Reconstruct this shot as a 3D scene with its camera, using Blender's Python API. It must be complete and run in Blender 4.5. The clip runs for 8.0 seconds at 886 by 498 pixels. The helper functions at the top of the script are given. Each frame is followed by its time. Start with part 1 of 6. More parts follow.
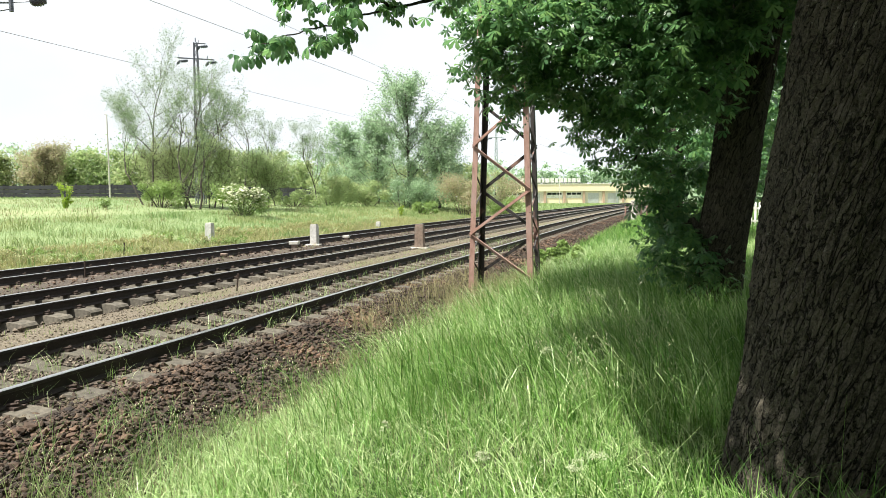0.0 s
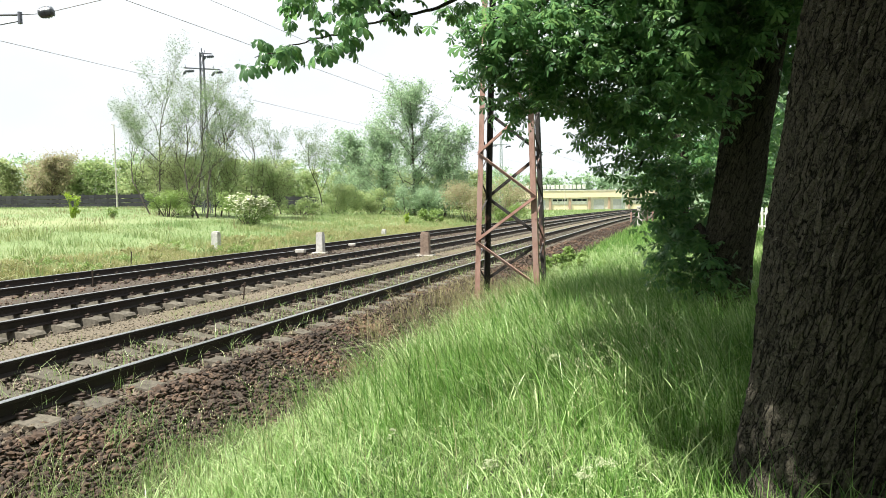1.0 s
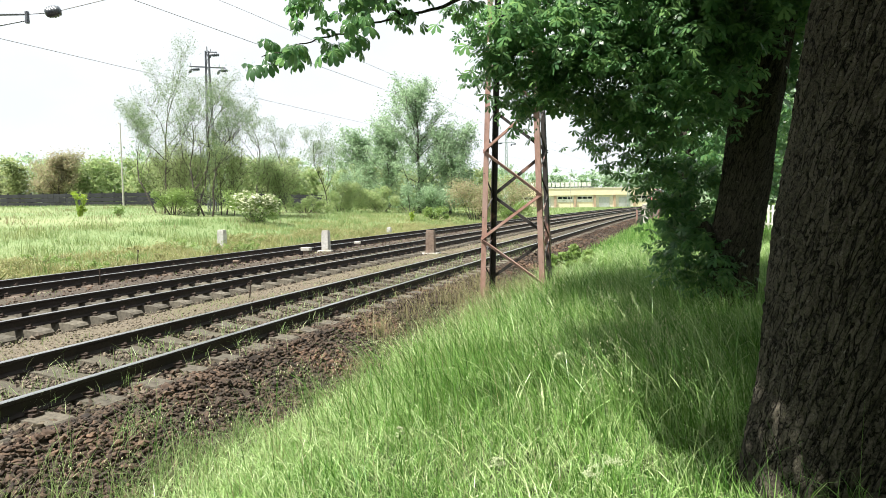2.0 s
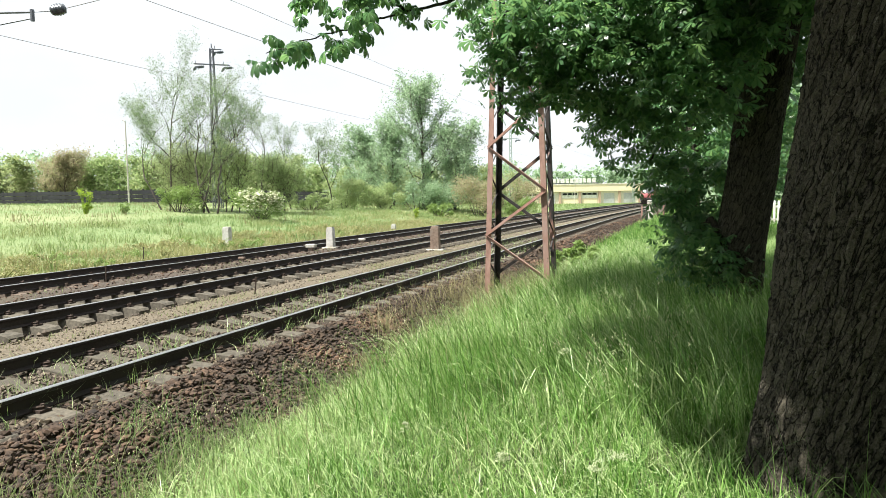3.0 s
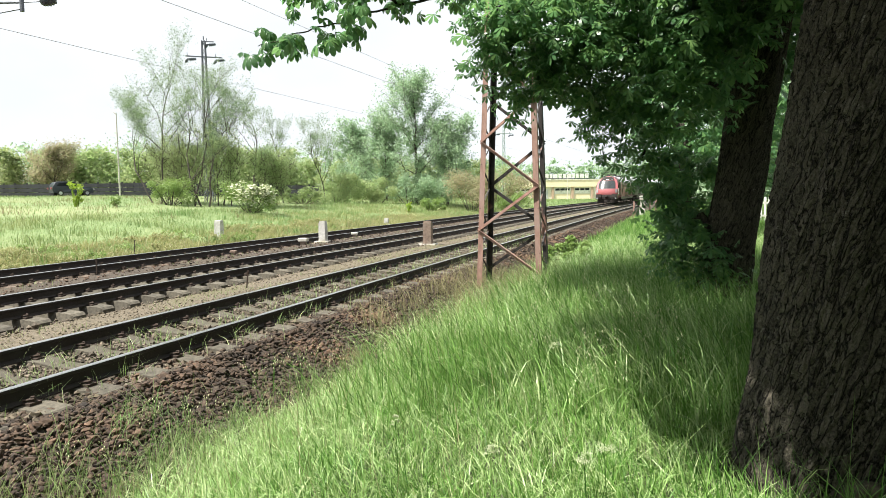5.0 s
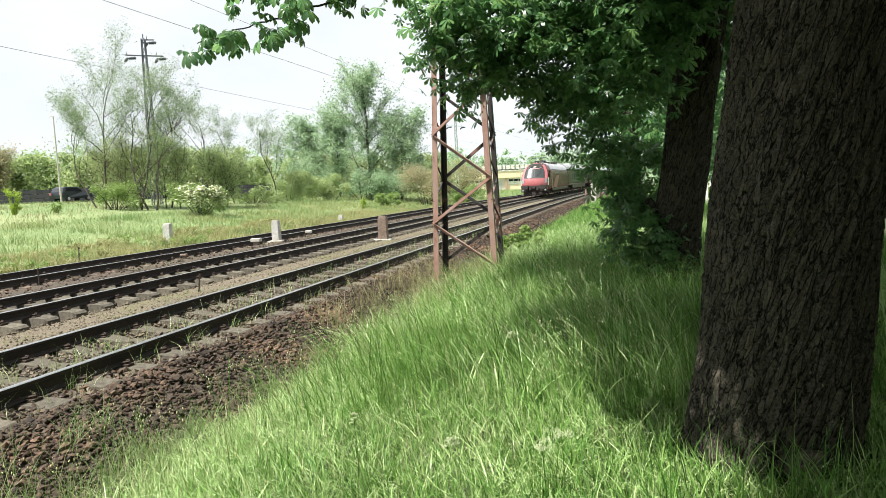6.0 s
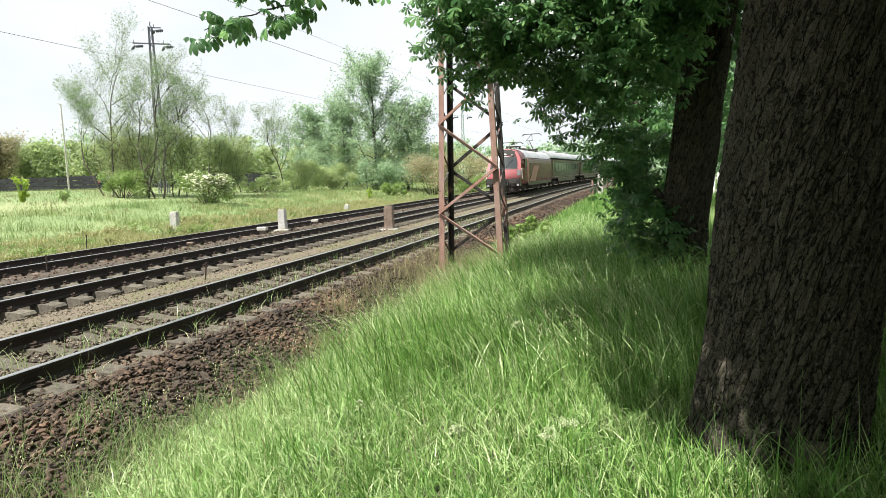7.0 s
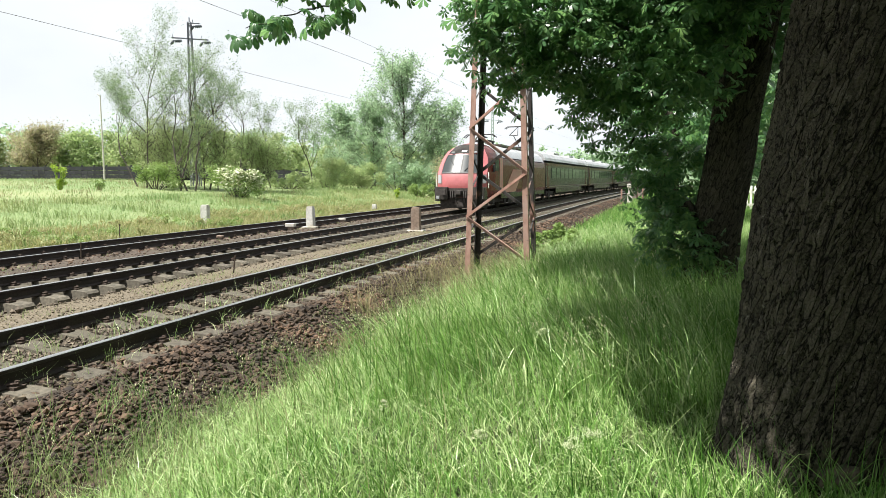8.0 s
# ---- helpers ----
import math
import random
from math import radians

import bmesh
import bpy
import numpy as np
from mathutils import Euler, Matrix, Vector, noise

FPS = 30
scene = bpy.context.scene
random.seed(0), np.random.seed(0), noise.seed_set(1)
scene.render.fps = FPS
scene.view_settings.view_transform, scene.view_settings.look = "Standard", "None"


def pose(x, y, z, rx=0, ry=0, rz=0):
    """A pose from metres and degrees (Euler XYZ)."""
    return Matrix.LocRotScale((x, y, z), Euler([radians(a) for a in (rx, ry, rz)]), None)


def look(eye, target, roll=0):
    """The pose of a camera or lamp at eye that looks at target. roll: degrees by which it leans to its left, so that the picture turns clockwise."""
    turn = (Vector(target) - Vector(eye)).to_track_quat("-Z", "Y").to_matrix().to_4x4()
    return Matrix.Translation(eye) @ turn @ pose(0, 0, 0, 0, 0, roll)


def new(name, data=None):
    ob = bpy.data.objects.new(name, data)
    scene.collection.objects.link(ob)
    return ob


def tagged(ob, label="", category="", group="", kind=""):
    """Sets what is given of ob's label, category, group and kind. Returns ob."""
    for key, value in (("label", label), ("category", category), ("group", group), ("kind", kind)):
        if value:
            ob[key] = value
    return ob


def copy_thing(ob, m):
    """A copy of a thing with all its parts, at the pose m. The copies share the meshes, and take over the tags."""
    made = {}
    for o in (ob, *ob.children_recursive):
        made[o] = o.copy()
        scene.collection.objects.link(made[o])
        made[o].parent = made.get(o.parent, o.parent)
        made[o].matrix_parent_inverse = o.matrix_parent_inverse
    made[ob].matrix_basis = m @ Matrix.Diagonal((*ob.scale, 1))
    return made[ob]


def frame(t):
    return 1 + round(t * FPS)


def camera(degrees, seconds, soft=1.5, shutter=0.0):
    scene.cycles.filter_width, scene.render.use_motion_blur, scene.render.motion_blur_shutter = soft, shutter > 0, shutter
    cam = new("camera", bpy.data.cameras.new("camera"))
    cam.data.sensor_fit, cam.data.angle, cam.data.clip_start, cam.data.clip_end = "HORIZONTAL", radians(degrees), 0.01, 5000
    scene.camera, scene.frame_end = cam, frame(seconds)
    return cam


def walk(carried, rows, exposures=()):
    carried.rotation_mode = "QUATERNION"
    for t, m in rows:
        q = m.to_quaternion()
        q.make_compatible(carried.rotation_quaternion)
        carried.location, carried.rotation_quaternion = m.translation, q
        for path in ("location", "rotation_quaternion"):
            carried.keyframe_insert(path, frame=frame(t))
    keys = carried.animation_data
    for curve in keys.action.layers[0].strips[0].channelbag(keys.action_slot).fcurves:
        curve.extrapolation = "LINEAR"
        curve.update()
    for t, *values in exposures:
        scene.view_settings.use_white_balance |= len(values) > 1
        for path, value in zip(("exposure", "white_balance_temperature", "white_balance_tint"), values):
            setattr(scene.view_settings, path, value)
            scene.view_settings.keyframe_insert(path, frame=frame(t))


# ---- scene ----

# ---------------------------------------------------------------- camera
cam = camera(68.8, 8.0, soft=0.6)
walk(cam, [
    (0.0, pose(0.000, 0.000, 1.720, 85.37, 0.40, 19.75)),
    (0.5, pose(-0.006, -0.001, 1.720, 85.42, 0.52, 20.10)),
    (1.0, pose(-0.004, -0.007, 1.720, 86.02, 0.78, 20.22)),
    (1.5, pose(-0.010, -0.018, 1.728, 85.99, 0.81, 20.39)),
    (3.0, pose(-0.010, -0.020, 1.721, 85.54, 1.03, 21.06)),
    (3.5, pose(-0.009, -0.027, 1.721, 85.57, 1.03, 20.98)),
    (4.0, pose(-0.003, -0.024, 1.718, 85.75, 1.29, 20.01)),
    (4.5, pose(0.002, -0.027, 1.720, 84.99, 0.47, 20.36)),
    (5.8, pose(0.014, -0.036, 1.715, 85.37, 2.24, 19.49)),
    (6.0, pose(0.025, -0.017, 1.718, 84.39, 2.68, 16.41)),
    (6.5, pose(0.025, -0.018, 1.716, 83.98, 2.79, 17.33)),
    (7.0, pose(0.022, -0.017, 1.709, 83.55, 2.33, 16.96)),
    (7.5, pose(0.013, -0.012, 1.713, 82.97, 2.26, 18.26)),
    (8.0, pose(-0.003, -0.033, 1.715, 83.85, 0.21, 19.40)),
], exposures=[(0.0, 1.38), (4.7, 1.38), (6.0, 1.3), (8.0, 1.3)])

# ---------------------------------------------------------------- sky and sun
SUN_DIR = Vector((-0.40, -0.31, 0.87)).normalized()
world = bpy.data.worlds.new("sky")
scene.world = world
world.use_nodes = True
wn, wl = world.node_tree.nodes, world.node_tree.links
bgd = wn["Background"]
sky = wn.new("ShaderNodeTexSky")
sky.sky_type, sky.sun_disc = "NISHITA", False
sky.sun_elevation = math.asin(SUN_DIR.z)
sky.sun_rotation = math.atan2(SUN_DIR.x, SUN_DIR.y)
sky.air_density, sky.dust_density, sky.ozone_density = 1.0, 2.5, 1.0
# thin bright cloud veil with a few blue gaps
wtc = wn.new("ShaderNodeTexCoord")
wmap = wn.new("ShaderNodeMapping")
wmap.inputs["Scale"].default_value = (1.0, 1.0, 2.2)
wnz = wn.new("ShaderNodeTexNoise")
wnz.inputs["Scale"].default_value, wnz.inputs["Detail"].default_value = 2.6, 6
wrp = wn.new("ShaderNodeValToRGB")
wrp.color_ramp.elements[0].position, wrp.color_ramp.elements[1].position = 0.34, 0.56
wrp.color_ramp.elements[0].color = (0.88, 0.88, 0.88, 1)
wmx = wn.new("ShaderNodeMixRGB")
wmx.inputs[2].default_value = (14.4, 15.2, 15.8, 1)
wl.new(wtc.outputs["Generated"], wmap.inputs[0]); wl.new(wmap.outputs[0], wnz.inputs["Vector"])
wl.new(wnz.outputs[0], wrp.inputs[0]); wl.new(wrp.outputs[0], wmx.inputs[0])
wl.new(sky.outputs[0], wmx.inputs[1]); wl.new(wmx.outputs[0], bgd.inputs[0])
bgd.inputs[1].default_value = 0.0285
sun_data = bpy.data.lights.new("sun", "SUN")
sun_data.energy, sun_data.angle, sun_data.color = 5.0, radians(0.55), (1.0, 0.965, 0.9)
sun = new("sun", sun_data)
sun.matrix_world = look((0, 0, 40), Vector((0, 0, 40)) - SUN_DIR)


# ---------------------------------------------------------------- materials
def nodes_of(name):
    m = bpy.data.materials.new(name)
    m.use_nodes = True
    return m, m.node_tree.nodes, m.node_tree.links, m.node_tree.nodes["Principled BSDF"]


def rgba(c):
    return (c[0], c[1], c[2], 1.0)


def surface(name, c1, c2, c3=None, scale=6.0, big=0.7, rough=0.8, metal=0.0, bump=0.4, spread=(0.35, 0.65),
            blotch=(0.5, 0.68), piece=0.0, stretch=(1, 1, 1), depth=0.01, coat=0.0):
    """Two scales of variation: grain from c1 to c2, larger blotches of c3; piece varies whole objects and islands."""
    m, n, l, p = nodes_of(name)
    tc, mp = n.new("ShaderNodeTexCoord"), n.new("ShaderNodeMapping")
    mp.inputs["Scale"].default_value = stretch
    l.new(tc.outputs["Object"], mp.inputs[0])
    a, b = n.new("ShaderNodeTexNoise"), n.new("ShaderNodeTexNoise")
    a.inputs["Scale"].default_value, a.inputs["Detail"].default_value, a.inputs["Roughness"].default_value = scale, 8, 0.65
    b.inputs["Scale"].default_value, b.inputs["Detail"].default_value = big, 5
    l.new(mp.outputs[0], a.inputs["Vector"]); l.new(tc.outputs["Object"], b.inputs["Vector"])
    r = n.new("ShaderNodeValToRGB")
    r.color_ramp.elements[0].position, r.color_ramp.elements[1].position = spread
    r.color_ramp.elements[0].color, r.color_ramp.elements[1].color = rgba(c1), rgba(c2)
    l.new(a.outputs[0], r.inputs[0])
    out = r.outputs[0]
    if c3:
        k, mx = n.new("ShaderNodeValToRGB"), n.new("ShaderNodeMixRGB")
        k.color_ramp.elements[0].position, k.color_ramp.elements[1].position = blotch
        l.new(b.outputs[0], k.inputs[0]); l.new(k.outputs[0], mx.inputs[0])
        l.new(out, mx.inputs[1]); mx.inputs[2].default_value = rgba(c3)
        out = mx.outputs[0]
    if piece:
        g, oi, add = n.new("ShaderNodeNewGeometry"), n.new("ShaderNodeObjectInfo"), n.new("ShaderNodeMath")
        l.new(g.outputs["Random Per Island"], add.inputs[0]); l.new(oi.outputs["Random"], add.inputs[1])
        fr, mr, hs = n.new("ShaderNodeMath"), n.new("ShaderNodeMapRange"), n.new("ShaderNodeHueSaturation")
        fr.operation = "FRACT"
        mr.inputs[3].default_value, mr.inputs[4].default_value = 1 - piece, 1 + piece
        l.new(add.outputs[0], fr.inputs[0]); l.new(fr.outputs[0], mr.inputs[0])
        l.new(mr.outputs[0], hs.inputs["Value"]); l.new(out, hs.inputs["Color"])
        out = hs.outputs[0]
    l.new(out, p.inputs["Base Color"])
    p.inputs["Roughness"].default_value, p.inputs["Metallic"].default_value = rough, metal
    p.inputs["Coat Weight"].default_value = coat
    if bump:
        bp = n.new("ShaderNodeBump")
        bp.inputs["Strength"].default_value, bp.inputs["Distance"].default_value = bump, depth
        l.new(a.outputs[0], bp.inputs["Height"]); l.new(bp.outputs[0], p.inputs["Normal"])
    return m


def leafy(name, colours, rough=0.5, through_light=0.35, gain=1.5, patch=0.0, patch_colour=(0.3, 0.3, 0.1), patch_scale=0.5, shine=0.5, hue=0.485):
    """Leaf or blade: colour picked per island, part of the light passes through."""
    m, n, l, p = nodes_of(name)
    g, oi, add, fr = (n.new("ShaderNodeNewGeometry"), n.new("ShaderNodeObjectInfo"), n.new("ShaderNodeMath"), n.new("ShaderNodeMath"))
    fr.operation = "FRACT"
    l.new(g.outputs["Random Per Island"], add.inputs[0]); l.new(oi.outputs["Random"], add.inputs[1]); l.new(add.outputs[0], fr.inputs[0])
    r = n.new("ShaderNodeValToRGB")
    e = r.color_ramp.elements
    for i, c in enumerate(colours):
        at = i / (len(colours) - 1)
        if i == 0:
            el = e[0]
        elif i == len(colours) - 1:
            el = e[len(e) - 1]
        else:
            el = e.new(at)
        el.position, el.color = at, rgba(c)
    l.new(fr.outputs[0], r.inputs[0])
    out = r.outputs[0]
    if patch:
        tc, nz, k, mx = n.new("ShaderNodeTexCoord"), n.new("ShaderNodeTexNoise"), n.new("ShaderNodeValToRGB"), n.new("ShaderNodeMixRGB")
        nz.inputs["Scale"].default_value, nz.inputs["Detail"].default_value = patch_scale, 4
        k.color_ramp.elements[0].position, k.color_ramp.elements[1].position = 0.42, 0.66
        k.color_ramp.elements[1].color = (patch, patch, patch, 1)
        l.new(tc.outputs["Object"], nz.inputs["Vector"]); l.new(nz.outputs[0], k.inputs[0]); l.new(k.outputs[0], mx.inputs[0])
        l.new(out, mx.inputs[1]); mx.inputs[2].default_value = rgba(patch_colour)
        out = mx.outputs[0]
    l.new(out, p.inputs["Base Color"])
    p.inputs["Roughness"].default_value = rough
    p.inputs["Specular IOR Level"].default_value = shine
    t, mx2, hs = n.new("ShaderNodeBsdfTranslucent"), n.new("ShaderNodeMixShader"), n.new("ShaderNodeHueSaturation")
    hs.inputs["Value"].default_value, hs.inputs["Hue"].default_value = gain, hue
    l.new(out, hs.inputs["Color"]); l.new(hs.outputs[0], t.inputs[0])
    mx2.inputs[0].default_value = through_light
    l.new(p.outputs[0], mx2.inputs[1]); l.new(t.outputs[0], mx2.inputs[2])
    l.new(mx2.outputs[0], n["Material Output"].inputs[0])
    return m


def glassy(name, c, rough=0.06):
    m, n, l, p = nodes_of(name)
    p.inputs["Base Color"].default_value = rgba(c)
    p.inputs["Roughness"].default_value = rough
    p.inputs["Coat Weight"].default_value = 0.3
    return m


M_soil = surface("soil", (0.02, 0.02, 0.01), (0.05, 0.05, 0.022), (0.02, 0.045, 0.01), scale=14, big=0.8, rough=0.95, bump=0.8, depth=0.03)
M_ballast_bed = surface("ballast_bed", (0.028, 0.02, 0.014), (0.085, 0.064, 0.045), (0.065, 0.051, 0.032), scale=26, big=0.5, rough=0.95, bump=1.0, depth=0.04)
M_gravel = surface("pale_gravel", (0.075, 0.06, 0.04), (0.19, 0.158, 0.112), (0.12, 0.1, 0.06), scale=30, big=1.0, rough=0.95, bump=0.3, piece=0.5)
M_sand = surface("trackside_gravel", (0.055, 0.043, 0.028), (0.165, 0.135, 0.092), (0.1, 0.09, 0.045), scale=34, big=0.6, rough=0.95, bump=0.9, depth=0.03)
M_stone_brown = surface("ballast_stone", (0.018, 0.0115, 0.0072), (0.066, 0.043, 0.027), (0.115, 0.069, 0.044), scale=20, big=0.9, rough=0.92, bump=0.3, piece=0.6)
M_stone_grey = surface("ballast_stone_grey", (0.06, 0.047, 0.034), (0.155, 0.125, 0.092), (0.095, 0.077, 0.046), scale=20, big=0.8, rough=0.92, bump=0.3, piece=0.45)
M_sleeper = surface("weathered_concrete", (0.045, 0.039, 0.028), (0.108, 0.094, 0.07), (0.065, 0.058, 0.036), scale=16, big=2.0, rough=0.92, bump=0.5, piece=0.25)
M_sleeper_dark = surface("tarred_wood", (0.045, 0.034, 0.026), (0.12, 0.09, 0.065), (0.15, 0.11, 0.08), scale=14, big=1.4, rough=0.9, bump=0.6, piece=0.3)
M_rail = surface("rusted_rail_steel", (0.014, 0.01, 0.009), (0.034, 0.023, 0.018), (0.022, 0.017, 0.015), scale=30, big=2, rough=0.7, metal=0.2, bump=0.3)
M_railhead = surface("polished_rail_head", (0.42, 0.41, 0.4), (0.6, 0.59, 0.57), scale=30, big=3, rough=0.28, metal=1.0, bump=0.05)
M_clip = surface("rusted_fastener", (0.03, 0.02, 0.016), (0.075, 0.052, 0.038), scale=60, rough=0.85, metal=0.3, bump=0.3)
M_pylon = surface("brown_oxide_steel", (0.22, 0.125, 0.095), (0.34, 0.21, 0.17), (0.3, 0.21, 0.18), scale=12, big=1.6, rough=0.6, metal=0.1, bump=0.25, stretch=(1, 1, 0.35))
M_black_steel = surface("patchy_black_steel", (0.012, 0.01, 0.009), (0.03, 0.024, 0.021), (0.2, 0.115, 0.09), scale=12, big=1.3, rough=0.65, metal=0.1, bump=0.25, blotch=(0.6, 0.66))
M_steel_grey = surface("galvanised_steel", (0.08, 0.085, 0.1), (0.16, 0.17, 0.2), (0.12, 0.11, 0.12), scale=12, rough=0.6, metal=0.4, bump=0.2)
M_steel_green = surface("grey_green_steel", (0.18, 0.24, 0.2), (0.3, 0.36, 0.31), scale=10, rough=0.6, metal=0.2, bump=0.1)
M_wire = surface("dull_wire", (0.14, 0.14, 0.14), (0.26, 0.25, 0.24), scale=20, rough=0.6, metal=0.3, bump=0)
M_porcelain = surface("dark_porcelain", (0.05, 0.06, 0.07), (0.1, 0.11, 0.12), scale=10, rough=0.25, bump=0.05)
M_white_stone = surface("whitewashed_stone", (0.34, 0.33, 0.31), (0.54, 0.53, 0.5), (0.25, 0.23, 0.19), scale=9, big=3, rough=0.85, bump=0.35)
M_brown_stone = surface("brown_weathered_concrete", (0.12, 0.085, 0.065), (0.24, 0.175, 0.135), (0.2, 0.17, 0.14), scale=12, big=3, rough=0.9, bump=0.5)
M_concrete = surface("pale_concrete", (0.36, 0.34, 0.3), (0.55, 0.53, 0.48), (0.3, 0.27, 0.2), scale=14, big=2.5, rough=0.9, bump=0.4)
def bark(name, crack, low, high, lichen):
    """Old bark: long plates slanting up round the trunk, flaking, parted by dark cracks, with pale lichen specks."""
    m, n, l, p = nodes_of(name)
    tc, com, sep = n.new("ShaderNodeTexCoord"), n.new("ShaderNodeCombineXYZ"), n.new("ShaderNodeSeparateXYZ")
    l.new(tc.outputs["Object"], sep.inputs[0])
    for k, slope in ((0, -0.34), (1, -0.12)):
        ma = n.new("ShaderNodeMath")
        ma.operation = "MULTIPLY_ADD"
        ma.inputs[1].default_value = slope
        l.new(sep.outputs[2], ma.inputs[0]); l.new(sep.outputs[k], ma.inputs[2]); l.new(ma.outputs[0], com.inputs[k])
    up = n.new("ShaderNodeMath")
    up.operation = "MULTIPLY"
    up.inputs[1].default_value = 0.17
    l.new(sep.outputs[2], up.inputs[0]); l.new(up.outputs[0], com.inputs[2])
    wob, mix = n.new("ShaderNodeTexNoise"), n.new("ShaderNodeMixRGB")
    wob.inputs["Scale"].default_value, wob.inputs["Detail"].default_value = 14, 4
    l.new(com.outputs[0], wob.inputs["Vector"])
    mix.blend_type, mix.inputs[0].default_value = "LINEAR_LIGHT", 0.045
    l.new(com.outputs[0], mix.inputs[1]); l.new(wob.outputs["Color"], mix.inputs[2])
    edge, cell, flake, grain = (n.new("ShaderNodeTexVoronoi"), n.new("ShaderNodeTexVoronoi"), n.new("ShaderNodeTexVoronoi"), n.new("ShaderNodeTexNoise"))
    edge.feature = "DISTANCE_TO_EDGE"
    flake.feature = "DISTANCE_TO_EDGE"
    for v, sc in ((edge, 25), (cell, 25), (flake, 80)):
        v.inputs["Scale"].default_value = sc
        l.new(mix.outputs[0], v.inputs["Vector"])
    grain.inputs["Scale"].default_value, grain.inputs["Detail"].default_value, grain.inputs["Roughness"].default_value = 70, 8, 0.75
    l.new(tc.outputs["Object"], grain.inputs["Vector"])
    tone, mr = n.new("ShaderNodeMath"), n.new("ShaderNodeValToRGB")
    bw = n.new("ShaderNodeRGBToBW")
    l.new(cell.outputs["Color"], bw.inputs[0])
    tone.operation = "MULTIPLY_ADD"
    tone.inputs[1].default_value = 0.16
    l.new(bw.outputs[0], tone.inputs[0]); l.new(grain.outputs[0], tone.inputs[2])
    mr.color_ramp.elements[0].position, mr.color_ramp.elements[1].position = 0.44, 0.68
    mr.color_ramp.elements[0].color, mr.color_ramp.elements[1].color = rgba(low), rgba(high)
    l.new(tone.outputs[0], mr.inputs[0])
    spots, sr, m1 = n.new("ShaderNodeTexNoise"), n.new("ShaderNodeValToRGB"), n.new("ShaderNodeMixRGB")
    spots.inputs["Scale"].default_value, spots.inputs["Detail"].default_value, spots.inputs["Roughness"].default_value = 24, 8, 0.7
    l.new(tc.outputs["Object"], spots.inputs["Vector"])
    sr.color_ramp.elements[0].position, sr.color_ramp.elements[1].position = 0.61, 0.69
    l.new(spots.outputs[0], sr.inputs[0]); l.new(sr.outputs[0], m1.inputs[0]); l.new(mr.outputs[0], m1.inputs[1])
    m1.inputs[2].default_value = rgba(lichen)
    cr, m2 = n.new("ShaderNodeValToRGB"), n.new("ShaderNodeMixRGB")
    cr.color_ramp.elements[0].position, cr.color_ramp.elements[1].position = 0.005, 0.075
    l.new(edge.outputs["Distance"], cr.inputs[0]); l.new(cr.outputs[0], m2.inputs[0])
    m2.inputs[1].default_value = rgba(crack)
    l.new(m1.outputs[0], m2.inputs[2]); l.new(m2.outputs[0], p.inputs["Base Color"])
    p.inputs["Roughness"].default_value = 0.95
    p.inputs["Specular IOR Level"].default_value = 0.2
    fl, h1, h2 = n.new("ShaderNodeValToRGB"), n.new("ShaderNodeMath"), n.new("ShaderNodeMath")
    fl.color_ramp.elements[0].position, fl.color_ramp.elements[1].position = 0.0, 0.2
    l.new(flake.outputs["Distance"], fl.inputs[0])
    h1.operation = h2.operation = "MULTIPLY_ADD"
    h1.inputs[1].default_value, h2.inputs[1].default_value = 0.22, 0.55
    l.new(fl.outputs[0], h1.inputs[0]); l.new(cr.outputs[0], h1.inputs[2])
    l.new(grain.outputs[0], h2.inputs[0]); l.new(h1.outputs[0], h2.inputs[2])
    bp = n.new("ShaderNodeBump")
    bp.inputs["Strength"].default_value, bp.inputs["Distance"].default_value = 1.0, 0.024
    l.new(h2.outputs[0], bp.inputs["Height"]); l.new(bp.outputs[0], p.inputs["Normal"])
    return m


M_bark = bark("chestnut_bark", (0.009, 0.008, 0.006), (0.03, 0.027, 0.02), (0.112, 0.1, 0.075), (0.22, 0.21, 0.17))
M_bark_far = surface("grey_brown_bark", (0.035, 0.028, 0.023), (0.095, 0.08, 0.066), scale=12, rough=0.95, bump=0.5, stretch=(1, 1, 0.3))
M_root = surface("bare_root_wood", (0.035, 0.028, 0.02), (0.15, 0.12, 0.085), (0.04, 0.033, 0.024), scale=24, big=9, rough=0.95, bump=1.0, depth=0.03)
M_grass = leafy("tall_grass", [(0.028, 0.09, 0.014), (0.072, 0.18, 0.028), (0.135, 0.28, 0.055), (0.22, 0.37, 0.1), (0.04, 0.125, 0.02), (0.11, 0.24, 0.037), (0.38, 0.49, 0.2)], 0.45, 0.28, 1.3, shine=0.25)
M_grass_pale = leafy("pale_bent_grass", [(0.2, 0.36, 0.09), (0.33, 0.48, 0.18), (0.52, 0.6, 0.32), (0.15, 0.3, 0.07)], 0.4, 0.28, 1.15, shine=0.5)
M_grass_dry = leafy("field_grass", [(0.1, 0.185, 0.055), (0.155, 0.265, 0.088), (0.21, 0.31, 0.12), (0.31, 0.37, 0.18), (0.115, 0.215, 0.07)], 0.6, 0.35, 1.2, patch=0.5, patch_colour=(0.32, 0.32, 0.15), patch_scale=0.3, shine=0.2)
M_straw = leafy("dry_stalk", [(0.2, 0.2, 0.085), (0.27, 0.25, 0.13), (0.3, 0.27, 0.16)], 0.7, 0.25, 1.1, shine=0.15)
M_seed = leafy("pale_seed_head", [(0.5, 0.5, 0.3), (0.6, 0.58, 0.4), (0.42, 0.45, 0.24)], 0.6, 0.3, 1.1)
M_umbel = leafy("white_umbel_flower", [(0.55, 0.58, 0.4), (0.7, 0.7, 0.54)], 0.7, 0.3, 1.0)
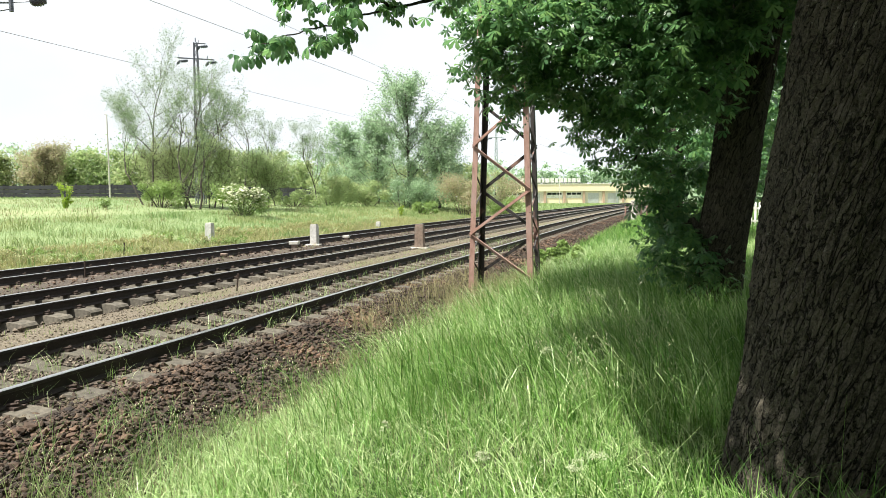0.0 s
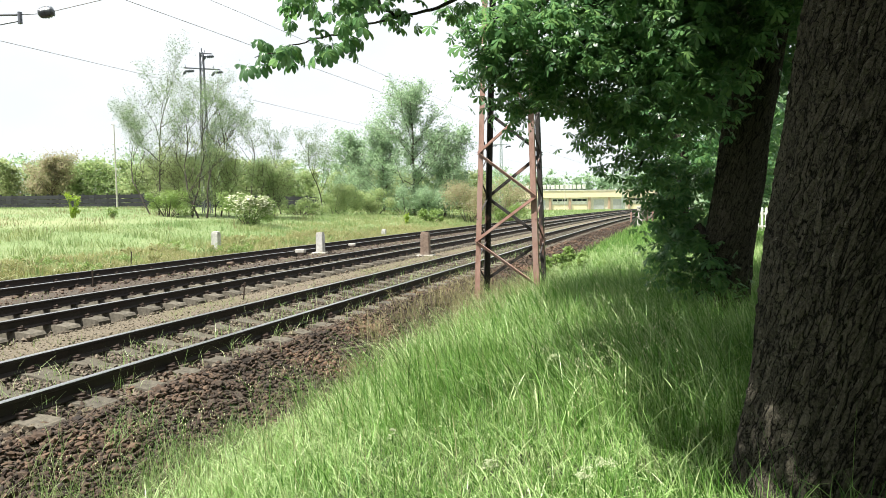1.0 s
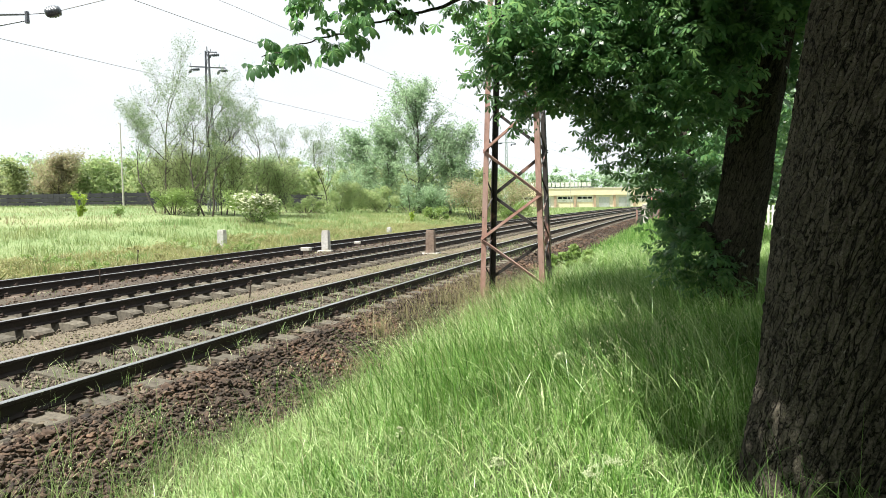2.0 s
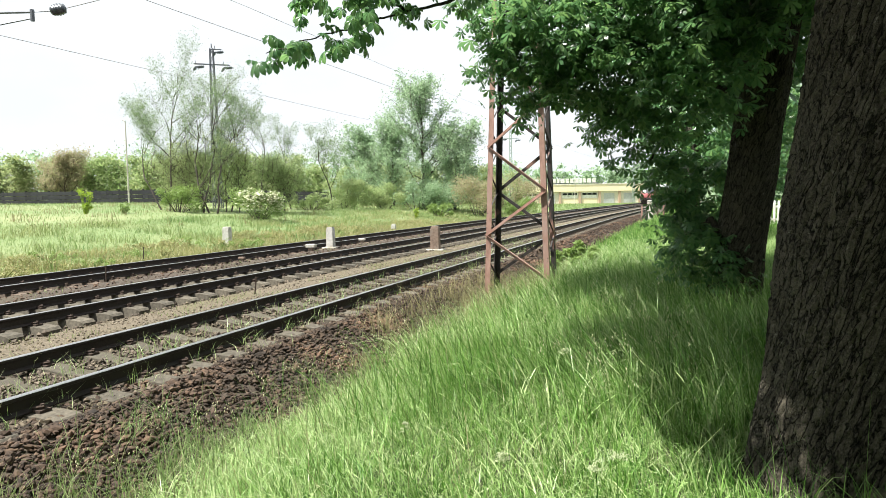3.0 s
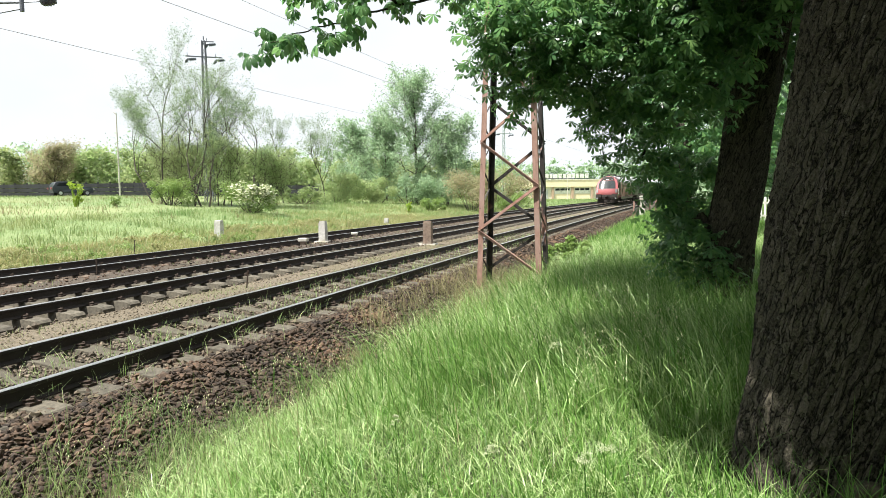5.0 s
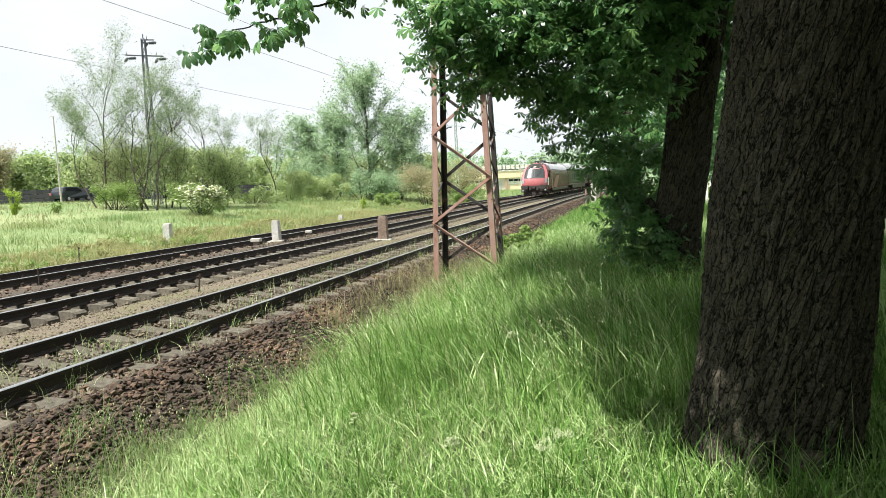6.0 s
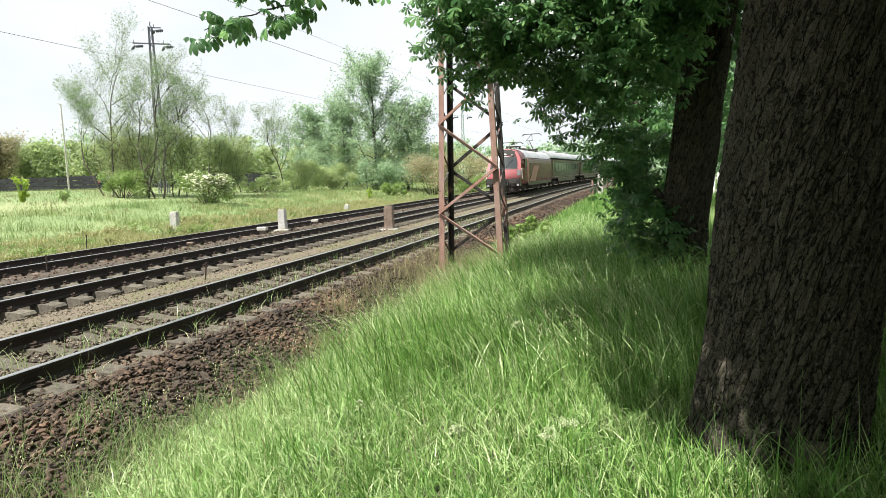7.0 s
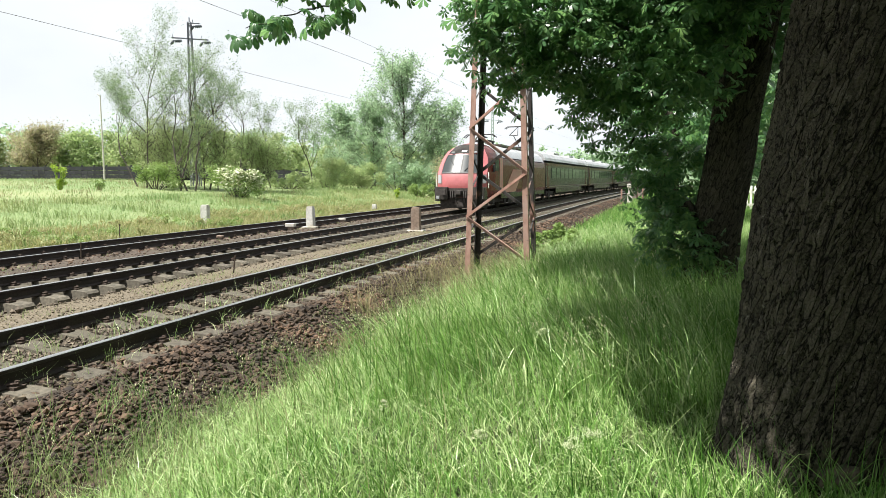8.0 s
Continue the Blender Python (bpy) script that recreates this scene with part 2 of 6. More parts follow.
M_floret = leafy("cream_umbel_floret", [(0.33, 0.39, 0.21), (0.47, 0.5, 0.33)], 0.7, 0.3, 1.0)
M_chestnut = leafy("chestnut_leaf", [(0.046, 0.115, 0.046), (0.066, 0.155, 0.06), (0.11, 0.21, 0.07), (0.055, 0.132, 0.055)], 0.3, 0.48, 2.0, hue=0.483)
M_acacia = leafy("young_acacia_leaf", [(0.11, 0.18, 0.075), (0.15, 0.23, 0.11), (0.2, 0.275, 0.14), (0.13, 0.2, 0.095)], 0.6, 0.42, 1.35)
M_poplar = leafy("poplar_leaf", [(0.155, 0.245, 0.135), (0.22, 0.335, 0.19), (0.33, 0.43, 0.28), (0.18, 0.275, 0.16)], 0.4, 0.47, 1.5)
M_hedge = leafy("mixed_scrub_leaf", [(0.17, 0.265, 0.1), (0.23, 0.33, 0.13), (0.29, 0.375, 0.17), (0.28, 0.33, 0.165)], 0.55, 0.5, 1.5, patch=0.32, patch_colour=(0.28, 0.235, 0.145), patch_scale=0.07)
M_redbush = leafy("brownish_young_leaf", [(0.29, 0.29, 0.16), (0.33, 0.28, 0.18), (0.28, 0.33, 0.15)], 0.6, 0.45, 1.3)
M_weed = leafy("yellow_green_weed_leaf", [(0.22, 0.24, 0.09), (0.3, 0.3, 0.125), (0.38, 0.36, 0.18), (0.19, 0.25, 0.075)], 0.6, 0.35, 1.2)
M_bright = leafy("fresh_sapling_leaf", [(0.2, 0.32, 0.03), (0.28, 0.38, 0.05)], 0.5, 0.4, 1.4)
M_elder = leafy("elder_leaf", [(0.15, 0.24, 0.06), (0.23, 0.33, 0.1)], 0.5, 0.35, 1.3)
M_yellow = surface("yellow_render", (0.74, 0.62, 0.42), (0.83, 0.72, 0.52), (0.72, 0.63, 0.48), scale=3, big=0.2, rough=0.85, bump=0.1)
M_cream = surface("cream_render", (0.55, 0.5, 0.42), (0.7, 0.66, 0.57), scale=3, big=0.3, rough=0.85, bump=0.1)
M_terracotta = surface("brick_pier_render", (0.4, 0.28, 0.2), (0.5, 0.36, 0.27), scale=4, rough=0.85, bump=0.2)
M_dark = surface("dark_void_paint", (0.012, 0.012, 0.013), (0.03, 0.03, 0.03), scale=8, rough=0.6, bump=0.1)
M_fence = surface("weathered_dark_boards", (0.012, 0.014, 0.016), (0.032, 0.033, 0.036), scale=6, rough=0.9, bump=0.3, piece=0.35)
M_white_paint = surface("white_paint", (0.66, 0.65, 0.6), (0.8, 0.79, 0.75), (0.5, 0.48, 0.42), scale=8, big=2, rough=0.6, bump=0.15)
M_asphalt = surface("asphalt", (0.04, 0.04, 0.042), (0.07, 0.07, 0.07), scale=30, rough=0.9, bump=0.3)
M_loco_red = surface("glossy_red_paint", (0.29, 0.06, 0.065), (0.37, 0.085, 0.09), (0.3, 0.075, 0.075), scale=5, big=0.6, rough=0.45, bump=0.02, coat=0.7)
M_train_mid = surface("mid_grey_train_paint", (0.1, 0.09, 0.075), (0.15, 0.135, 0.11), scale=3, big=0.4, rough=0.35, bump=0.02)
M_maroon = surface("glossy_maroon_paint", (0.085, 0.013, 0.011), (0.12, 0.022, 0.017), (0.08, 0.03, 0.02), scale=4, big=0.5, rough=0.22, bump=0.02)
M_train_grey = surface("dark_grey_train_paint", (0.026, 0.024, 0.022), (0.046, 0.042, 0.038), (0.06, 0.046, 0.036), scale=3, big=0.4, rough=0.22, bump=0.02)
M_train_silver = surface("silver_grey_roof_paint", (0.42, 0.43, 0.44), (0.55, 0.56, 0.57), (0.36, 0.36, 0.35), scale=3, big=0.5, rough=0.4, metal=0.3, bump=0.05)
M_under = surface("grimy_underframe", (0.02, 0.018, 0.016), (0.06, 0.05, 0.045), scale=8, rough=0.8, metal=0.2, bump=0.4)
M_glass = glassy("dark_tinted_glass", (0.02, 0.025, 0.026))
M_lens = glassy("clear_headlight_lens", (0.3, 0.31, 0.32), 0.1)
M_screen = glassy("windscreen_glass", (0.03, 0.035, 0.036), 0.1)
M_screen.node_tree.nodes["Principled BSDF"].inputs["Coat Roughness"].default_value = 0.2
M_screen.node_tree.nodes["Principled BSDF"].inputs["Coat Weight"].default_value = 0.3
M_loco_red.node_tree.nodes["Principled BSDF"].inputs["Specular IOR Level"].default_value = 0.9
M_loco_red.node_tree.nodes["Principled BSDF"].inputs["Coat Roughness"].default_value = 0.3
M_maroon.node_tree.nodes["Principled BSDF"].inputs["Specular IOR Level"].default_value = 0.08
M_train_grey.node_tree.nodes["Principled BSDF"].inputs["Specular IOR Level"].default_value = 0.1
M_glass.node_tree.nodes["Principled BSDF"].inputs["Specular IOR Level"].default_value = 0.15
M_glass.node_tree.nodes["Principled BSDF"].inputs["Coat Weight"].default_value = 0.0
M_car_dark = surface("dark_blue_car_paint", (0.008, 0.014, 0.02), (0.014, 0.022, 0.03), scale=6, rough=0.35, bump=0, coat=0.2)
M_tyre = surface("tyre_rubber", (0.015, 0.015, 0.015), (0.03, 0.03, 0.03), scale=20, rough=0.9, bump=0.2)


# ---------------------------------------------------------------- mesh helpers
rng = np.random.default_rng(7)


def np_mesh(name, verts, faces, mat, smooth=False):
    """A mesh from arrays: faces is one (n, 3) or (n, 4) array, or a list of such arrays."""
    faces = faces if isinstance(faces, list) else [faces]
    me = bpy.data.meshes.new(name)
    loops = np.concatenate([f.ravel() for f in faces]).astype(np.int32)
    sizes = np.concatenate([np.full(len(f), f.shape[1]) for f in faces])
    me.vertices.add(len(verts))
    me.vertices.foreach_set("co", np.asarray(verts, dtype=np.float32).ravel())
    me.loops.add(len(loops))
    me.loops.foreach_set("vertex_index", loops)
    me.polygons.add(len(sizes))
    me.polygons.foreach_set("loop_start", np.concatenate([[0], np.cumsum(sizes)[:-1]]).astype(np.int32))
    me.update(calc_edges=True)
    me.polygons.foreach_set("use_smooth", np.full(len(sizes), smooth))
    me.materials.append(mat)
    return me


def part(name, mesh, material, parent, label="", smooth=False, kind=""):
    """Links a bmesh or a mesh as one object under parent (or at top level)."""
    if isinstance(mesh, bmesh.types.BMesh):
        me = bpy.data.meshes.new(name)
        mesh.to_mesh(me)
        mesh.free()
        me.materials.append(material)
        if smooth:
            me.polygons.foreach_set("use_smooth", np.full(len(me.polygons), True))
    else:
        me = mesh
    ob = new(name, me)
    ob.parent = parent
    return tagged(ob, label, kind=kind)


def thing(name, label, category, m=None, group="", kind=""):
    ob = new(name)
    ob.empty_display_size = 0.2
    if m is not None:
        ob.matrix_basis = m
    return tagged(ob, label, category, group, kind)


def box(bm, lo, hi, bevel=0.0, m=None):
    made = bmesh.ops.create_cube(bm, size=1.0)["verts"]
    for v in made:
        v.co = Vector([(lo[i] + hi[i]) / 2 + v.co[i] * (hi[i] - lo[i]) for i in range(3)])
        if m is not None:
            v.co = m @ v.co
    if bevel:
        edges = list({e for v in made for e in v.link_edges})
        bmesh.ops.bevel(bm, geom=edges, offset=bevel, segments=2, affect="EDGES", profile=0.6)
    return bm


def bar(bm, a, b, w, h=None, sides=4, up=(0, 0, 1), w2=None):
    """A straight bar from a to b; sides 4 gives a w by h rectangle, more a round bar of radius w (w2 at its end)."""
    a, b = Vector(a), Vector(b)
    d = (b - a).normalized()
    u = d.cross(Vector(up))
    u = u.normalized() if u.length > 1e-4 else Vector((1, 0, 0))
    v = u.cross(d).normalized()
    rings = []
    for c, k in ((a, 1.0), (b, (w2 / w) if w2 else 1.0)):
        if sides == 4:
            o = [(-w / 2, -h / 2), (w / 2, -h / 2), (w / 2, h / 2), (-w / 2, h / 2)]
        else:
            o = [(w * math.cos(i * math.tau / sides), w * math.sin(i * math.tau / sides)) for i in range(sides)]
        rings.append([bm.verts.new(c + u * x * k + v * y * k) for x, y in o])
    n = len(rings[0])
    for i in range(n):
        bm.faces.new((rings[0][i], rings[0][(i + 1) % n], rings[1][(i + 1) % n], rings[1][i]))
    bm.faces.new(rings[0][::-1]); bm.faces.new(rings[1])
    return bm


def angle_bar(bm, a, b, w, t, px, py):
    """An L-section from a to b: flanges of width w, thickness t, pointing to px and py from its corner."""
    a, b, px, py = Vector(a), Vector(b), Vector(px), Vector(py)
    prof = [(0, 0), (w, 0), (w, t), (t, t), (t, w), (0, w)]
    r = [[bm.verts.new(c + px * x + py * y) for x, y in prof] for c in (a, b)]
    for i in range(6):
        bm.faces.new((r[0][i], r[0][(i + 1) % 6], r[1][(i + 1) % 6], r[1][i]))
    bm.faces.new(r[0][::-1]); bm.faces.new(r[1])
    bmesh.ops.recalc_face_normals(bm, faces=bm.faces[:])


def disc_stack(bm, a, b, profile, sides=14):
    """A turned shape from a to b: profile of (share of the length, radius)."""
    a, b = Vector(a), Vector(b)
    d = b - a
    q = d.to_track_quat("Z", "Y").to_matrix()
    rings = []
    for s, r in profile:
        rings.append([bm.verts.new(a + d * s + q @ Vector((r * math.cos(i * math.tau / sides), r * math.sin(i * math.tau / sides), 0))) for i in range(sides)])
    for p0, p1 in zip(rings, rings[1:]):
        for i in range(sides):
            bm.faces.new((p0[i], p0[(i + 1) % sides], p1[(i + 1) % sides], p1[i]))
    bm.faces.new(rings[0][::-1]); bm.faces.new(rings[-1])
    return bm


def spread(tv, tf, rot, scale, place):
    """Many copies of a template joined: rot (n,3,3), scale (n,) or (n,3), place (n,3)."""
    scale = np.asarray(scale)
    if scale.ndim == 1:
        scale = scale[:, None].repeat(3, 1)
    v = np.einsum("nij,nkj->nki", rot, tv[None] * scale[:, None, :]) + place[:, None, :]
    f = tf[None] + (np.arange(len(place)) * len(tv))[:, None, None]
    return v.reshape(-1, 3), f.reshape(-1, tf.shape[1])


def turns(n, tilt=math.pi):
    """n rotation matrices: any heading, tilted by up to tilt."""
    a, b, c = rng.uniform(0, math.tau, n), rng.uniform(-tilt, tilt, n), rng.uniform(0, math.tau, n)
    return rz(a) @ rx(b) @ rz(c)


def rz(a):
    a = np.asarray(a); z, o = np.zeros_like(a), np.ones_like(a)
    return np.stack([np.stack([np.cos(a), -np.sin(a), z], -1), np.stack([np.sin(a), np.cos(a), z], -1), np.stack([z, z, o], -1)], -2)


def rx(a):
    a = np.asarray(a); z, o = np.zeros_like(a), np.ones_like(a)
    return np.stack([np.stack([o, z, z], -1), np.stack([z, np.cos(a), -np.sin(a)], -1), np.stack([z, np.sin(a), np.cos(a)], -1)], -2)


def tubes(chains, sides=6):
    """Tapered tubes along chains of (points, radii), joined: vertices and quads."""
    vs, fs, base = [], [], 0
    ang = np.arange(sides) * math.tau / sides
    for pts, rad in chains:
        pts, rad = np.asarray(pts, float), np.asarray(rad, float)
        d = np.gradient(pts, axis=0)
        d /= np.linalg.norm(d, axis=1)[:, None] + 1e-9
        ref = np.where(np.abs(d[:, 2:3]) > 0.9, [[1.0, 0, 0]], [[0, 0, 1.0]])
        u = np.cross(d, ref); u /= np.linalg.norm(u, axis=1)[:, None]
        w = np.cross(d, u)
        ring = pts[:, None] + rad[:, None, None] * (np.cos(ang)[None, :, None] * u[:, None] + np.sin(ang)[None, :, None] * w[:, None])
        vs.append(ring.reshape(-1, 3))
        i, j = np.meshgrid(np.arange(len(pts) - 1), np.arange(sides), indexing="ij")
        k = (j + 1) % sides
        fs.append(np.stack([i * sides + j, i * sides + k, (i + 1) * sides + k, (i + 1) * sides + j], -1).reshape(-1, 4) + base)
        base += len(pts) * sides
    return np.concatenate(vs), np.concatenate(fs)


# ---------------------------------------------------------------- the lie of the land (rail heads are at z = 0)
TRACKS = (-6.48, -10.61, -14.72)          # centre lines where the tracks run straight
KNOT_U = [-400, -62, -38, -29, -20, -17.2, -16.2, -15.9, -13.6, -12.9, -12.1, -11.9, -9.35, -9.15, -8.5, -7.9, -7.75, -5.25, -5.02, -4.0, -3.6, -2.0, 0, 3, 400]
KNOT_Z = [2.6, 1.85, 1.05, 0.55, -0.33, -0.4, -0.3, -0.26, -0.26, -0.1, -0.2, -0.32, -0.32, -0.24, -0.26, -0.2, -0.235, -0.235, -0.2, -0.5, -0.47, -0.06, 0.14, 0.24, 0.4]


def bend(y):
    """The tracks bear to the right beyond 40 m."""
    return 0.0004 * np.maximum(np.asarray(y, float) - 40, 0) ** 2


def ground(x, y):
    x, y = np.asarray(x, float), np.asarray(y, float)
    u = x - bend(np.minimum(y, 230))
    z = np.interp(u, KNOT_U, KNOT_Z)
    far = np.clip((y - 95) / 60, 0, 1)
    far = far * far * (3 - 2 * far)
    return np.where(u < -17, z * (1 - far) - 0.4 * far, z)


def gz(x, y):
    return float(ground(x, y))


def build_ground():
    us = np.unique(np.concatenate([np.array([-1500, -700, -400, -250, -160, -110, -85]), np.arange(-62, -17, 3.0), np.array(KNOT_U[5:24]), np.arange(-5.2, 2, 0.25), np.array([5, 9, 15, 30, 60, 120, 400, 1500])]))
    ys = np.concatenate([[-1500, -500, -150, -50, -20], np.arange(-8, 30, 0.5), np.arange(30, 120, 2.5), np.arange(120, 240, 8), [260, 320, 450, 800, 1500, 3000]])
    U, Y = np.meshgrid(us, ys, indexing="ij")
    X = U + bend(np.minimum(Y, 230))
    Z = ground(X, Y)
    bumps = np.array([[noise.noise(Vector((a * 0.9, b * 0.9, 0))) for a, b in zip(r1, r2)] for r1, r2 in zip(X, Y)])
    Z = Z + np.where((U > -3.9) | (U < -17), 0.035, 0.008) * bumps
    n, m = U.shape
    i, j = np.meshgrid(np.arange(n - 1), np.arange(m - 1), indexing="ij")
    F = np.stack([i * m + j, (i + 1) * m + j, (i + 1) * m + j + 1, i * m + j + 1], -1).reshape(-1, 4)
    me = np_mesh("ground", np.stack([X, Y, Z], -1).reshape(-1, 3), F, M_soil, True)
    me.materials.append(M_ballast_bed); me.materials.append(M_sand); me.materials.append(M_field)
    mid = (us[:-1] + us[1:]) / 2
    kind = np.select([mid < -17.2, mid < -12.2, mid < -9.2, mid < -7.9, mid < -3.7], [3, 1, 1, 2, 1], 0)
    me.polygons.foreach_set("material_index", np.repeat(kind, m - 1).astype(np.int32))
    tagged(new("ground", me), "uneven ground with brown ballast, gravel and meadow", "ground", kind="structure")


M_field = surface("meadow_floor", (0.09, 0.14, 0.045), (0.17, 0.23, 0.09), (0.2, 0.22, 0.1), scale=5, big=0.12, rough=0.95, bump=0.6, depth=0.05, blotch=(0.45, 0.7))
build_ground()


# ---------------------------------------------------------------- railway tracks
RAIL = [(-0.075, -0.172), (0.075, -0.172), (0.075, -0.16), (0.012, -0.135), (0.01, -0.05), (0.036, -0.035), (0.036, -0.006), (0.028, 0.0),
        (-0.028, 0.0), (-0.036, -0.006), (-0.036, -0.035), (-0.01, -0.05), (-0.012, -0.135), (-0.075, -0.16)]


def rail_mesh(offset):
    ys = np.concatenate([np.arange(-14, 40, 6.0), np.arange(40, 216, 4.0)])
    xs = offset + bend(ys)
    n = len(RAIL)
    V = np.array([[x + px, y, pz] for x, y in zip(xs, ys) for px, pz in RAIL])
    i, j = np.meshgrid(np.arange(len(ys) - 1), np.arange(n), indexing="ij")
    k = (j + 1) % n
    F = np.stack([i * n + j, i * n + k, (i + 1) * n + k, (i + 1) * n + j], -1).reshape(-1, 4)
    me = np_mesh("rail", V, F, M_rail)
    me.materials.append(M_railhead)
    me.polygons.foreach_set("material_index", np.tile([1 if q in (6, 7, 8) else 0 for q in range(n)], len(ys) - 1).astype(np.int32))
    return me


def sleeper_mesh(name, mat, length, width, sag):
    """A concrete sleeper: wide seats under the rails, lower waist between."""
    bm = bmesh.new()
    stations = [(-length / 2, 0.86, -0.05), (-length / 2 + 0.06, 1.0, -0.012), (-0.98, 1.0, 0.0), (-0.52, 1.0, 0.0), (-0.3, 0.85, -sag), (0.3, 0.85, -sag),
                (0.52, 1.0, 0.0), (0.98, 1.0, 0.0), (length / 2 - 0.06, 1.0, -0.012), (length / 2, 0.86, -0.05)]
    rings = []
    for x, k, dz in stations:
        w = width / 2 * k
        rings.append([bm.verts.new((x, s * w * a, z)) for s, a, z in ((-1, 1.15, -0.36), (-1, 0.9, dz - 0.178), (1, 0.9, dz - 0.178), (1, 1.15, -0.36))])
    for a, b in zip(rings, rings[1:]):
        for i in range(3):
            bm.faces.new((a[i], a[i + 1], b[i + 1], b[i]))
    bm.faces.new(rings[0]); bm.faces.new(rings[-1][::-1])
    bmesh.ops.recalc_face_normals(bm, faces=bm.faces[:])
    me = bpy.data.meshes.new(name)
    bm.to_mesh(me); bm.free()
    me.materials.append(mat)
    return me


def clip_template():
    bm = bmesh.new()
    for s in (-1, 1):
        box(bm, (s * 0.12 - 0.045, -0.06, -0.18), (s * 0.12 + 0.045, 0.06, -0.155))
        disc_stack(bm, (s * 0.125, 0, -0.16), (s * 0.125, 0, -0.105), [(0, 0.02), (1, 0.02)], 6)
        bar(bm, (s * 0.06, -0.05, -0.14), (s * 0.15, 0.0, -0.125), 0.014, sides=5)
        bar(bm, (s * 0.06, 0.05, -0.14), (s * 0.15, 0.0, -0.125), 0.014, sides=5)
    bmesh.ops.triangulate(bm, faces=bm.faces[:])
    V = np.array([v.co[:] for v in bm.verts]); F = np.array([[v.index for v in f.verts] for f in bm.faces])
    bm.free()
    return V, F


def build_tracks():
    CV, CF = clip_template()
    conc, wood = sleeper_mesh("sleeper", M_sleeper, 2.5, 0.3, 0.035), sleeper_mesh("sleeper", M_sleeper_dark, 2.5, 0.24, 0.0)
    labels = ("rusty railway track on weathered concrete sleepers, weeds between", "rusty railway track on pale concrete sleepers in gravel", "old dark railway track on tarred sleepers by meadow")
    for i, c in enumerate(TRACKS):
        tr = thing("railway_track", labels[i], "railway track", group="parallel railway tracks", kind="structure")
        for s in (-1, 1):
            part("rail", rail_mesh(c + s * 0.753), M_rail, tr, "rusted steel rail with polished head")
        first, step = (-2.0, 0.61) if i < 2 else (-2.0, 0.65)
        places, rots = [], []
        for q in range(200):
            y = first + q * step
            x = c + float(bend(y))
            slope = 0.0008 * max(y - 40, 0)
            ob = new("sleeper", conc if i < 2 else wood)
            ob.parent = tr
            low = 0.0 if i < 2 else -0.01
            ob.matrix_basis = pose(x + random.uniform(-0.02, 0.02), y + random.uniform(-0.02, 0.02), low + random.uniform(-0.006, 0.006), 0, random.uniform(-0.4, 0.4), -math.degrees(slope) + random.uniform(-0.8, 0.8))
            if y < 60:
                for s in (-1, 1):
                    places.append((x + s * 0.753, y, 0.002)); rots.append(0.0)
        V, F = spread(CV, CF, rz(np.array(rots)), np.ones(len(rots)), np.array(places))
        part("fastener", np_mesh("fastener", V, F, M_clip), M_clip, tr, "rusted rail clips and bolts", kind="stuff")


build_tracks()


# ---------------------------------------------------------------- ballast stones
def rock_templates(n):
    out = []
    for k in range(n):
        bm = bmesh.new()
        bmesh.ops.create_icosphere(bm, subdivisions=1, radius=0.5)
        for v in bm.verts:
            v.co *= 1.0 + random.uniform(-0.42, 0.28)
            v.co.x *= 1.25
            v.co.z *= 0.72
        if k % 2:
            for v in bm.verts:
                v.co.z = max(v.co.z, -0.2); v.co.y = min(v.co.y, 0.3)
        out.append((np.array([v.co[:] for v in bm.verts]), np.array([[v.index for v in f.verts] for f in bm.faces])))
        bm.free()
    return out


ROCKS = rock_templates(7)
CHIPS = []
for k in range(5):
    ov = np.array([(0.6, 0, 0), (-0.6, 0, 0), (0, 0.5, 0), (0, -0.5, 0), (0, 0, 0.4), (0, 0, -0.4)]) * rng.uniform(0.7, 1.2, (6, 1)) + rng.normal(0, 0.07, (6, 3))
    CHIPS.append((ov, np.array([(0, 2, 4), (2, 1, 4), (1, 3, 4), (3, 0, 4), (2, 0, 5), (1, 2, 5), (3, 1, 5), (0, 3, 5)])))


def stones(name, label, mat, n, u0, u1, y0, y1, size, power=1.0, lift=0.0, avoid=None, bias=1.0, shapes=ROCKS):
    """Loose stones over a strip of the track bed, denser towards the near end; avoid drops them at rails or sleepers."""
    u = u0 + (u1 - u0) * rng.random(n) ** bias
    y = y0 + (y1 - y0) * rng.random(n) ** power
    if avoid is not None:
        ok = avoid(u, y)
        u, y = u[ok], y[ok]
    x = u + bend(y)
    s = size * rng.lognormal(0, 0.3, len(x))
    z = ground(x, y) + lift + s * rng.uniform(-0.1, 0.35, len(x))
    Vs, Fs, base = [], [], 0
    for k, (tv, tf) in enumerate(shapes):
        sel = np.arange(len(x)) % len(shapes) == k
        V, F = spread(tv, tf, turns(sel.sum(), 0.9), s[sel], np.stack([x, y, z], -1)[sel])
        Vs.append(V); Fs.append(F + base); base += len(V)
    ob = new(name, np_mesh(name, np.concatenate(Vs), np.concatenate(Fs), mat))
    return tagged(ob, label, "ballast", kind="stuff")


def off_rails(c):
    def ok(u, y):
        clear = np.minimum(np.abs(u - c - 0.753), np.abs(u - c + 0.753)) > 0.09
        near = np.abs((y + 2.0) / 0.61 - np.round((y + 2.0) / 0.61)) * 0.61
        return clear & ((near > 0.125) | (rng.random(len(u)) < 0.14))
    return ok


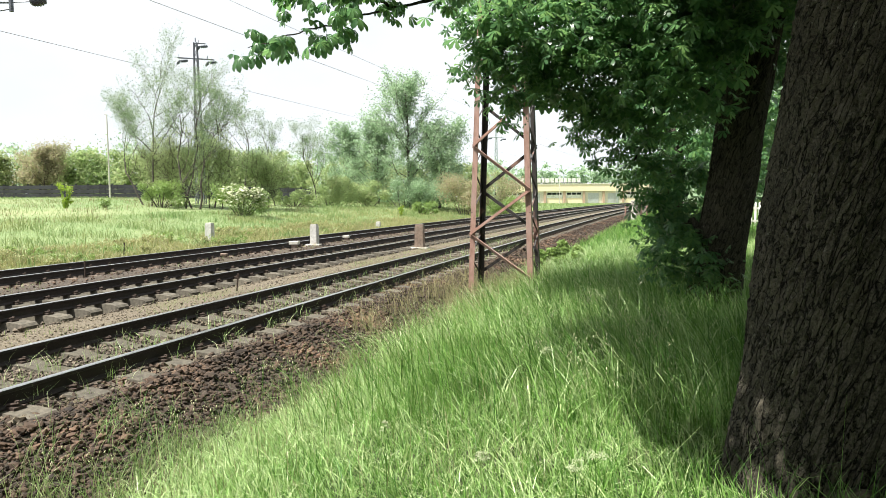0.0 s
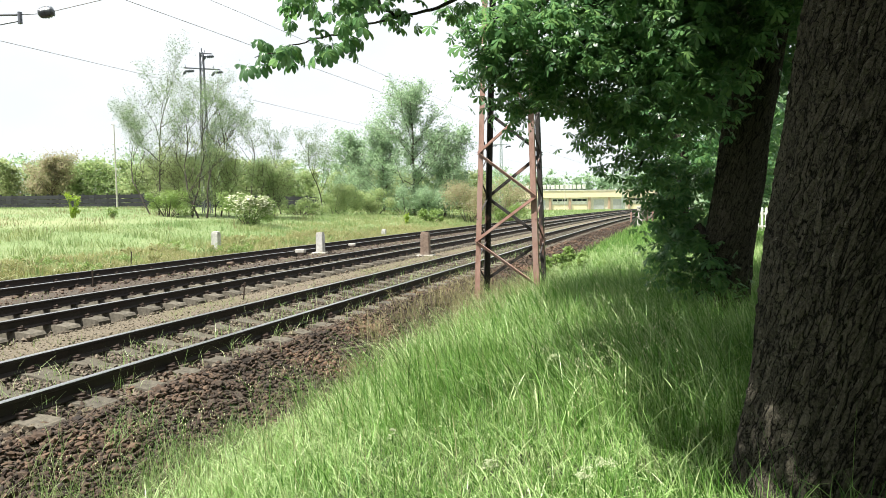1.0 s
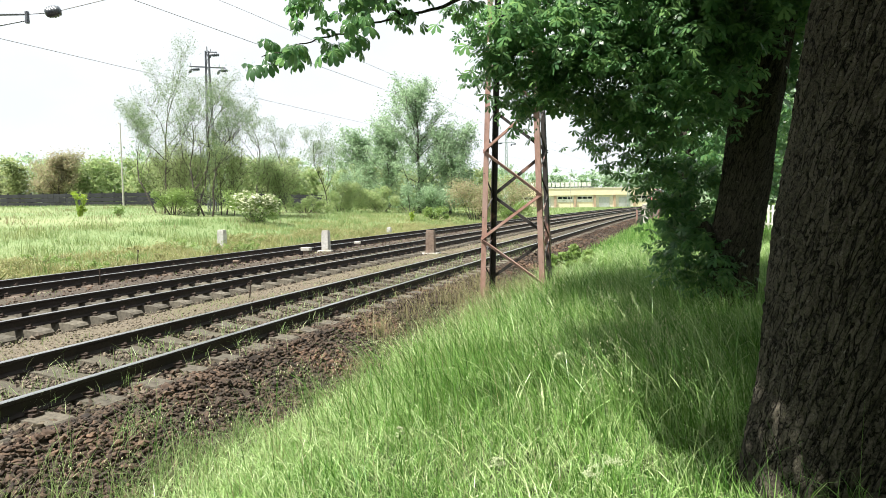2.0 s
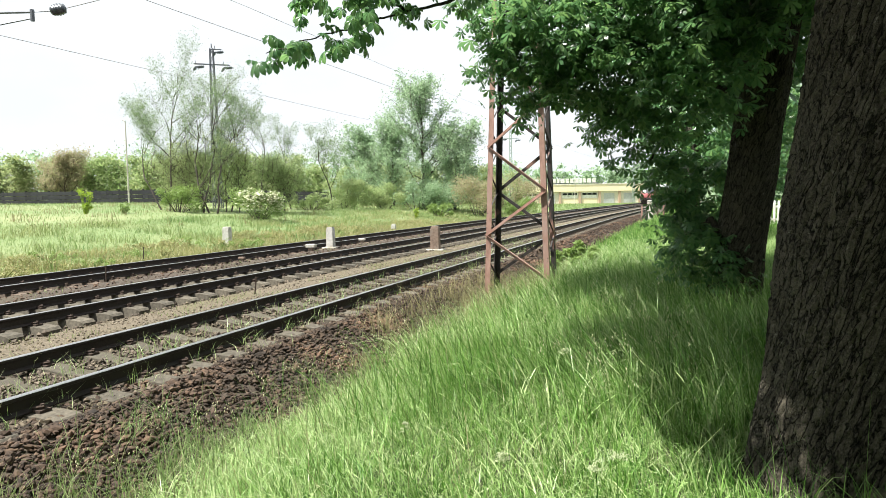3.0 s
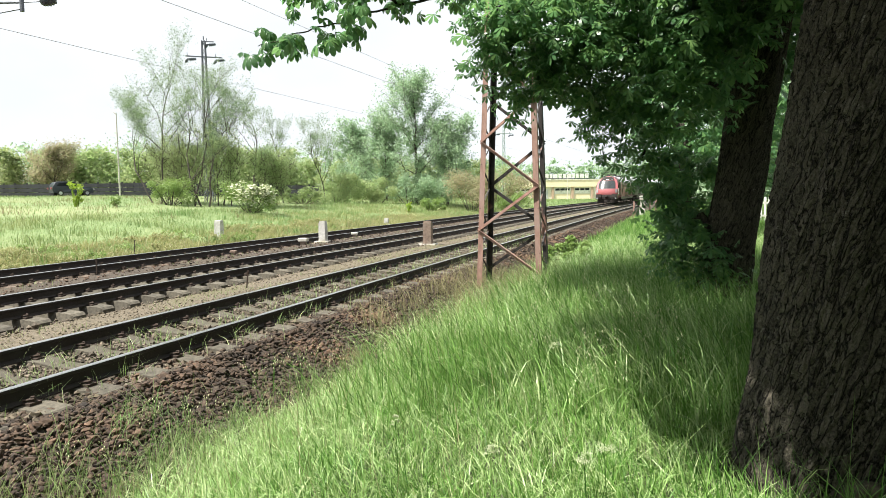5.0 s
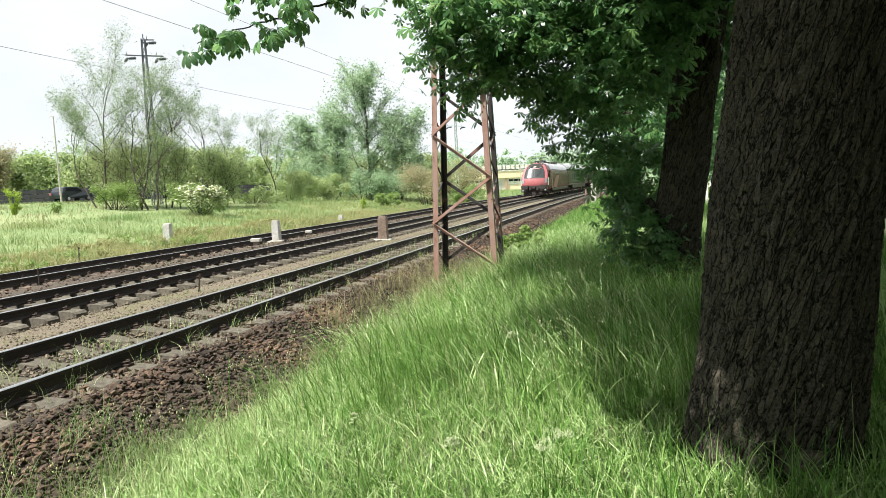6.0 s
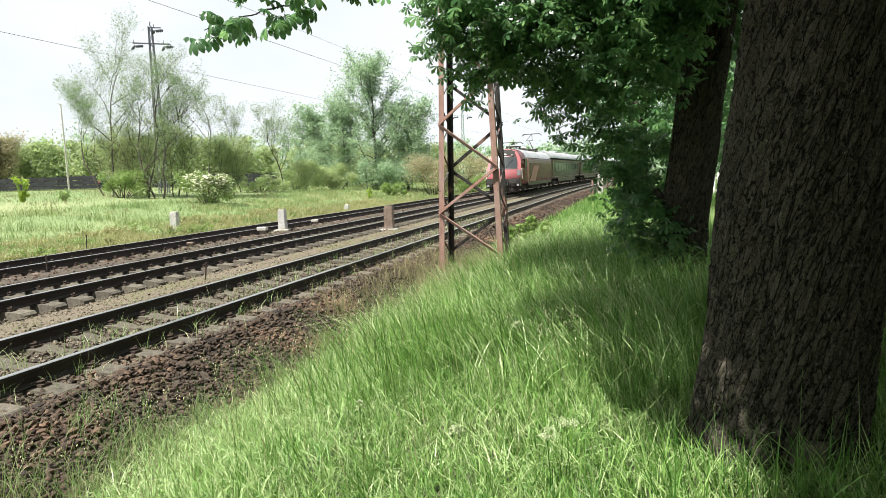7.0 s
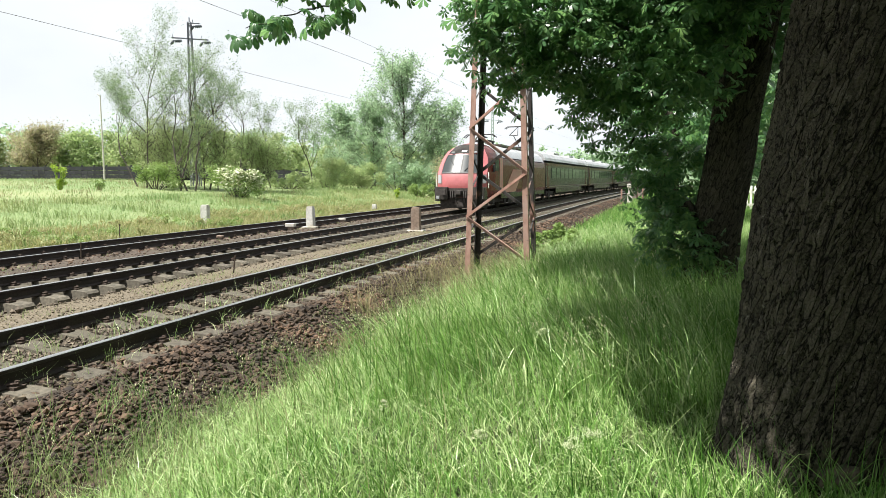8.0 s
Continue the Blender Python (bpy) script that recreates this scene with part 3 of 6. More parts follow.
shoulder = stones("ballast_shoulder", "loose brown crushed ballast stones beside the track", M_stone_brown, 21000, -5.35, -3.65, 1.5, 26, 0.045, 1.7, 0.01)
stones("ballast_shoulder", "loose brown crushed ballast stones beside the track", M_stone_brown, 5500, -5.35, -3.7, 20, 65, 0.085, 1.5, 0.01, shapes=CHIPS)
stones("ballast_shoulder_edge", "scattered brown ballast stones at the sleeper ends", M_stone_brown, 5000, -5.75, -5.0, 1.5, 40, 0.05, 1.6, 0.02, off_rails(TRACKS[0]))
stones("track_ballast", "grey-brown ballast stones between the sleepers", M_stone_grey, 22000, -7.9, -5.2, 2, 36, 0.046, 1.8, 0.022, off_rails(TRACKS[0]), shapes=CHIPS)
stones("track_ballast", "grey-brown ballast stones between the sleepers", M_stone_grey, 11000, -12.1, -9.1, 4, 50, 0.055, 1.4, 0.015, off_rails(TRACKS[1]), shapes=CHIPS)
stones("gravel", "fine pale gravel between two railway tracks", M_gravel, 8000, -9.3, -7.7, 3, 40, 0.028, 1.5, 0.0, shapes=CHIPS)
stones("gravel", "stony brown gravel between two railway tracks", M_stone_brown, 3500, -14.0, -12.0, 6, 50, 0.05, 1.4, 0.0, shapes=CHIPS)
stones("track_ballast", "dark ballast stones round the old track", M_stone_brown, 5000, -17.0, -13.4, 8, 60, 0.06, 1.4, 0.0, off_rails(TRACKS[2]), shapes=CHIPS)

# the nearest stones lie loose, one by one
rock_meshes = [np_mesh("stone", tv, tf, M_stone_brown) for tv, tf in ROCKS]
for k in range(280):
    u, y, s = random.uniform(-5.2, -3.95), random.uniform(2.6, 5.6), random.uniform(0.035, 0.058)
    o = new("stone", rock_meshes[k % len(rock_meshes)])
    o.parent = shoulder
    o.matrix_basis = pose(u, y, gz(u, y) + 0.02 + s * 0.3, random.uniform(-40, 40), random.uniform(-40, 40), random.uniform(0, 360)) @ Matrix.Scale(s, 4)


# ---------------------------------------------------------------- lattice masts and posts
def build_lattice_mast():
    """The brown catenary mast: four angle-iron legs, crossed flat bars on each side."""
    mast = thing("catenary_mast", "brown painted steel lattice catenary mast standing in grass", "lattice mast")
    x0, x1, y0, y1, h = -4.24, -2.82, 13.45, 14.25, 9.5
    cx, cy = (x0 + x1) / 2, (y0 + y1) / 2
    gb = -0.5

    def corner(sx, sy, z):
        k = 1 - 0.048 * (z - 0.0)
        return Vector((cx + sx * (x1 - x0) / 2 * k, cy + sy * (y1 - y0) / 2 * (1 - 0.03 * z), z))

    # near members are brown; far ones and the lacing near-black with brown patches
    for sx in (-1, 1):
        for sy in (-1, 1):
            bm = bmesh.new()
            angle_bar(bm, corner(sx, sy, gb), corner(sx, sy, h), 0.115, 0.014, (-sx, 0, 0), (0, -sy, 0))
            part("leg", bm, M_pylon if sy < 0 else M_black_steel, mast, "" if sy < 0 else "near-black leg with brown patches")
            bm = bmesh.new()
            c = corner(sx, sy, -0.1)
            box(bm, (c.x - 0.2, c.y - 0.2, -0.75), (c.x + 0.2, c.y + 0.2, -0.42 if sx < 0 else -0.2), 0.02)
            part("footing", bm, M_concrete, mast, "weathered concrete footing")
    levels = [-0.05 + 0.95 * i for i in range(10)]
    for k, (za, zb) in enumerate(zip(levels, levels[1:])):
        for sy in (-1, 1):
            d = (k % 2 == 0) == (sy < 0)
            a, b = corner(1 if d else -1, sy, za), corner(-1 if d else 1, sy, zb)
            a.y += sy * 0.01; b.y += sy * 0.01
            dirv = (b - a).normalized()
            side = dirv.cross(Vector((0, 1, 0))).normalized()
            bm = bmesh.new()
            angle_bar(bm, a - side * 0.03, b - side * 0.03, 0.065, 0.01, side, Vector((0, sy, 0)))
            part("cross_brace", bm, M_pylon if sy < 0 else M_black_steel, mast, "" if sy < 0 else "near-black brace with brown patches")
        for sx in (-1, 1):
            for half in (0, 1):
                zm0, zm1 = za + (zb - za) * half / 2, za + (zb - za) * (half + 1) / 2
                a, b = corner(sx, -1 if half else 1, zm0), corner(sx, 1 if half else -1, zm1)
                a.x -= sx * 0.022; b.x -= sx * 0.022
                bm = bmesh.new()
                bar(bm, a, b, 0.008, 0.032, up=(1, 0, 0))
                part("lacing_bar", bm, M_black_steel, mast, "thin near-black lacing bar")
    return mast


def build_line_mast(at, height, label, mat, base_w=0.75, top_w=0.26):
    """A slim lattice mast with a cross-arm and insulators."""
    m = thing("power_line_mast", label, "lattice mast", pose(at[0], at[1], at[2], 0, 0, 24))
    bm = bmesh.new()

    def c(sx, sy, z):
        w = (base_w + (top_w - base_w) * z / height) / 2
        return (sx * w, sy * w, z)

    for sx in (-1, 1):
        for sy in (-1, 1):
            bar(bm, c(sx, sy, -0.4), c(sx, sy, height), 0.07, 0.07)
    part("leg", bm, mat, m)
    bm = bmesh.new()
    n = int(height / 0.62)
    for k in range(n):
        z0, z1 = k * height / n, (k + 1) * height / n
        s = 1 if k % 2 else -1
        for sy in (-1, 1):
            bar(bm, c(-s, sy, z0), c(s, sy, z1), 0.04, 0.04)
            bar(bm, c(sy, -s, z0), c(sy, s, z1), 0.04, 0.04)
    part("lattice", bm, mat, m)
    bm = bmesh.new()
    za = height - 1.45
    for dy in (-0.14, 0.14):
        bar(bm, (-1.6, dy * 0.7, za + 0.06), (1.6, dy * 0.7, za - 0.1), 0.05, 0.08)
    part("cross_arm", bm, mat, m)
    for x, z in ((-1.25, za), (1.3, za - 0.12), (0.55, height - 0.15)):
        bm = bmesh.new()
        bar(bm, (x - 0.25, 0, z), (x - 0.25, 0, z + 0.35), 0.03, sides=6)
        disc_stack(bm, (x - 0.1, 0, z - 0.25), (x + 0.55, 0, z - 0.2), [(0, 0.05), (0.1, 0.16), (0.25, 0.07), (0.35, 0.17), (0.5, 0.07), (0.6, 0.17), (0.75, 0.07), (0.85, 0.15), (1, 0.04)], 10)
        disc_stack(bm, (x - 0.45, 0, z - 0.55), (x - 0.15, 0, z - 0.15), [(0, 0.08), (0.5, 0.14), (1, 0.06)], 8)
        part("insulator", bm, M_porcelain, m, "dark porcelain insulator")
    bm = bmesh.new()
    bar(bm, (0, 0, height), (0, 0, height + 0.4), 0.05, sides=6)
    bar(bm, (-0.2, 0, height - 0.1), (0.9, 0, height - 0.12), 0.09, 0.09)
    part("cap", bm, mat, m)
    return m


def build_marker_stone(at, size, mat, label, plinth, lean):
    x, y, z = at
    m = thing("marker_stone", label, "marker post", pose(x, y, z, lean, lean * 0.6, 8), group="marker stones by the tracks")
    w, d, h = size
    bm = bmesh.new()
    box(bm, (-w / 2, -d / 2, -0.25), (w / 2, d / 2, h), 0.0)
    for v in bm.verts:
        if v.co.z > 0:
            v.co.x *= 0.92; v.co.y *= 0.92
    top = [f for f in bm.faces if f.calc_center_median().z > h - 0.01]
    r = bmesh.ops.inset_region(bm, faces=top, thickness=0.06)
    for f in top:
        for v in f.verts:
            v.co.z += 0.06
    bmesh.ops.bevel(bm, geom=[e for e in bm.edges if e.calc_length() > 0.1], offset=0.018, segments=2, affect="EDGES")
    part("shaft", bm, mat, m)
    if plinth:
        bm = bmesh.new()
        box(bm, (-w * 0.95, -d * 0.9, -0.3), (w * 0.95, d * 0.9, 0.035), 0.015)
        part("plinth", bm, M_concrete, m, "flat weathered concrete plinth")
    return m


build_lattice_mast()
build_marker_stone((-20.2, 24.4, gz(-20.2, 24.4)), (0.36, 0.3, 0.84), M_white_stone, "whitewashed marker stone at the meadow edge", False, 1)
build_marker_stone((-13.05, 21.7, -0.1), (0.3, 0.26, 0.74), M_white_stone, "whitewashed marker stone on a concrete plinth between tracks", True, -1)
build_marker_stone((-18.4, 38.6, gz(-18.4, 38.6)), (0.3, 0.26, 0.42), M_white_stone, "low whitewashed marker stone in the meadow grass", False, 2)
build_marker_stone((-9.2, 22.95, -0.24), (0.36, 0.3, 0.84), M_brown_stone, "brown weathered marker stone on a concrete plinth between tracks", True, 0)


def build_switch_box(at, s, top, label):
    b = thing("switch_box", label, "trackside box", pose(at[0], at[1], at[2], 0, 0, 12), group="pale boxes between the tracks")
    bm = bmesh.new(); box(bm, (-0.3 * s, -0.2 * s, 0.2 * s), (0.3 * s, 0.2 * s, 0.42 * s), 0.02)
    part("lid", bm, top, b)
    bm = bmesh.new(); box(bm, (-0.16 * s, -0.14 * s, -0.15), (0.18 * s, 0.14 * s, 0.2 * s), 0.01)
    part("base", bm, M_brown_stone, b, "rust-stained base")


build_switch_box((-13.05, 20.3, -0.1), 0.58, M_concrete, "small pale trackside box on a rusty foot")
build_switch_box((-13.25, 24.6, -0.1), 0.45, M_concrete, "small pale trackside box on a rusty foot")
build_switch_box((-12.94, 16.24, -0.1), 0.34, M_brown_stone, "small rust-brown trackside box in gravel")


def build_stake(at, h, lean):
    x, y, z = at
    bm = bmesh.new()
    bar(bm, (0, 0, -0.3), (0, 0, h), 0.022, 0.03)
    box(bm, (-0.02, -0.012, h - 0.05), (0.02, 0.012, h + 0.01))
    ob = part("rusty_stake", bm, M_clip, None)
    ob.matrix_basis = pose(x, y, z, 0, lean, 20)
    tagged(ob, "thin rusty iron stake in gravel", "iron stake", "iron stakes between the tracks")


build_stake((-8.75, 11.35, -0.27), 0.38, 7)
build_stake((-12.9, 11.25, -0.12), 0.4, 2)
build_stake((-17.9, 17.2, gz(-17.9, 17.2)), 0.6, 4)


# ---------------------------------------------------------------- meadow: distant masts, pole, board fence, road
def on_field(x, y):
    return (x, y, gz(x, y))


build_line_mast(on_field(*(-41.45, 49.06)), 14.7, "grey steel lattice power mast with insulators among trees", M_steel_grey)
build_line_mast(on_field(*(-31.40, 116.61)), 13.5, "distant grey-green lattice catenary mast", M_steel_green, 0.6, 0.3)
build_line_mast(on_field(*(-14.02, 170.81)), 12.0, "distant grey-green lattice catenary mast", M_steel_green, 0.6, 0.3)


def build_pole(at, h, r, mat, label):
    p = thing("street_lamp" if r > 0.05 else "pole", label, "pole", pose(*at, 0, 0.4, 0))
    bm = bmesh.new(); bar(bm, (0, 0, -0.3), (0, 0, h), r, sides=8, w2=r * 0.6)
    part("shaft", bm, mat, p)
    bm = bmesh.new(); bar(bm, (0, 0, h - 0.05), (-0.35, 0, h + 0.1), r * 0.6, sides=6)
    part("bracket", bm, mat, p)


build_pole(on_field(*(-54.32, 50.83)), 8.6, 0.09, M_concrete, "slim pale concrete pole in the meadow")
build_pole(on_field(*(-25.44, 150.72)), 8.0, 0.08, M_concrete, "slim pale concrete pole by the building")


def build_board_fence():
    f = thing("board_fence", "long dark weathered board fence behind the meadow", "fence", kind="structure")
    a, b = Vector((*(-100.56, 53.42), 0)), Vector((*(-41.40, 68.86), 0))
    n = 76
    d = (b - a).normalized()
    ang = math.degrees(math.atan2(d.y, d.x))
    L = (b - a).length / n
    bmb = bmesh.new(); box(bmb, (0, -0.03, 0.05), (L - 0.02, 0.03, 0.53), 0.0)
    mb = bpy.data.meshes.new("board"); bmb.to_mesh(mb); bmb.free(); mb.materials.append(M_fence)
    bmp = bmesh.new(); box(bmp, (-0.08, -0.09, -0.4), (0.08, 0.09, 1.75), 0.01)
    mp = bpy.data.meshes.new("post"); bmp.to_mesh(mp); bmp.free(); mp.materials.append(M_fence)
    for i in range(n):
        p = a + d * L * i
        z = gz(p.x, p.y)
        for k in range(3):
            o = new("board", mb); o.parent = f
            o.matrix_basis = pose(p.x, p.y, z + 0.53 * k, 0, 0, ang)
        if i % 2 == 0:
            o = new("post", mp); o.parent = f
            o.matrix_basis = pose(p.x, p.y + 0.13, z, 0, 0, ang)


build_board_fence()
ra, rb = Vector((*(-87.82, 43.07), 0)), Vector((*(-57.47, 62.49), 0))
rows_r = []
for i in range(25):
    p = ra.lerp(rb, i / 24)
    q = (rb - ra).normalized().cross(Vector((0, 0, 1)))
    zc = gz(p.x, p.y) + 0.05
    rows_r += [(p.x - q.x * 2.4, p.y - q.y * 2.4, zc), (p.x + q.x * 2.4, p.y + q.y * 2.4, zc)]
rf = np.array([[2 * i, 2 * i + 1, 2 * i + 3, 2 * i + 2] for i in range(24)])
tagged(new("road", np_mesh("road", np.array(rows_r), rf, M_asphalt)), "narrow asphalt road beyond the meadow", "road", kind="structure")


# ---------------------------------------------------------------- yellow building
def build_building():
    b = thing("commercial_building", "long low yellow building with brick piers and rooftop sign", "building", kind="structure")
    a, e = Vector((*(-51.15, 178.79), 0)), Vector((*(-4.77, 195.44), 0))
    d = (e - a).normalized(); L = (e - a).length
    m = pose(a.x, a.y, -0.6, 0, 0, math.degrees(math.atan2(d.y, d.x)))
    b.matrix_basis = m
    bm = bmesh.new(); box(bm, (0, 0, 0), (L, 14, 3.6), 0)
    part("wall", bm, M_cream, b)
    bm = bmesh.new(); box(bm, (-0.3, -0.5, 3.6), (L + 0.3, 14.3, 5.5), 0.03)
    part("fascia", bm, M_yellow, b, "broad yellow fascia")
    bm = bmesh.new(); box(bm, (-0.4, -0.6, 5.5), (L + 0.4, 14.4, 5.75), 0.02)
    part("roof", bm, M_cream, b, "flat roof with pale edge")
    n = int(L / 5.6)
    for i in range(n + 1):
        bm = bmesh.new(); box(bm, (i * 5.6 - 0.32, -0.32, 0), (i * 5.6 + 0.32, -0.003, 3.597), 0.02)
        part("pier", bm, M_terracotta, b, "brick-coloured pier")
        if i < n and i not in (2, 5, 6):
            x0 = i * 5.6 + 0.6
            bm = bmesh.new(); box(bm, (x0, -0.06, 0.1), (x0 + 4.4, -0.004, 1.6), 0.01)
            part("panel", bm, M_yellow, b, "yellow lower wall panel")
            w = part("window", box(bmesh.new(), (x0, -0.05, 1.75), (x0 + 4.4, -0.004, 3.3), 0.01), M_white_paint, b, "pale window band")
            for k in range(3):
                part("pane", box(bmesh.new(), (x0 + 0.12 + k * 1.42, -0.07, 2.6), (x0 + 1.35 + k * 1.42, -0.052, 3.2)), M_glass, w)
        elif i < n:
            x0 = i * 5.6 + 1.2
            part("door", box(bmesh.new(), (x0, -0.08, 0.0), (x0 + 3.0, -0.004, 3.0), 0.01), M_train_silver, b, "grey metal gate")
    s = part("sign", box(bmesh.new(), (L * 0.2, -0.2, 5.9), (L * 0.56, 0.0, 6.1)), M_steel_grey, b, "rooftop row of white letters")
    x = L * 0.2
    while x < L * 0.55:
        w = random.choice((0.7, 0.9, 1.1))
        part("sign_bar", box(bmesh.new(), (x, -0.35, 6.1), (x + w, -0.15, 7.3), 0.02), M_white_paint, s)
        x += w + 0.35


build_building()


# ---------------------------------------------------------------- posts on the bank, white picket fence
def build_bank_posts():
    p = thing("concrete_post", "pale concrete post at the grassy bank's edge", "post", pose(-3.05, 52.0, gz(-3.05, 52.0)))
    bm = bmesh.new(); box(bm, (-0.2, -0.16, -0.3), (0.2, 0.16, 1.55), 0.03)
    part("shaft", bm, M_concrete, p)
    bm = bmesh.new(); box(bm, (-0.22, -0.18, 1.55), (0.22, 0.18, 1.66), 0.04)
    part("cap", bm, M_concrete, p)
    for x in (-0.62, 0.55, 0.95):
        o = part("rusty_post", box(bmesh.new(), (-0.06, -0.05, -0.3), (0.06, 0.05, 1.45 - abs(x) * 0.15), 0.01), M_pylon, None)
        o.matrix_basis = pose(-3.05 + x, 52.3, gz(-3.05 + x, 52.3), 0, random.uniform(-3, 3), 10)
        tagged(o, "short rusty brown steel post in grass", "post", "rusty posts by the concrete post")


build_bank_posts()


def build_picket_fence():
    f = thing("picket_fence", "white painted wooden picket fence behind the trees", "fence", pose(1.6, 31.0, gz(3, 31), 0, 0, -6))
    for i in range(48):
        bm = bmesh.new()
        box(bm, (i * 0.16, -0.012, 0.1), (i * 0.16 + 0.085, 0.012, 1.15))
        bmesh.ops.bevel(bm, geom=[e for e in bm.edges if min(v.co.z for v in e.verts) > 1.1 and abs(e.verts[0].co.x - e.verts[1].co.x) < 0.01], offset=0.03, segments=1, affect="EDGES")
        part("picket", bm, M_white_paint, f)
    for z in (0.3, 0.85):
        part("fence_rail", box(bmesh.new(), (-0.1, 0.014, z), (7.8, 0.05, z + 0.08)), M_white_paint, f)
    for i in range(4):
        part("fence_post", box(bmesh.new(), (i * 2.5, 0.052, -0.3), (i * 2.5 + 0.1, 0.15, 1.2), 0.01), M_white_paint, f)


build_picket_fence()


# ---------------------------------------------------------------- overhead wires
def wire(name, label, pts, r=0.008, mat=None):
    V, F = tubes([(pts, [r] * len(pts))], 6)
    tagged(new(name, np_mesh(name, V, F, mat or M_wire, True)), label, "wire")


def run(u, z, sag=0.0, y0=-6, y1=200, span=55.0):
    ys = np.arange(y0, y1, 2.0)
    ph = ((ys - 14) % span) / span
    return np.stack([u + bend(ys), ys, z - sag * 4 * ph * (1 - ph)], -1)


wire("contact_wire", "thin dark overhead contact wire along the track", run(-10.6, 5.92), 0.006)
wire("contact_wire", "thin dark overhead contact wire along the track", run(-14.75, 5.6), 0.006)
wire("feeder_wire", "thin dark overhead feeder wire along the track", run(-10.6, 6.65, 0.1), 0.005)


def build_tension_insulator():
    """The registration arm and stay insulator that hang over the far tracks."""
    s = thing("stay_insulator", "dark ribbed insulator on a tensioned stay wire", "insulator")
    a, b = Vector((-14.88, 11.84, 6.52)), Vector((-14.53, 11.98, 6.58))
    bm = bmesh.new()
    disc_stack(bm, a, b, [(0, 0.03), (0.06, 0.1), (0.2, 0.13), (0.26, 0.08), (0.34, 0.14), (0.42, 0.08), (0.52, 0.15), (0.6, 0.08), (0.7, 0.14), (0.78, 0.08), (0.88, 0.12), (0.95, 0.05), (1, 0.03)], 16)
    part("ribbed_body", bm, M_porcelain, s, smooth=True)
    left, fork, knot = Vector((-18.92, 10.27, 6.48)), Vector((-15.31, 11.67, 6.50)), Vector((-18.91, 10.21, 5.65))
    bm = bmesh.new()
    bar(bm, fork, a, 0.014, sides=6); bar(bm, left, fork, 0.03, sides=8)
    bar(bm, knot, fork - Vector((0, 0, 0.15)), 0.018, sides=6)
    part("arm", bm, M_steel_grey, s)
    bm = bmesh.new(); bar(bm, fork + Vector((0, 0, 0.06)), fork - Vector((0, 0, 0.22)), 0.05, sides=8)
    part("clamp", bm, M_steel_grey, s)
    bm = bmesh.new(); bar(bm, b, Vector((-11.91, 15.28, 8.28)), 0.01, sides=6)
    part("stay_wire", bm, M_wire, s)
    bm = bmesh.new()
    bx, by = left.x - 0.4, left.y - 0.3
    bar(bm, (bx, by, -0.4), (bx, by, 8.5), 0.14, sides=10, w2=0.1)
    bar(bm, (bx, by, left.z), left, 0.05, sides=8); bar(bm, (bx, by, knot.z), knot, 0.04, sides=8)
    part("mast", bm, M_steel_grey, s, "round steel catenary mast")


build_tension_insulator()


# ---------------------------------------------------------------- the train
SPEED, NOSE_END = 18.3, 32.8              # metres a second; where the nose stands at the clip's end
SEC = [(1.36, 0.75), (1.46, 1.0), (1.47, 1.9), (1.46, 2.5), (1.4, 2.9), (1.2, 3.28), (0.85, 3.54), (0.45, 3.66), (0.0, 3.7)]


def profile(sec):
    return [(-w, z) for w, z in sec] + [(w, z) for w, z in sec[-2::-1]]


def loft(sec, y0, y1, n=2):
    bm = bmesh.new()
    pr = profile(sec)
    rings = [[bm.verts.new((x, y0 + (y1 - y0) * k / (n - 1), z)) for x, z in pr] for k in range(n)]
    for a, b in zip(rings, rings[1:]):
        for i in range(len(pr) - 1):
            bm.faces.new((a[i], a[i + 1], b[i + 1], b[i]))
        bm.faces.new((a[-1], a[0], b[0], b[-1]))
    bm.faces.new(rings[0]); bm.faces.new(rings[-1][::-1])
    bmesh.ops.recalc_face_normals(bm, faces=bm.faces[:])
    return bm


def sheet(fn, us, vs, thick=None):
    bm = bmesh.new()
    g = [[bm.verts.new(fn(u, v)) for v in vs] for u in us]
    for a, b in zip(g, g[1:]):
        for i in range(len(vs) - 1):
            bm.faces.new((a[i], a[i + 1], b[i + 1], b[i]))
    bmesh.ops.recalc_face_normals(bm, faces=bm.faces[:])
    return bm


def lin(a, b, n):
    return [a + (b - a) * i / (n - 1) for i in range(n)]


def nose_y(z):
    return float(np.interp(z, [0.75, 1.1, 2.0, 2.15, 3.2, 3.5, 3.75], [0.25, 0.0, 0.06, 0.16, 0.8, 1.2, 1.7]))


def half_w(z):
    return float(np.interp(z, [0.75, 1.0, 1.9, 2.5, 2.9, 3.28, 3.54, 3.66, 3.7], [1.3, 1.38, 1.4, 1.36, 1.26, 1.02, 0.72, 0.4, 0.02]))


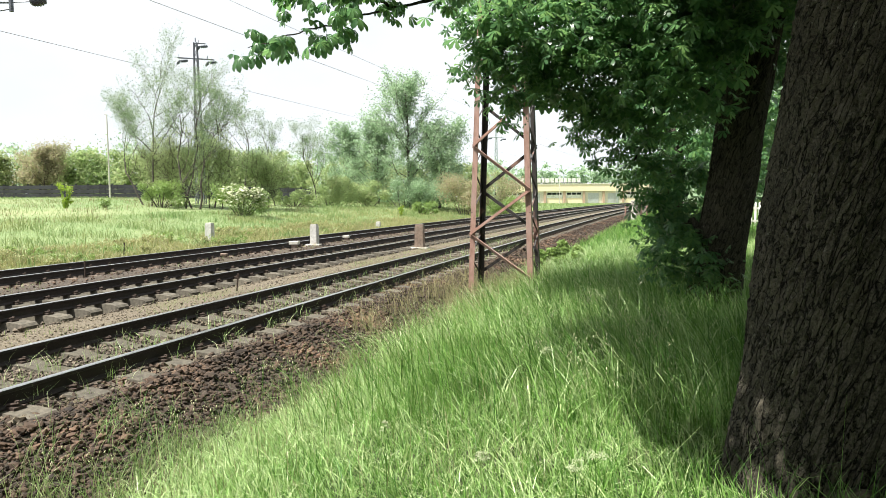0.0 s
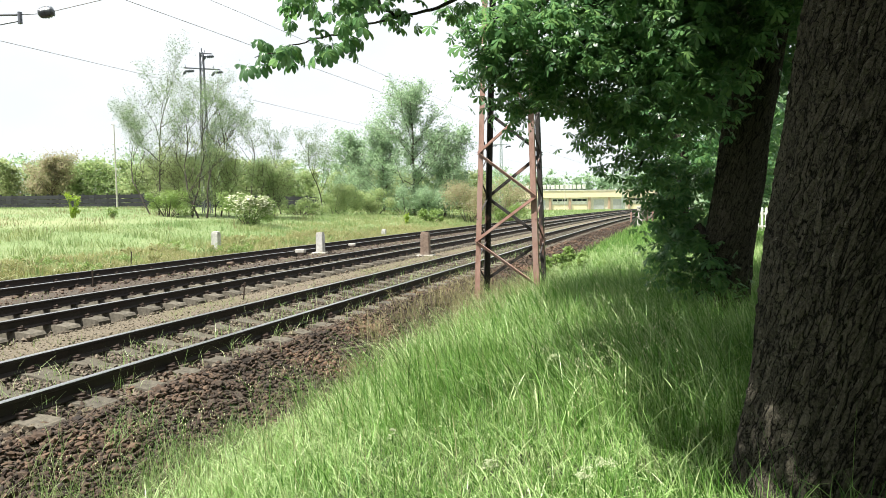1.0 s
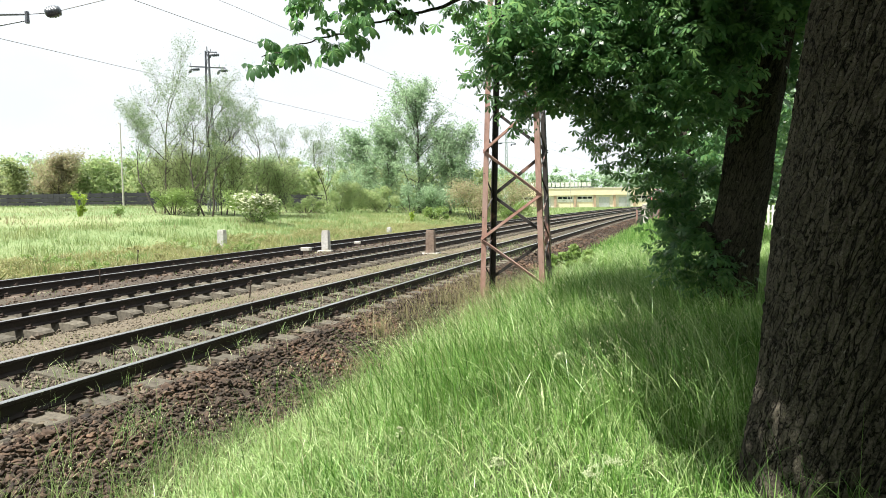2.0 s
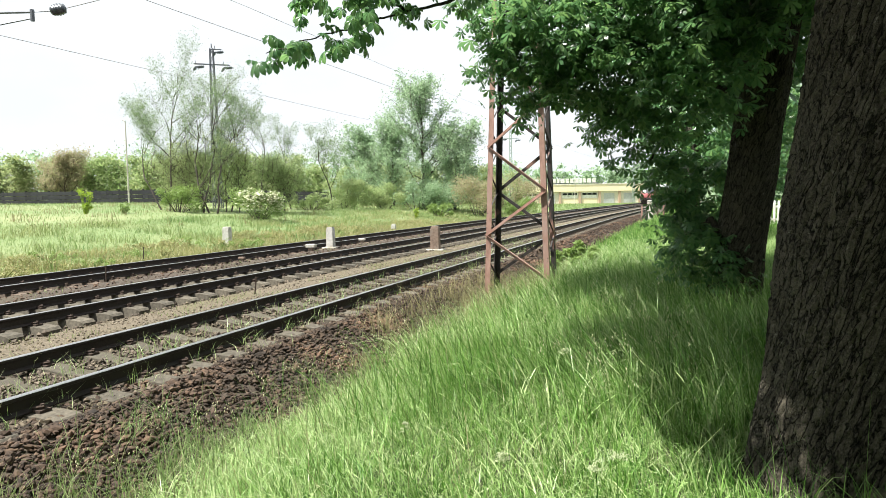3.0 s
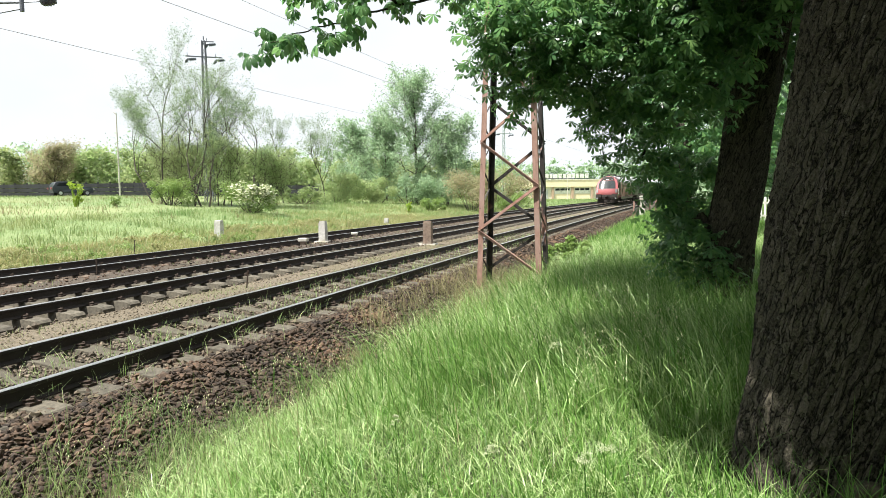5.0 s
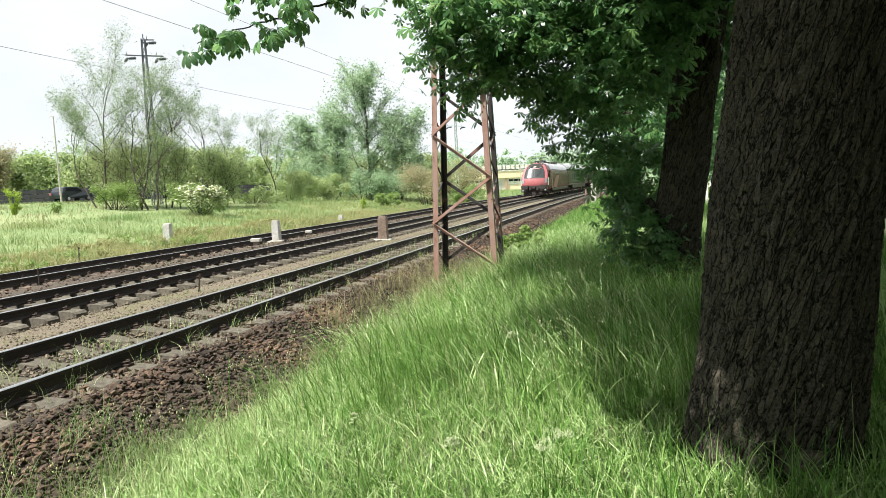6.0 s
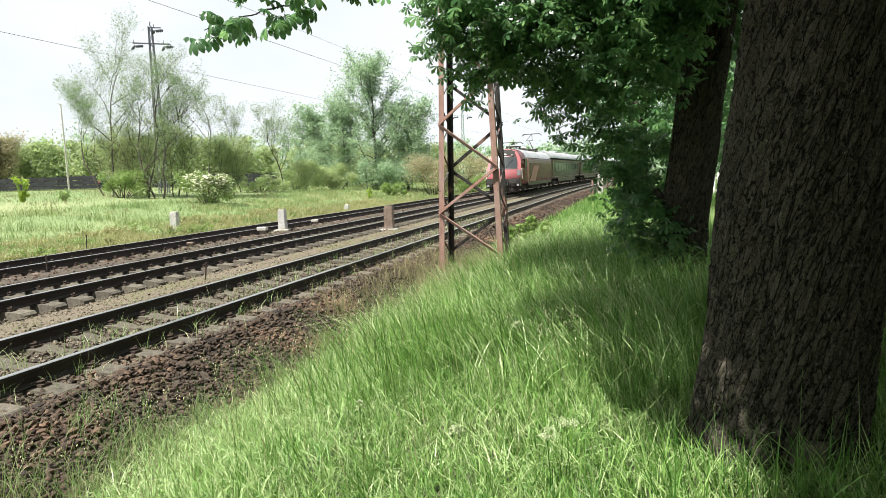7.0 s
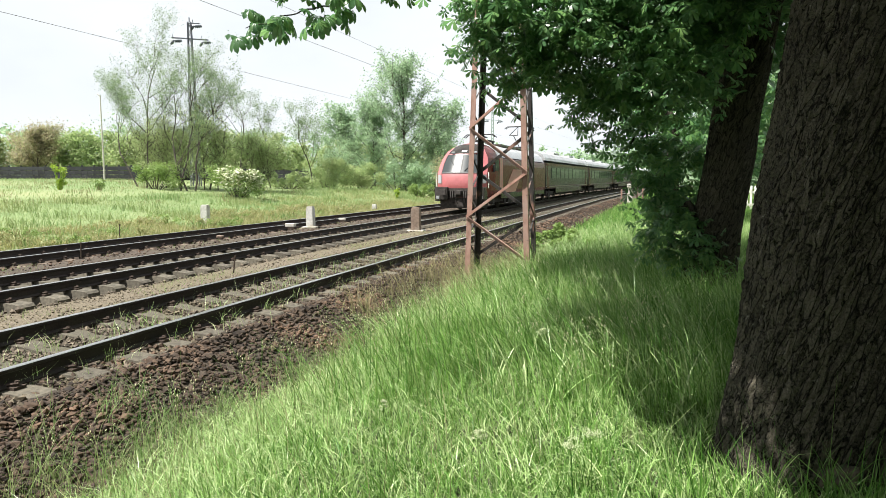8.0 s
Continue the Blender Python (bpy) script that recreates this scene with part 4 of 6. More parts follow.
def build_bogie(parent, y, name="bogie", gap=2.6):
    bm = bmesh.new()
    for s in (-1, 1):
        box(bm, (s * 1.08 - 0.09, y - gap / 2 - 0.5, 0.42), (s * 1.08 + 0.09, y + gap / 2 + 0.5, 0.72), 0.04)
        for dy in (-gap / 2, gap / 2):
            box(bm, (s * 1.12 - 0.12, y + dy - 0.2, 0.3), (s * 1.12 + 0.12, y + dy + 0.2, 0.62), 0.03)
            disc_stack(bm, (s * 1.14, y + dy + 0.38, 0.45), (s * 1.14, y + dy + 0.38, 0.8), [(0, 0.09), (1, 0.09)], 8)
    box(bm, (-1.0, y - 0.3, 0.45), (1.0, y + 0.3, 0.75), 0.02)
    bg = part(name, bm, M_under, parent, "grimy dark bogie frame")
    for dy in (-gap / 2, gap / 2):
        for s in (-1, 1):
            bm = bmesh.new()
            disc_stack(bm, (s * 0.69, y + dy, 0.46), (s * 0.83, y + dy, 0.46), [(0, 0.46), (0.6, 0.46), (0.65, 0.4), (0.66, 0.2), (1, 0.14)], 20)
            part("wheel", bm, M_under, bg)


def build_locomotive():
    lo = thing("locomotive", "glossy red electric locomotive with sloping cab front and raised pantograph", "locomotive")
    L = 16.4
    zs = [0.75, 0.9, 1.1, 1.5, 2.0, 2.15, 2.5, 2.85, 3.14, 3.34, 3.52, 3.64, 3.7]
    aa = lin(-1, 1, 15)

    def front(z, a, out=0.0):
        return Vector((a * half_w(z), nose_y(z) + 0.34 * abs(a) ** 2.6 - out, z))

    part("cab_front", sheet(front, zs, aa), M_loco_red, lo, "glossy red cab front", smooth=True)
    bm = bmesh.new()
    for s in (-1, 1):
        cols = []
        for z in zs:
            e = front(z, s)
            wmax = float(np.interp(z, [q[1] for q in SEC], [q[0] for q in SEC]))
            cols.append([bm.verts.new(e), bm.verts.new((s * (half_w(z) + wmax) / 2, e.y + 0.5, z)), bm.verts.new((s * wmax, e.y + 1.4, z)), bm.verts.new((s * wmax, L, z))])
        for p, q in zip(cols, cols[1:]):
            for i in range(3):
                bm.faces.new((p[i], p[i + 1], q[i + 1], q[i]))
    bmesh.ops.remove_doubles(bm, verts=bm.verts[:], dist=0.002)
    bmesh.ops.recalc_face_normals(bm, faces=bm.faces[:])
    part("body", bm, M_maroon, lo, "dark red glossy body sides", smooth=False)
    part("end_wall", sheet(lambda z, a: Vector((a * half_w(z) * 1.03, L - 0.01, z)), zs[:-1], lin(-1, 1, 5)), M_train_grey, lo)
    part("windscreen", sheet(lambda z, a: front(z, a, 0.02), lin(2.08, 3.04, 5), lin(-0.8, 0.8, 11)), M_screen, lo, "large dark sloping windscreen", smooth=True)
    part("brow", sheet(lambda z, a: front(z, a, 0.025), lin(3.1, 3.62, 5), lin(-0.95, 0.95, 11)), M_train_grey, lo, "dark grey brow over the windscreen", smooth=True)
    part("bumper_band", sheet(lambda z, a: front(z, a, 0.025), lin(0.78, 1.24, 4), lin(-0.98, 0.98, 11)), M_under, lo, "dark grimy buffer beam")
    part("screen_divider", sheet(lambda z, a: front(z, a, 0.03), lin(2.08, 3.04, 5), lin(-0.02, 0.02, 2)), M_dark, lo)
    part("sill_line", sheet(lambda z, a: front(z, a, 0.032), lin(2.03, 2.09, 2), lin(-0.82, 0.82, 9)), M_dark, lo, "dark seal under the windscreen")
    for x in (-0.62, 0.62):
        part("upper_light", box(bmesh.new(), (x - 0.1, nose_y(3.12) - 0.03, 3.1), (x + 0.1, nose_y(3.12) + 0.2, 3.2), 0.02), M_lens, lo)
    part("number_bar", sheet(lambda z, a: front(z, a, 0.04), lin(3.2, 3.27, 2), lin(-0.14, 0.14, 5)), M_white_paint, lo, "small white lettering bar")
    for s in (-1, 1):
        h = part("headlight", sheet(lambda z, a: front(z, a, 0.03), lin(1.5, 1.95, 3), lin(*sorted((s * 0.8, s * 0.97)), 4)), M_lens, lo, "clear headlight cluster")
        part("pillar", sheet(lambda z, a: front(z, a, 0.03), lin(1.96, 3.42, 8), lin(*sorted((s * 0.82, s * 0.995)), 4)), M_loco_red, lo, "bright red windscreen pillar", smooth=True)
        bm = bmesh.new(); bar(bm, front(2.15, s * 0.15, 0.05), front(2.8, s * 0.55, 0.05), 0.018, sides=5)
        part("wiper", bm, M_dark, lo)
        bm = bmesh.new()
        box(bm, (s * 0.9 - 0.3, -0.62, 0.88), (s * 0.9 + 0.3, -0.56, 1.22), 0.02)
        disc_stack(bm, (s * 0.9, 0.3, 1.05), (s * 0.9, -0.57, 1.05), [(0, 0.15), (0.5, 0.15), (0.52, 0.1), (1, 0.1)], 14)
        part("buffer", bm, M_under, lo, "black buffer with square plate")
        part("buffer_block", box(bmesh.new(), (s * 1.02 - 0.36, -0.14, 0.62), (s * 1.02 + 0.36, 0.5, 1.3), 0.04), M_train_grey, lo, "dark grey block behind the buffer")
        part("low_light", box(bmesh.new(), (s * 1.2 - 0.09, -0.17, 0.68), (s * 1.2 + 0.09, -0.12, 0.84), 0.01), M_lens, lo)
        bm = bmesh.new(); bar(bm, (s * 1.46, 0.42, 1.25), (s * 1.46, 0.42, 2.05), 0.025, sides=6)
        bar(bm, (s * 1.46, 0.42, 2.05), (s * 1.38, 0.55, 2.05), 0.02, sides=6); bar(bm, (s * 1.46, 0.42, 1.25), (s * 1.38, 0.55, 1.25), 0.02, sides=6)
        part("handrail", bm, M_white_paint, lo, "pale upright handrail")
        bm = bmesh.new()
        for z in (0.3, 0.55):
            box(bm, (s * 1.3 - 0.18, 0.1, z), (s * 1.3 + 0.18, 0.45, z + 0.04))
        part("step", bm, M_under, lo)
        part("mirror", box(bmesh.new(), (s * 1.5 - 0.05, 1.3, 2.1), (s * 1.5 + 0.05, 1.42, 2.5), 0.02), M_dark, lo)
        part("side_window", box(bmesh.new(), (s * 1.463 - 0.012, 1.75, 2.15), (s * 1.463 + 0.012, 2.45, 2.85), 0.005), M_glass, lo)
        part("cab_door", box(bmesh.new(), (s * 1.466 - 0.012, 2.7, 0.85), (s * 1.466 + 0.012, 3.4, 2.9), 0.005), M_loco_red, lo)
        part("red_streak", sheet(lambda y, z: Vector((s * 1.484, y + (z - 0.9) * 1.6, z)), lin(3.6, 6.4, 4), lin(0.95, 2.3, 4)), M_loco_red, lo, "bright red slanting streak on the side")
        part("grey_skirt", box(bmesh.new(), (s * 1.45 - 0.03, 3.0, 0.62), (s * 1.45 + 0.03, L - 0.4, 0.9), 0.01), M_train_grey, lo, "grey skirt")
    bm = bmesh.new()
    V = [(-1.42, 2.93), (-1.23, 3.3), (-0.88, 3.56), (-0.45, 3.69), (0.45, 3.69), (0.88, 3.56), (1.23, 3.3), (1.42, 2.93)]
    r = [[bm.verts.new((x * k, y, z + dz)) for x, z in V] for y, k, dz in ((2.6, 0.97, -0.01), (3.2, 1.0, 0.012), (L - 0.4, 1.0, 0.012))]
    for p, q in zip(r, r[1:]):
        for i in range(7):
            bm.faces.new((p[i], p[i + 1], q[i + 1], q[i]))
    part("roof", bm, M_train_silver, lo, "silver grey roof", smooth=True)
    for y in (6.0, 8.2, 10.4):
        part("roof_hatch", box(bmesh.new(), (-0.7, y, 3.66), (0.7, y + 1.7, 3.84), 0.05), M_train_grey, lo)
    for y, k in ((3.6, 1), (12.4, 0)):
        pg = part("pantograph", box(bmesh.new(), (-0.5, y, 3.9), (0.5, y + 1.6, 3.98), 0.02), M_under, lo, "raised pantograph" if not k else "folded pantograph")
        for dx in (-0.4, 0.4):
            for dy in (0.1, 1.5):
                bm = bmesh.new(); disc_stack(bm, (dx, y + dy, 3.64), (dx, y + dy, 3.92), [(0, 0.06), (0.3, 0.1), (0.5, 0.06), (0.7, 0.1), (1, 0.06)], 8)
                part("stand_off", bm, M_porcelain, pg)
        bm = bmesh.new()
        if k:
            bar(bm, (0, y, 4.1), (0, y + 1.7, 4.2), 0.035, sides=6); bar(bm, (0, y + 1.7, 4.2), (0, y + 0.2, 4.28), 0.03, sides=6)
            top = (y + 0.2, 4.3)
        else:
            bar(bm, (0, y + 1.5, 4.05), (0, y - 0.3, 4.75), 0.035, sides=6); bar(bm, (-0.3, y - 0.3, 4.75), (0, y + 1.1, 5.45), 0.025, sides=6)
            bar(bm, (0.3, y - 0.3, 4.75), (0, y + 1.1, 5.45), 0.025, sides=6); bar(bm, (-0.3, y - 0.3, 4.75), (0.3, y - 0.3, 4.75), 0.03, sides=6)
            top = (y + 1.1, 5.48)
        part("arm", bm, M_dark, pg)
        bm = bmesh.new()
        for dy in (-0.18, 0.18):
            pts = [(-0.95, 0, -0.18), (-0.75, 0, -0.02), (0.75, 0, -0.02), (0.95, 0, -0.18)]
            for p, q in zip(pts, pts[1:]):
                bar(bm, (p[0], top[0] + dy, top[1] + p[2]), (q[0], top[0] + dy, top[1] + q[2]), 0.03, sides=6)
        part("collector_head", bm, M_dark, pg)
    bm = bmesh.new()
    box(bm, (-1.2, 0.2, 0.18), (1.2, 0.5, 0.75), 0.05)
    for x in (-0.5, -0.38, -0.24, 0.24, 0.36, 0.5):
        bar(bm, (x, -0.1, 1.1), (x + 0.04, -0.22, 0.75), 0.03, sides=6)
        bar(bm, (x + 0.04, -0.22, 0.75), (x + 0.1, -0.02, 0.42), 0.03, sides=6)
    box(bm, (-0.14, -0.35, 0.9), (0.14, 0.3, 1.12), 0.03)
    part("plough", bm, M_under, lo, "black plough, hoses and coupling")
    part("underframe", box(bmesh.new(), (-1.25, 5.6, 0.3), (1.25, 10.8, 0.85), 0.06), M_under, lo)
    build_bogie(lo, 3.6); build_bogie(lo, 12.8)
    return lo


def build_coach():
    co = thing("passenger_coach", "dark grey and maroon passenger coach with silver roof", "railway coach", group="coaches of the train")
    L = 23.4
    part("body", loft([(1.36, 0.95), (1.41, 1.2), (1.41, 2.95), (1.34, 3.2)], 0.25, L - 0.25), M_train_grey, co)
    part("roof", loft([(1.37, 3.12), (1.3, 3.35), (1.05, 3.65), (0.65, 3.84), (0.0, 3.92)], 0.2, L - 0.2), M_train_silver, co, "silver grey roof", smooth=False)
    for s in (-1, 1):
        part("maroon_band", box(bmesh.new(), (s * 1.414 - 0.006, 0.4, 2.72), (s * 1.414 + 0.006, L - 0.4, 2.93)), M_maroon, co, "maroon band over the windows")
        part("skirt", box(bmesh.new(), (s * 1.36 - 0.03, 4.6, 0.55), (s * 1.36 + 0.03, L - 4.6, 1.0), 0.02), M_train_grey, co, "grey skirt")
        part("sill_stripe", box(bmesh.new(), (s * 1.414 - 0.006, 0.4, 1.08), (s * 1.414 + 0.006, L - 0.4, 1.16)), M_train_mid, co)
        for y in (0.75, L - 1.65):
            d = part("door", box(bmesh.new(), (s * 1.418 - 0.01, y, 0.98), (s * 1.418 + 0.01, y + 0.9, 2.9), 0.005), M_maroon, co, "maroon entrance door")
            part("pane", box(bmesh.new(), (s * 1.43 - 0.006, y + 0.22, 1.9), (s * 1.43 + 0.006, y + 0.68, 2.7)), M_glass, d)
        for i in range(9):
            y = 2.5 + i * 2.08
            part("window", box(bmesh.new(), (s * 1.418 - 0.012, y, 1.75), (s * 1.418 + 0.012, y + 1.75, 2.6), 0.006), M_glass, co)
    part("underframe", box(bmesh.new(), (-1.1, 6.5, 0.35), (1.1, L - 6.5, 0.95), 0.05), M_under, co)
    part("gangway", box(bmesh.new(), (-0.75, -0.1, 1.0), (0.75, L + 0.1, 3.2), 0.05), M_dark, co, "black gangway bellows")
    for y in (7.0, 15.0):
        part("roof_unit", box(bmesh.new(), (-0.75, y, 3.8), (0.75, y + 2.2, 3.98), 0.06), M_train_silver, co)
    build_bogie(co, 3.6); build_bogie(co, L - 3.6)
    return co


loco = build_locomotive()
coach = build_coach()
train = [(loco, 0.0, 16.4), (coach, 16.7, 23.4)]
for i in range(4):
    train.append((copy_thing(coach, Matrix.Identity(4)), 16.7 + 23.7 * (i + 1), 23.4))


# ---------------------------------------------------------------- cars on the road
def build_car(paint, label):
    c = thing("car", label, "car")
    bm = bmesh.new()
    pr = [(-2.05, 0.35), (-2.12, 0.75), (-2.05, 1.08), (-1.8, 1.55), (-1.3, 1.66), (0.2, 1.62), (0.95, 1.12), (1.85, 0.98), (2.1, 0.78), (2.1, 0.35)]
    rings = [[bm.verts.new((x, s * (0.86 if z < 1.1 else 0.68), z)) for x, z in pr] for s in (-1, 1)]
    for i in range(len(pr)):
        j = (i + 1) % len(pr)
        bm.faces.new((rings[0][i], rings[0][j], rings[1][j], rings[1][i]))
    bm.faces.new(rings[0][::-1]); bm.faces.new(rings[1])
    bmesh.ops.recalc_face_normals(bm, faces=bm.faces[:])
    bmesh.ops.bevel(bm, geom=bm.edges[:], offset=0.04, segments=1, affect="EDGES")
    part("body", bm, paint, c)
    for s in (-1, 1):
        w = bmesh.new()
        q = [w.verts.new((x, s * y, z)) for x, y, z in ((-1.85, 0.8, 1.12), (-1.65, 0.715, 1.48), (0.15, 0.715, 1.5), (0.75, 0.8, 1.14))]
        w.faces.new(q if s > 0 else q[::-1])
        bmesh.ops.solidify(w, geom=w.faces[:], thickness=0.05)
        part("side_window", w, M_glass, c)
        for x in (-1.35, 1.4):
            b = bmesh.new(); disc_stack(b, (x, s * 0.7, 0.33), (x, s * 0.9, 0.33), [(0, 0.33), (0.9, 0.33), (1, 0.28)], 16)
            wl_ = part("wheel", b, M_tyre, c)
            b = bmesh.new(); disc_stack(b, (x, s * 0.88, 0.33), (x, s * 0.915, 0.33), [(0, 0.2), (1, 0.18)], 12)
            part("rim", b, M_train_silver, wl_)
        part("headlight", box(bmesh.new(), (2.1, s * 0.65 - 0.15, 0.68), (2.24, s * 0.65 + 0.15, 0.84), 0.02), M_lens, c)
        part("tail_light", box(bmesh.new(), (-2.28, s * 0.68 - 0.12, 0.75), (-2.16, s * 0.68 + 0.12, 0.98), 0.02), M_loco_red, c)
    return c


car_dark = build_car(M_car_dark, "dark blue car driving along the road")


# ---------------------------------------------------------------- near chestnut trunks
def trunk_mesh(name, base, lean, r0, r1, height, flare, nang, nz, seed, z0=-0.4, fine_to=3.0):
    """A thick trunk with furrowed bark: long plates parted by deep slanting cracks, swollen foot, a slight lean."""
    zs = np.concatenate([np.linspace(z0, fine_to, nz), np.linspace(fine_to, height, 14)[1:]])
    an = np.arange(nang) * math.tau / nang
    V = np.zeros((len(zs), nang, 3))
    for i, z in enumerate(zs):
        k = max(z, 0) / height
        foot = math.exp(-max(z - 0.32, 0) / 0.34) - 0.22 * max(0.32 - z, 0)
        r = r0 + (r1 - r0) * k + flare * foot
        for j, a in enumerate(an):
            ca, sa = math.cos(a), math.sin(a)
            w = noise.noise(Vector((ca * 2 + seed, sa * 2, z * 1.2)))
            q = Vector(((ca * r0 - 0.34 * z) * 23 + seed, (sa * r0 - 0.12 * z) * 23, z * 3.6))
            q += 0.45 * noise.noise_vector(q * 0.6)
            d = noise.voronoi(q)[0]
            crack = max(0.0, 1 - (d[1] - d[0]) / 0.13)
            fine = noise.noise(Vector((ca * 22 + seed, sa * 22, z * 22))) + 0.6 * noise.noise(Vector((ca * 45, sa * 45 + seed, z * 60)))
            root = 0.4 * flare * math.exp(-max(z - 0.1, 0) / 0.4) * math.cos(a * 5 + seed)
            rr = r + 0.035 * w + root - 0.018 * crack * (r / 0.45) + 0.009 * fine - 0.004 * d[0] + 0.014 * noise.noise(Vector((ca * 7, sa * 7 + seed, z * 2.2 + a)))
            V[i, j] = (base[0] + lean[0] * z + ca * rr, base[1] + lean[1] * z + sa * rr, base[2] + z)
    i, j = np.meshgrid(np.arange(len(zs) - 1), np.arange(nang), indexing="ij")
    k = (j + 1) % nang
    F = np.stack([i * nang + j, i * nang + k, (i + 1) * nang + k, (i + 1) * nang + j], -1).reshape(-1, 4)
    return np_mesh(name, V.reshape(-1, 3), F, M_bark, True)


def leaf_template(leaflets, fine):
    """A palmate chestnut leaf, hanging a little: leaflets fan out from the stalk's end, broadest near their tips."""
    V, F = [], []
    fan = [(-108, 0.55), (-70, 0.8), (-34, 0.97), (0, 1.0), (34, 0.97), (70, 0.8), (108, 0.55)]
    if leaflets == 5:
        fan = [(-84, 0.7), (-40, 0.95), (0, 1.0), (40, 0.95), (84, 0.7)]
    for deg, ln in fan:
        a = radians(deg)
        d, s = np.array([math.sin(a), math.cos(a), 0]), np.array([math.cos(a), -math.sin(a), 0])
        st = [(0.0, 0.0, 0), (0.34, 0.09, -0.06), (0.62, 0.2, -0.26), (0.76, 0.16, -0.42), (0.82, 0.0, -0.54)] if fine else [(0.0, 0.0, 0), (0.7, 0.235, -0.12), (1.0, 0.0, -0.26)]
        b = len(V)
        if not fine:
            for t, w, z in ((0.0, 0.012, 0.0), (0.42, 0.105, -0.05), (0.78, 0.19, -0.15)):
                c = d * t * ln + np.array([0, 0, z * ln])
                V += [c - s * w * ln, c + s * w * ln]
            V.append(d * ln + np.array([0, 0, -0.27 * ln]))
            F += [(b, b + 1, b + 3), (b, b + 3, b + 2), (b + 2, b + 3, b + 5), (b + 2, b + 5, b + 4), (b + 4, b + 5, b + 6)]
            continue
        V.append(d * 0.0)
        for t, w, z in st[1:-1]:
            c = d * t * ln + np.array([0, 0, z * ln])
            V += [c - s * w * ln + np.array([0, 0, 0.035]), c, c + s * w * ln + np.array([0, 0, 0.035])]
        V.append(d * ln * st[-1][0] + np.array([0, 0, st[-1][2] * ln]))
        m = len(st) - 2
        F += [(b, b + 2, b + 1), (b, b + 3, b + 2)]
        for q in range(m - 1):
            o = b + 1 + 3 * q
            F += [(o, o + 1, o + 4), (o, o + 4, o + 3), (o + 1, o + 2, o + 5), (o + 1, o + 5, o + 4)]
        o = b + 1 + 3 * (m - 1)
        F += [(o, o + 1, o + 3), (o + 1, o + 2, o + 3)]
    return np.array(V), np.array(F)


LEAF_FINE, LEAF_PLAIN = leaf_template(7, True), leaf_template(5, False)
ROUGH_V = np.array([q for d in (-84, -40, 0, 40, 84) for q in ((0, 0, 0), (0.66 * math.sin(radians(d)) - 0.17 * math.cos(radians(d)), 0.66 * math.cos(radians(d)) + 0.17 * math.sin(radians(d)), -0.1), (math.sin(radians(d)), math.cos(radians(d)), -0.3), (0.66 * math.sin(radians(d)) + 0.17 * math.cos(radians(d)), 0.66 * math.cos(radians(d)) - 0.17 * math.sin(radians(d)), -0.1))])
LEAF_ROUGH = (ROUGH_V, np.array([(4 * i + a, 4 * i + b, 4 * i + c) for i in range(5) for a, b, c in ((0, 1, 2), (0, 2, 3))]))


def leaf_turn(n, droop=(0.2, 1.1)):
    return rz(rng.uniform(0, math.tau, n)) @ rx(-rng.uniform(droop[0], droop[1], n)) @ rz(rng.uniform(-0.5, 0.5, n))


def crown_points(blobs, per):
    """Leaf places: sprays of leaves at twig ends inside soft blobs, with gaps left between the sprays."""
    out = []
    for x, y, z, r, *k in blobs:
        dens = k[0] if k else 1.0
        for _ in range(max(3, int(per * dens * r ** 2.2))):
            d = rng.normal(size=3); d /= np.linalg.norm(d)
            c = np.array([x, y, z]) + d * r * rng.random() ** 0.45 * np.array([1, 1, 0.85])
            m = rng.integers(4, 9)
            out.append(c + rng.normal(size=(m, 3)) * np.array([0.13, 0.13, 0.1]))
    return np.concatenate(out)


def near_crown(tree, blobs, per, size, template, label, name="crown"):
    pts = crown_points(blobs, per)
    V, F = spread(template[0], template[1], leaf_turn(len(pts)), size * rng.uniform(0.65, 1.2, len(pts)), pts)
    part(name, np_mesh(name, V, F, M_chestnut, True), M_chestnut, tree, label, kind="stuff")


def limb(points, r0, r1, n=9, wob=0.06):
    """A gently crooked limb through the given points."""
    pts = np.array(points, float)
    t = np.linspace(0, len(pts) - 1, n * (len(pts) - 1) + 1)
    p = np.stack([np.interp(t, np.arange(len(pts)), pts[:, i]) for i in range(3)], -1)
    p[1:-1] += rng.normal(size=p[1:-1].shape) * wob * 0.35
    p[1:-1] = (p[:-2] + 2 * p[1:-1] + p[2:]) / 4
    return p, np.linspace(r0, r1, len(p))


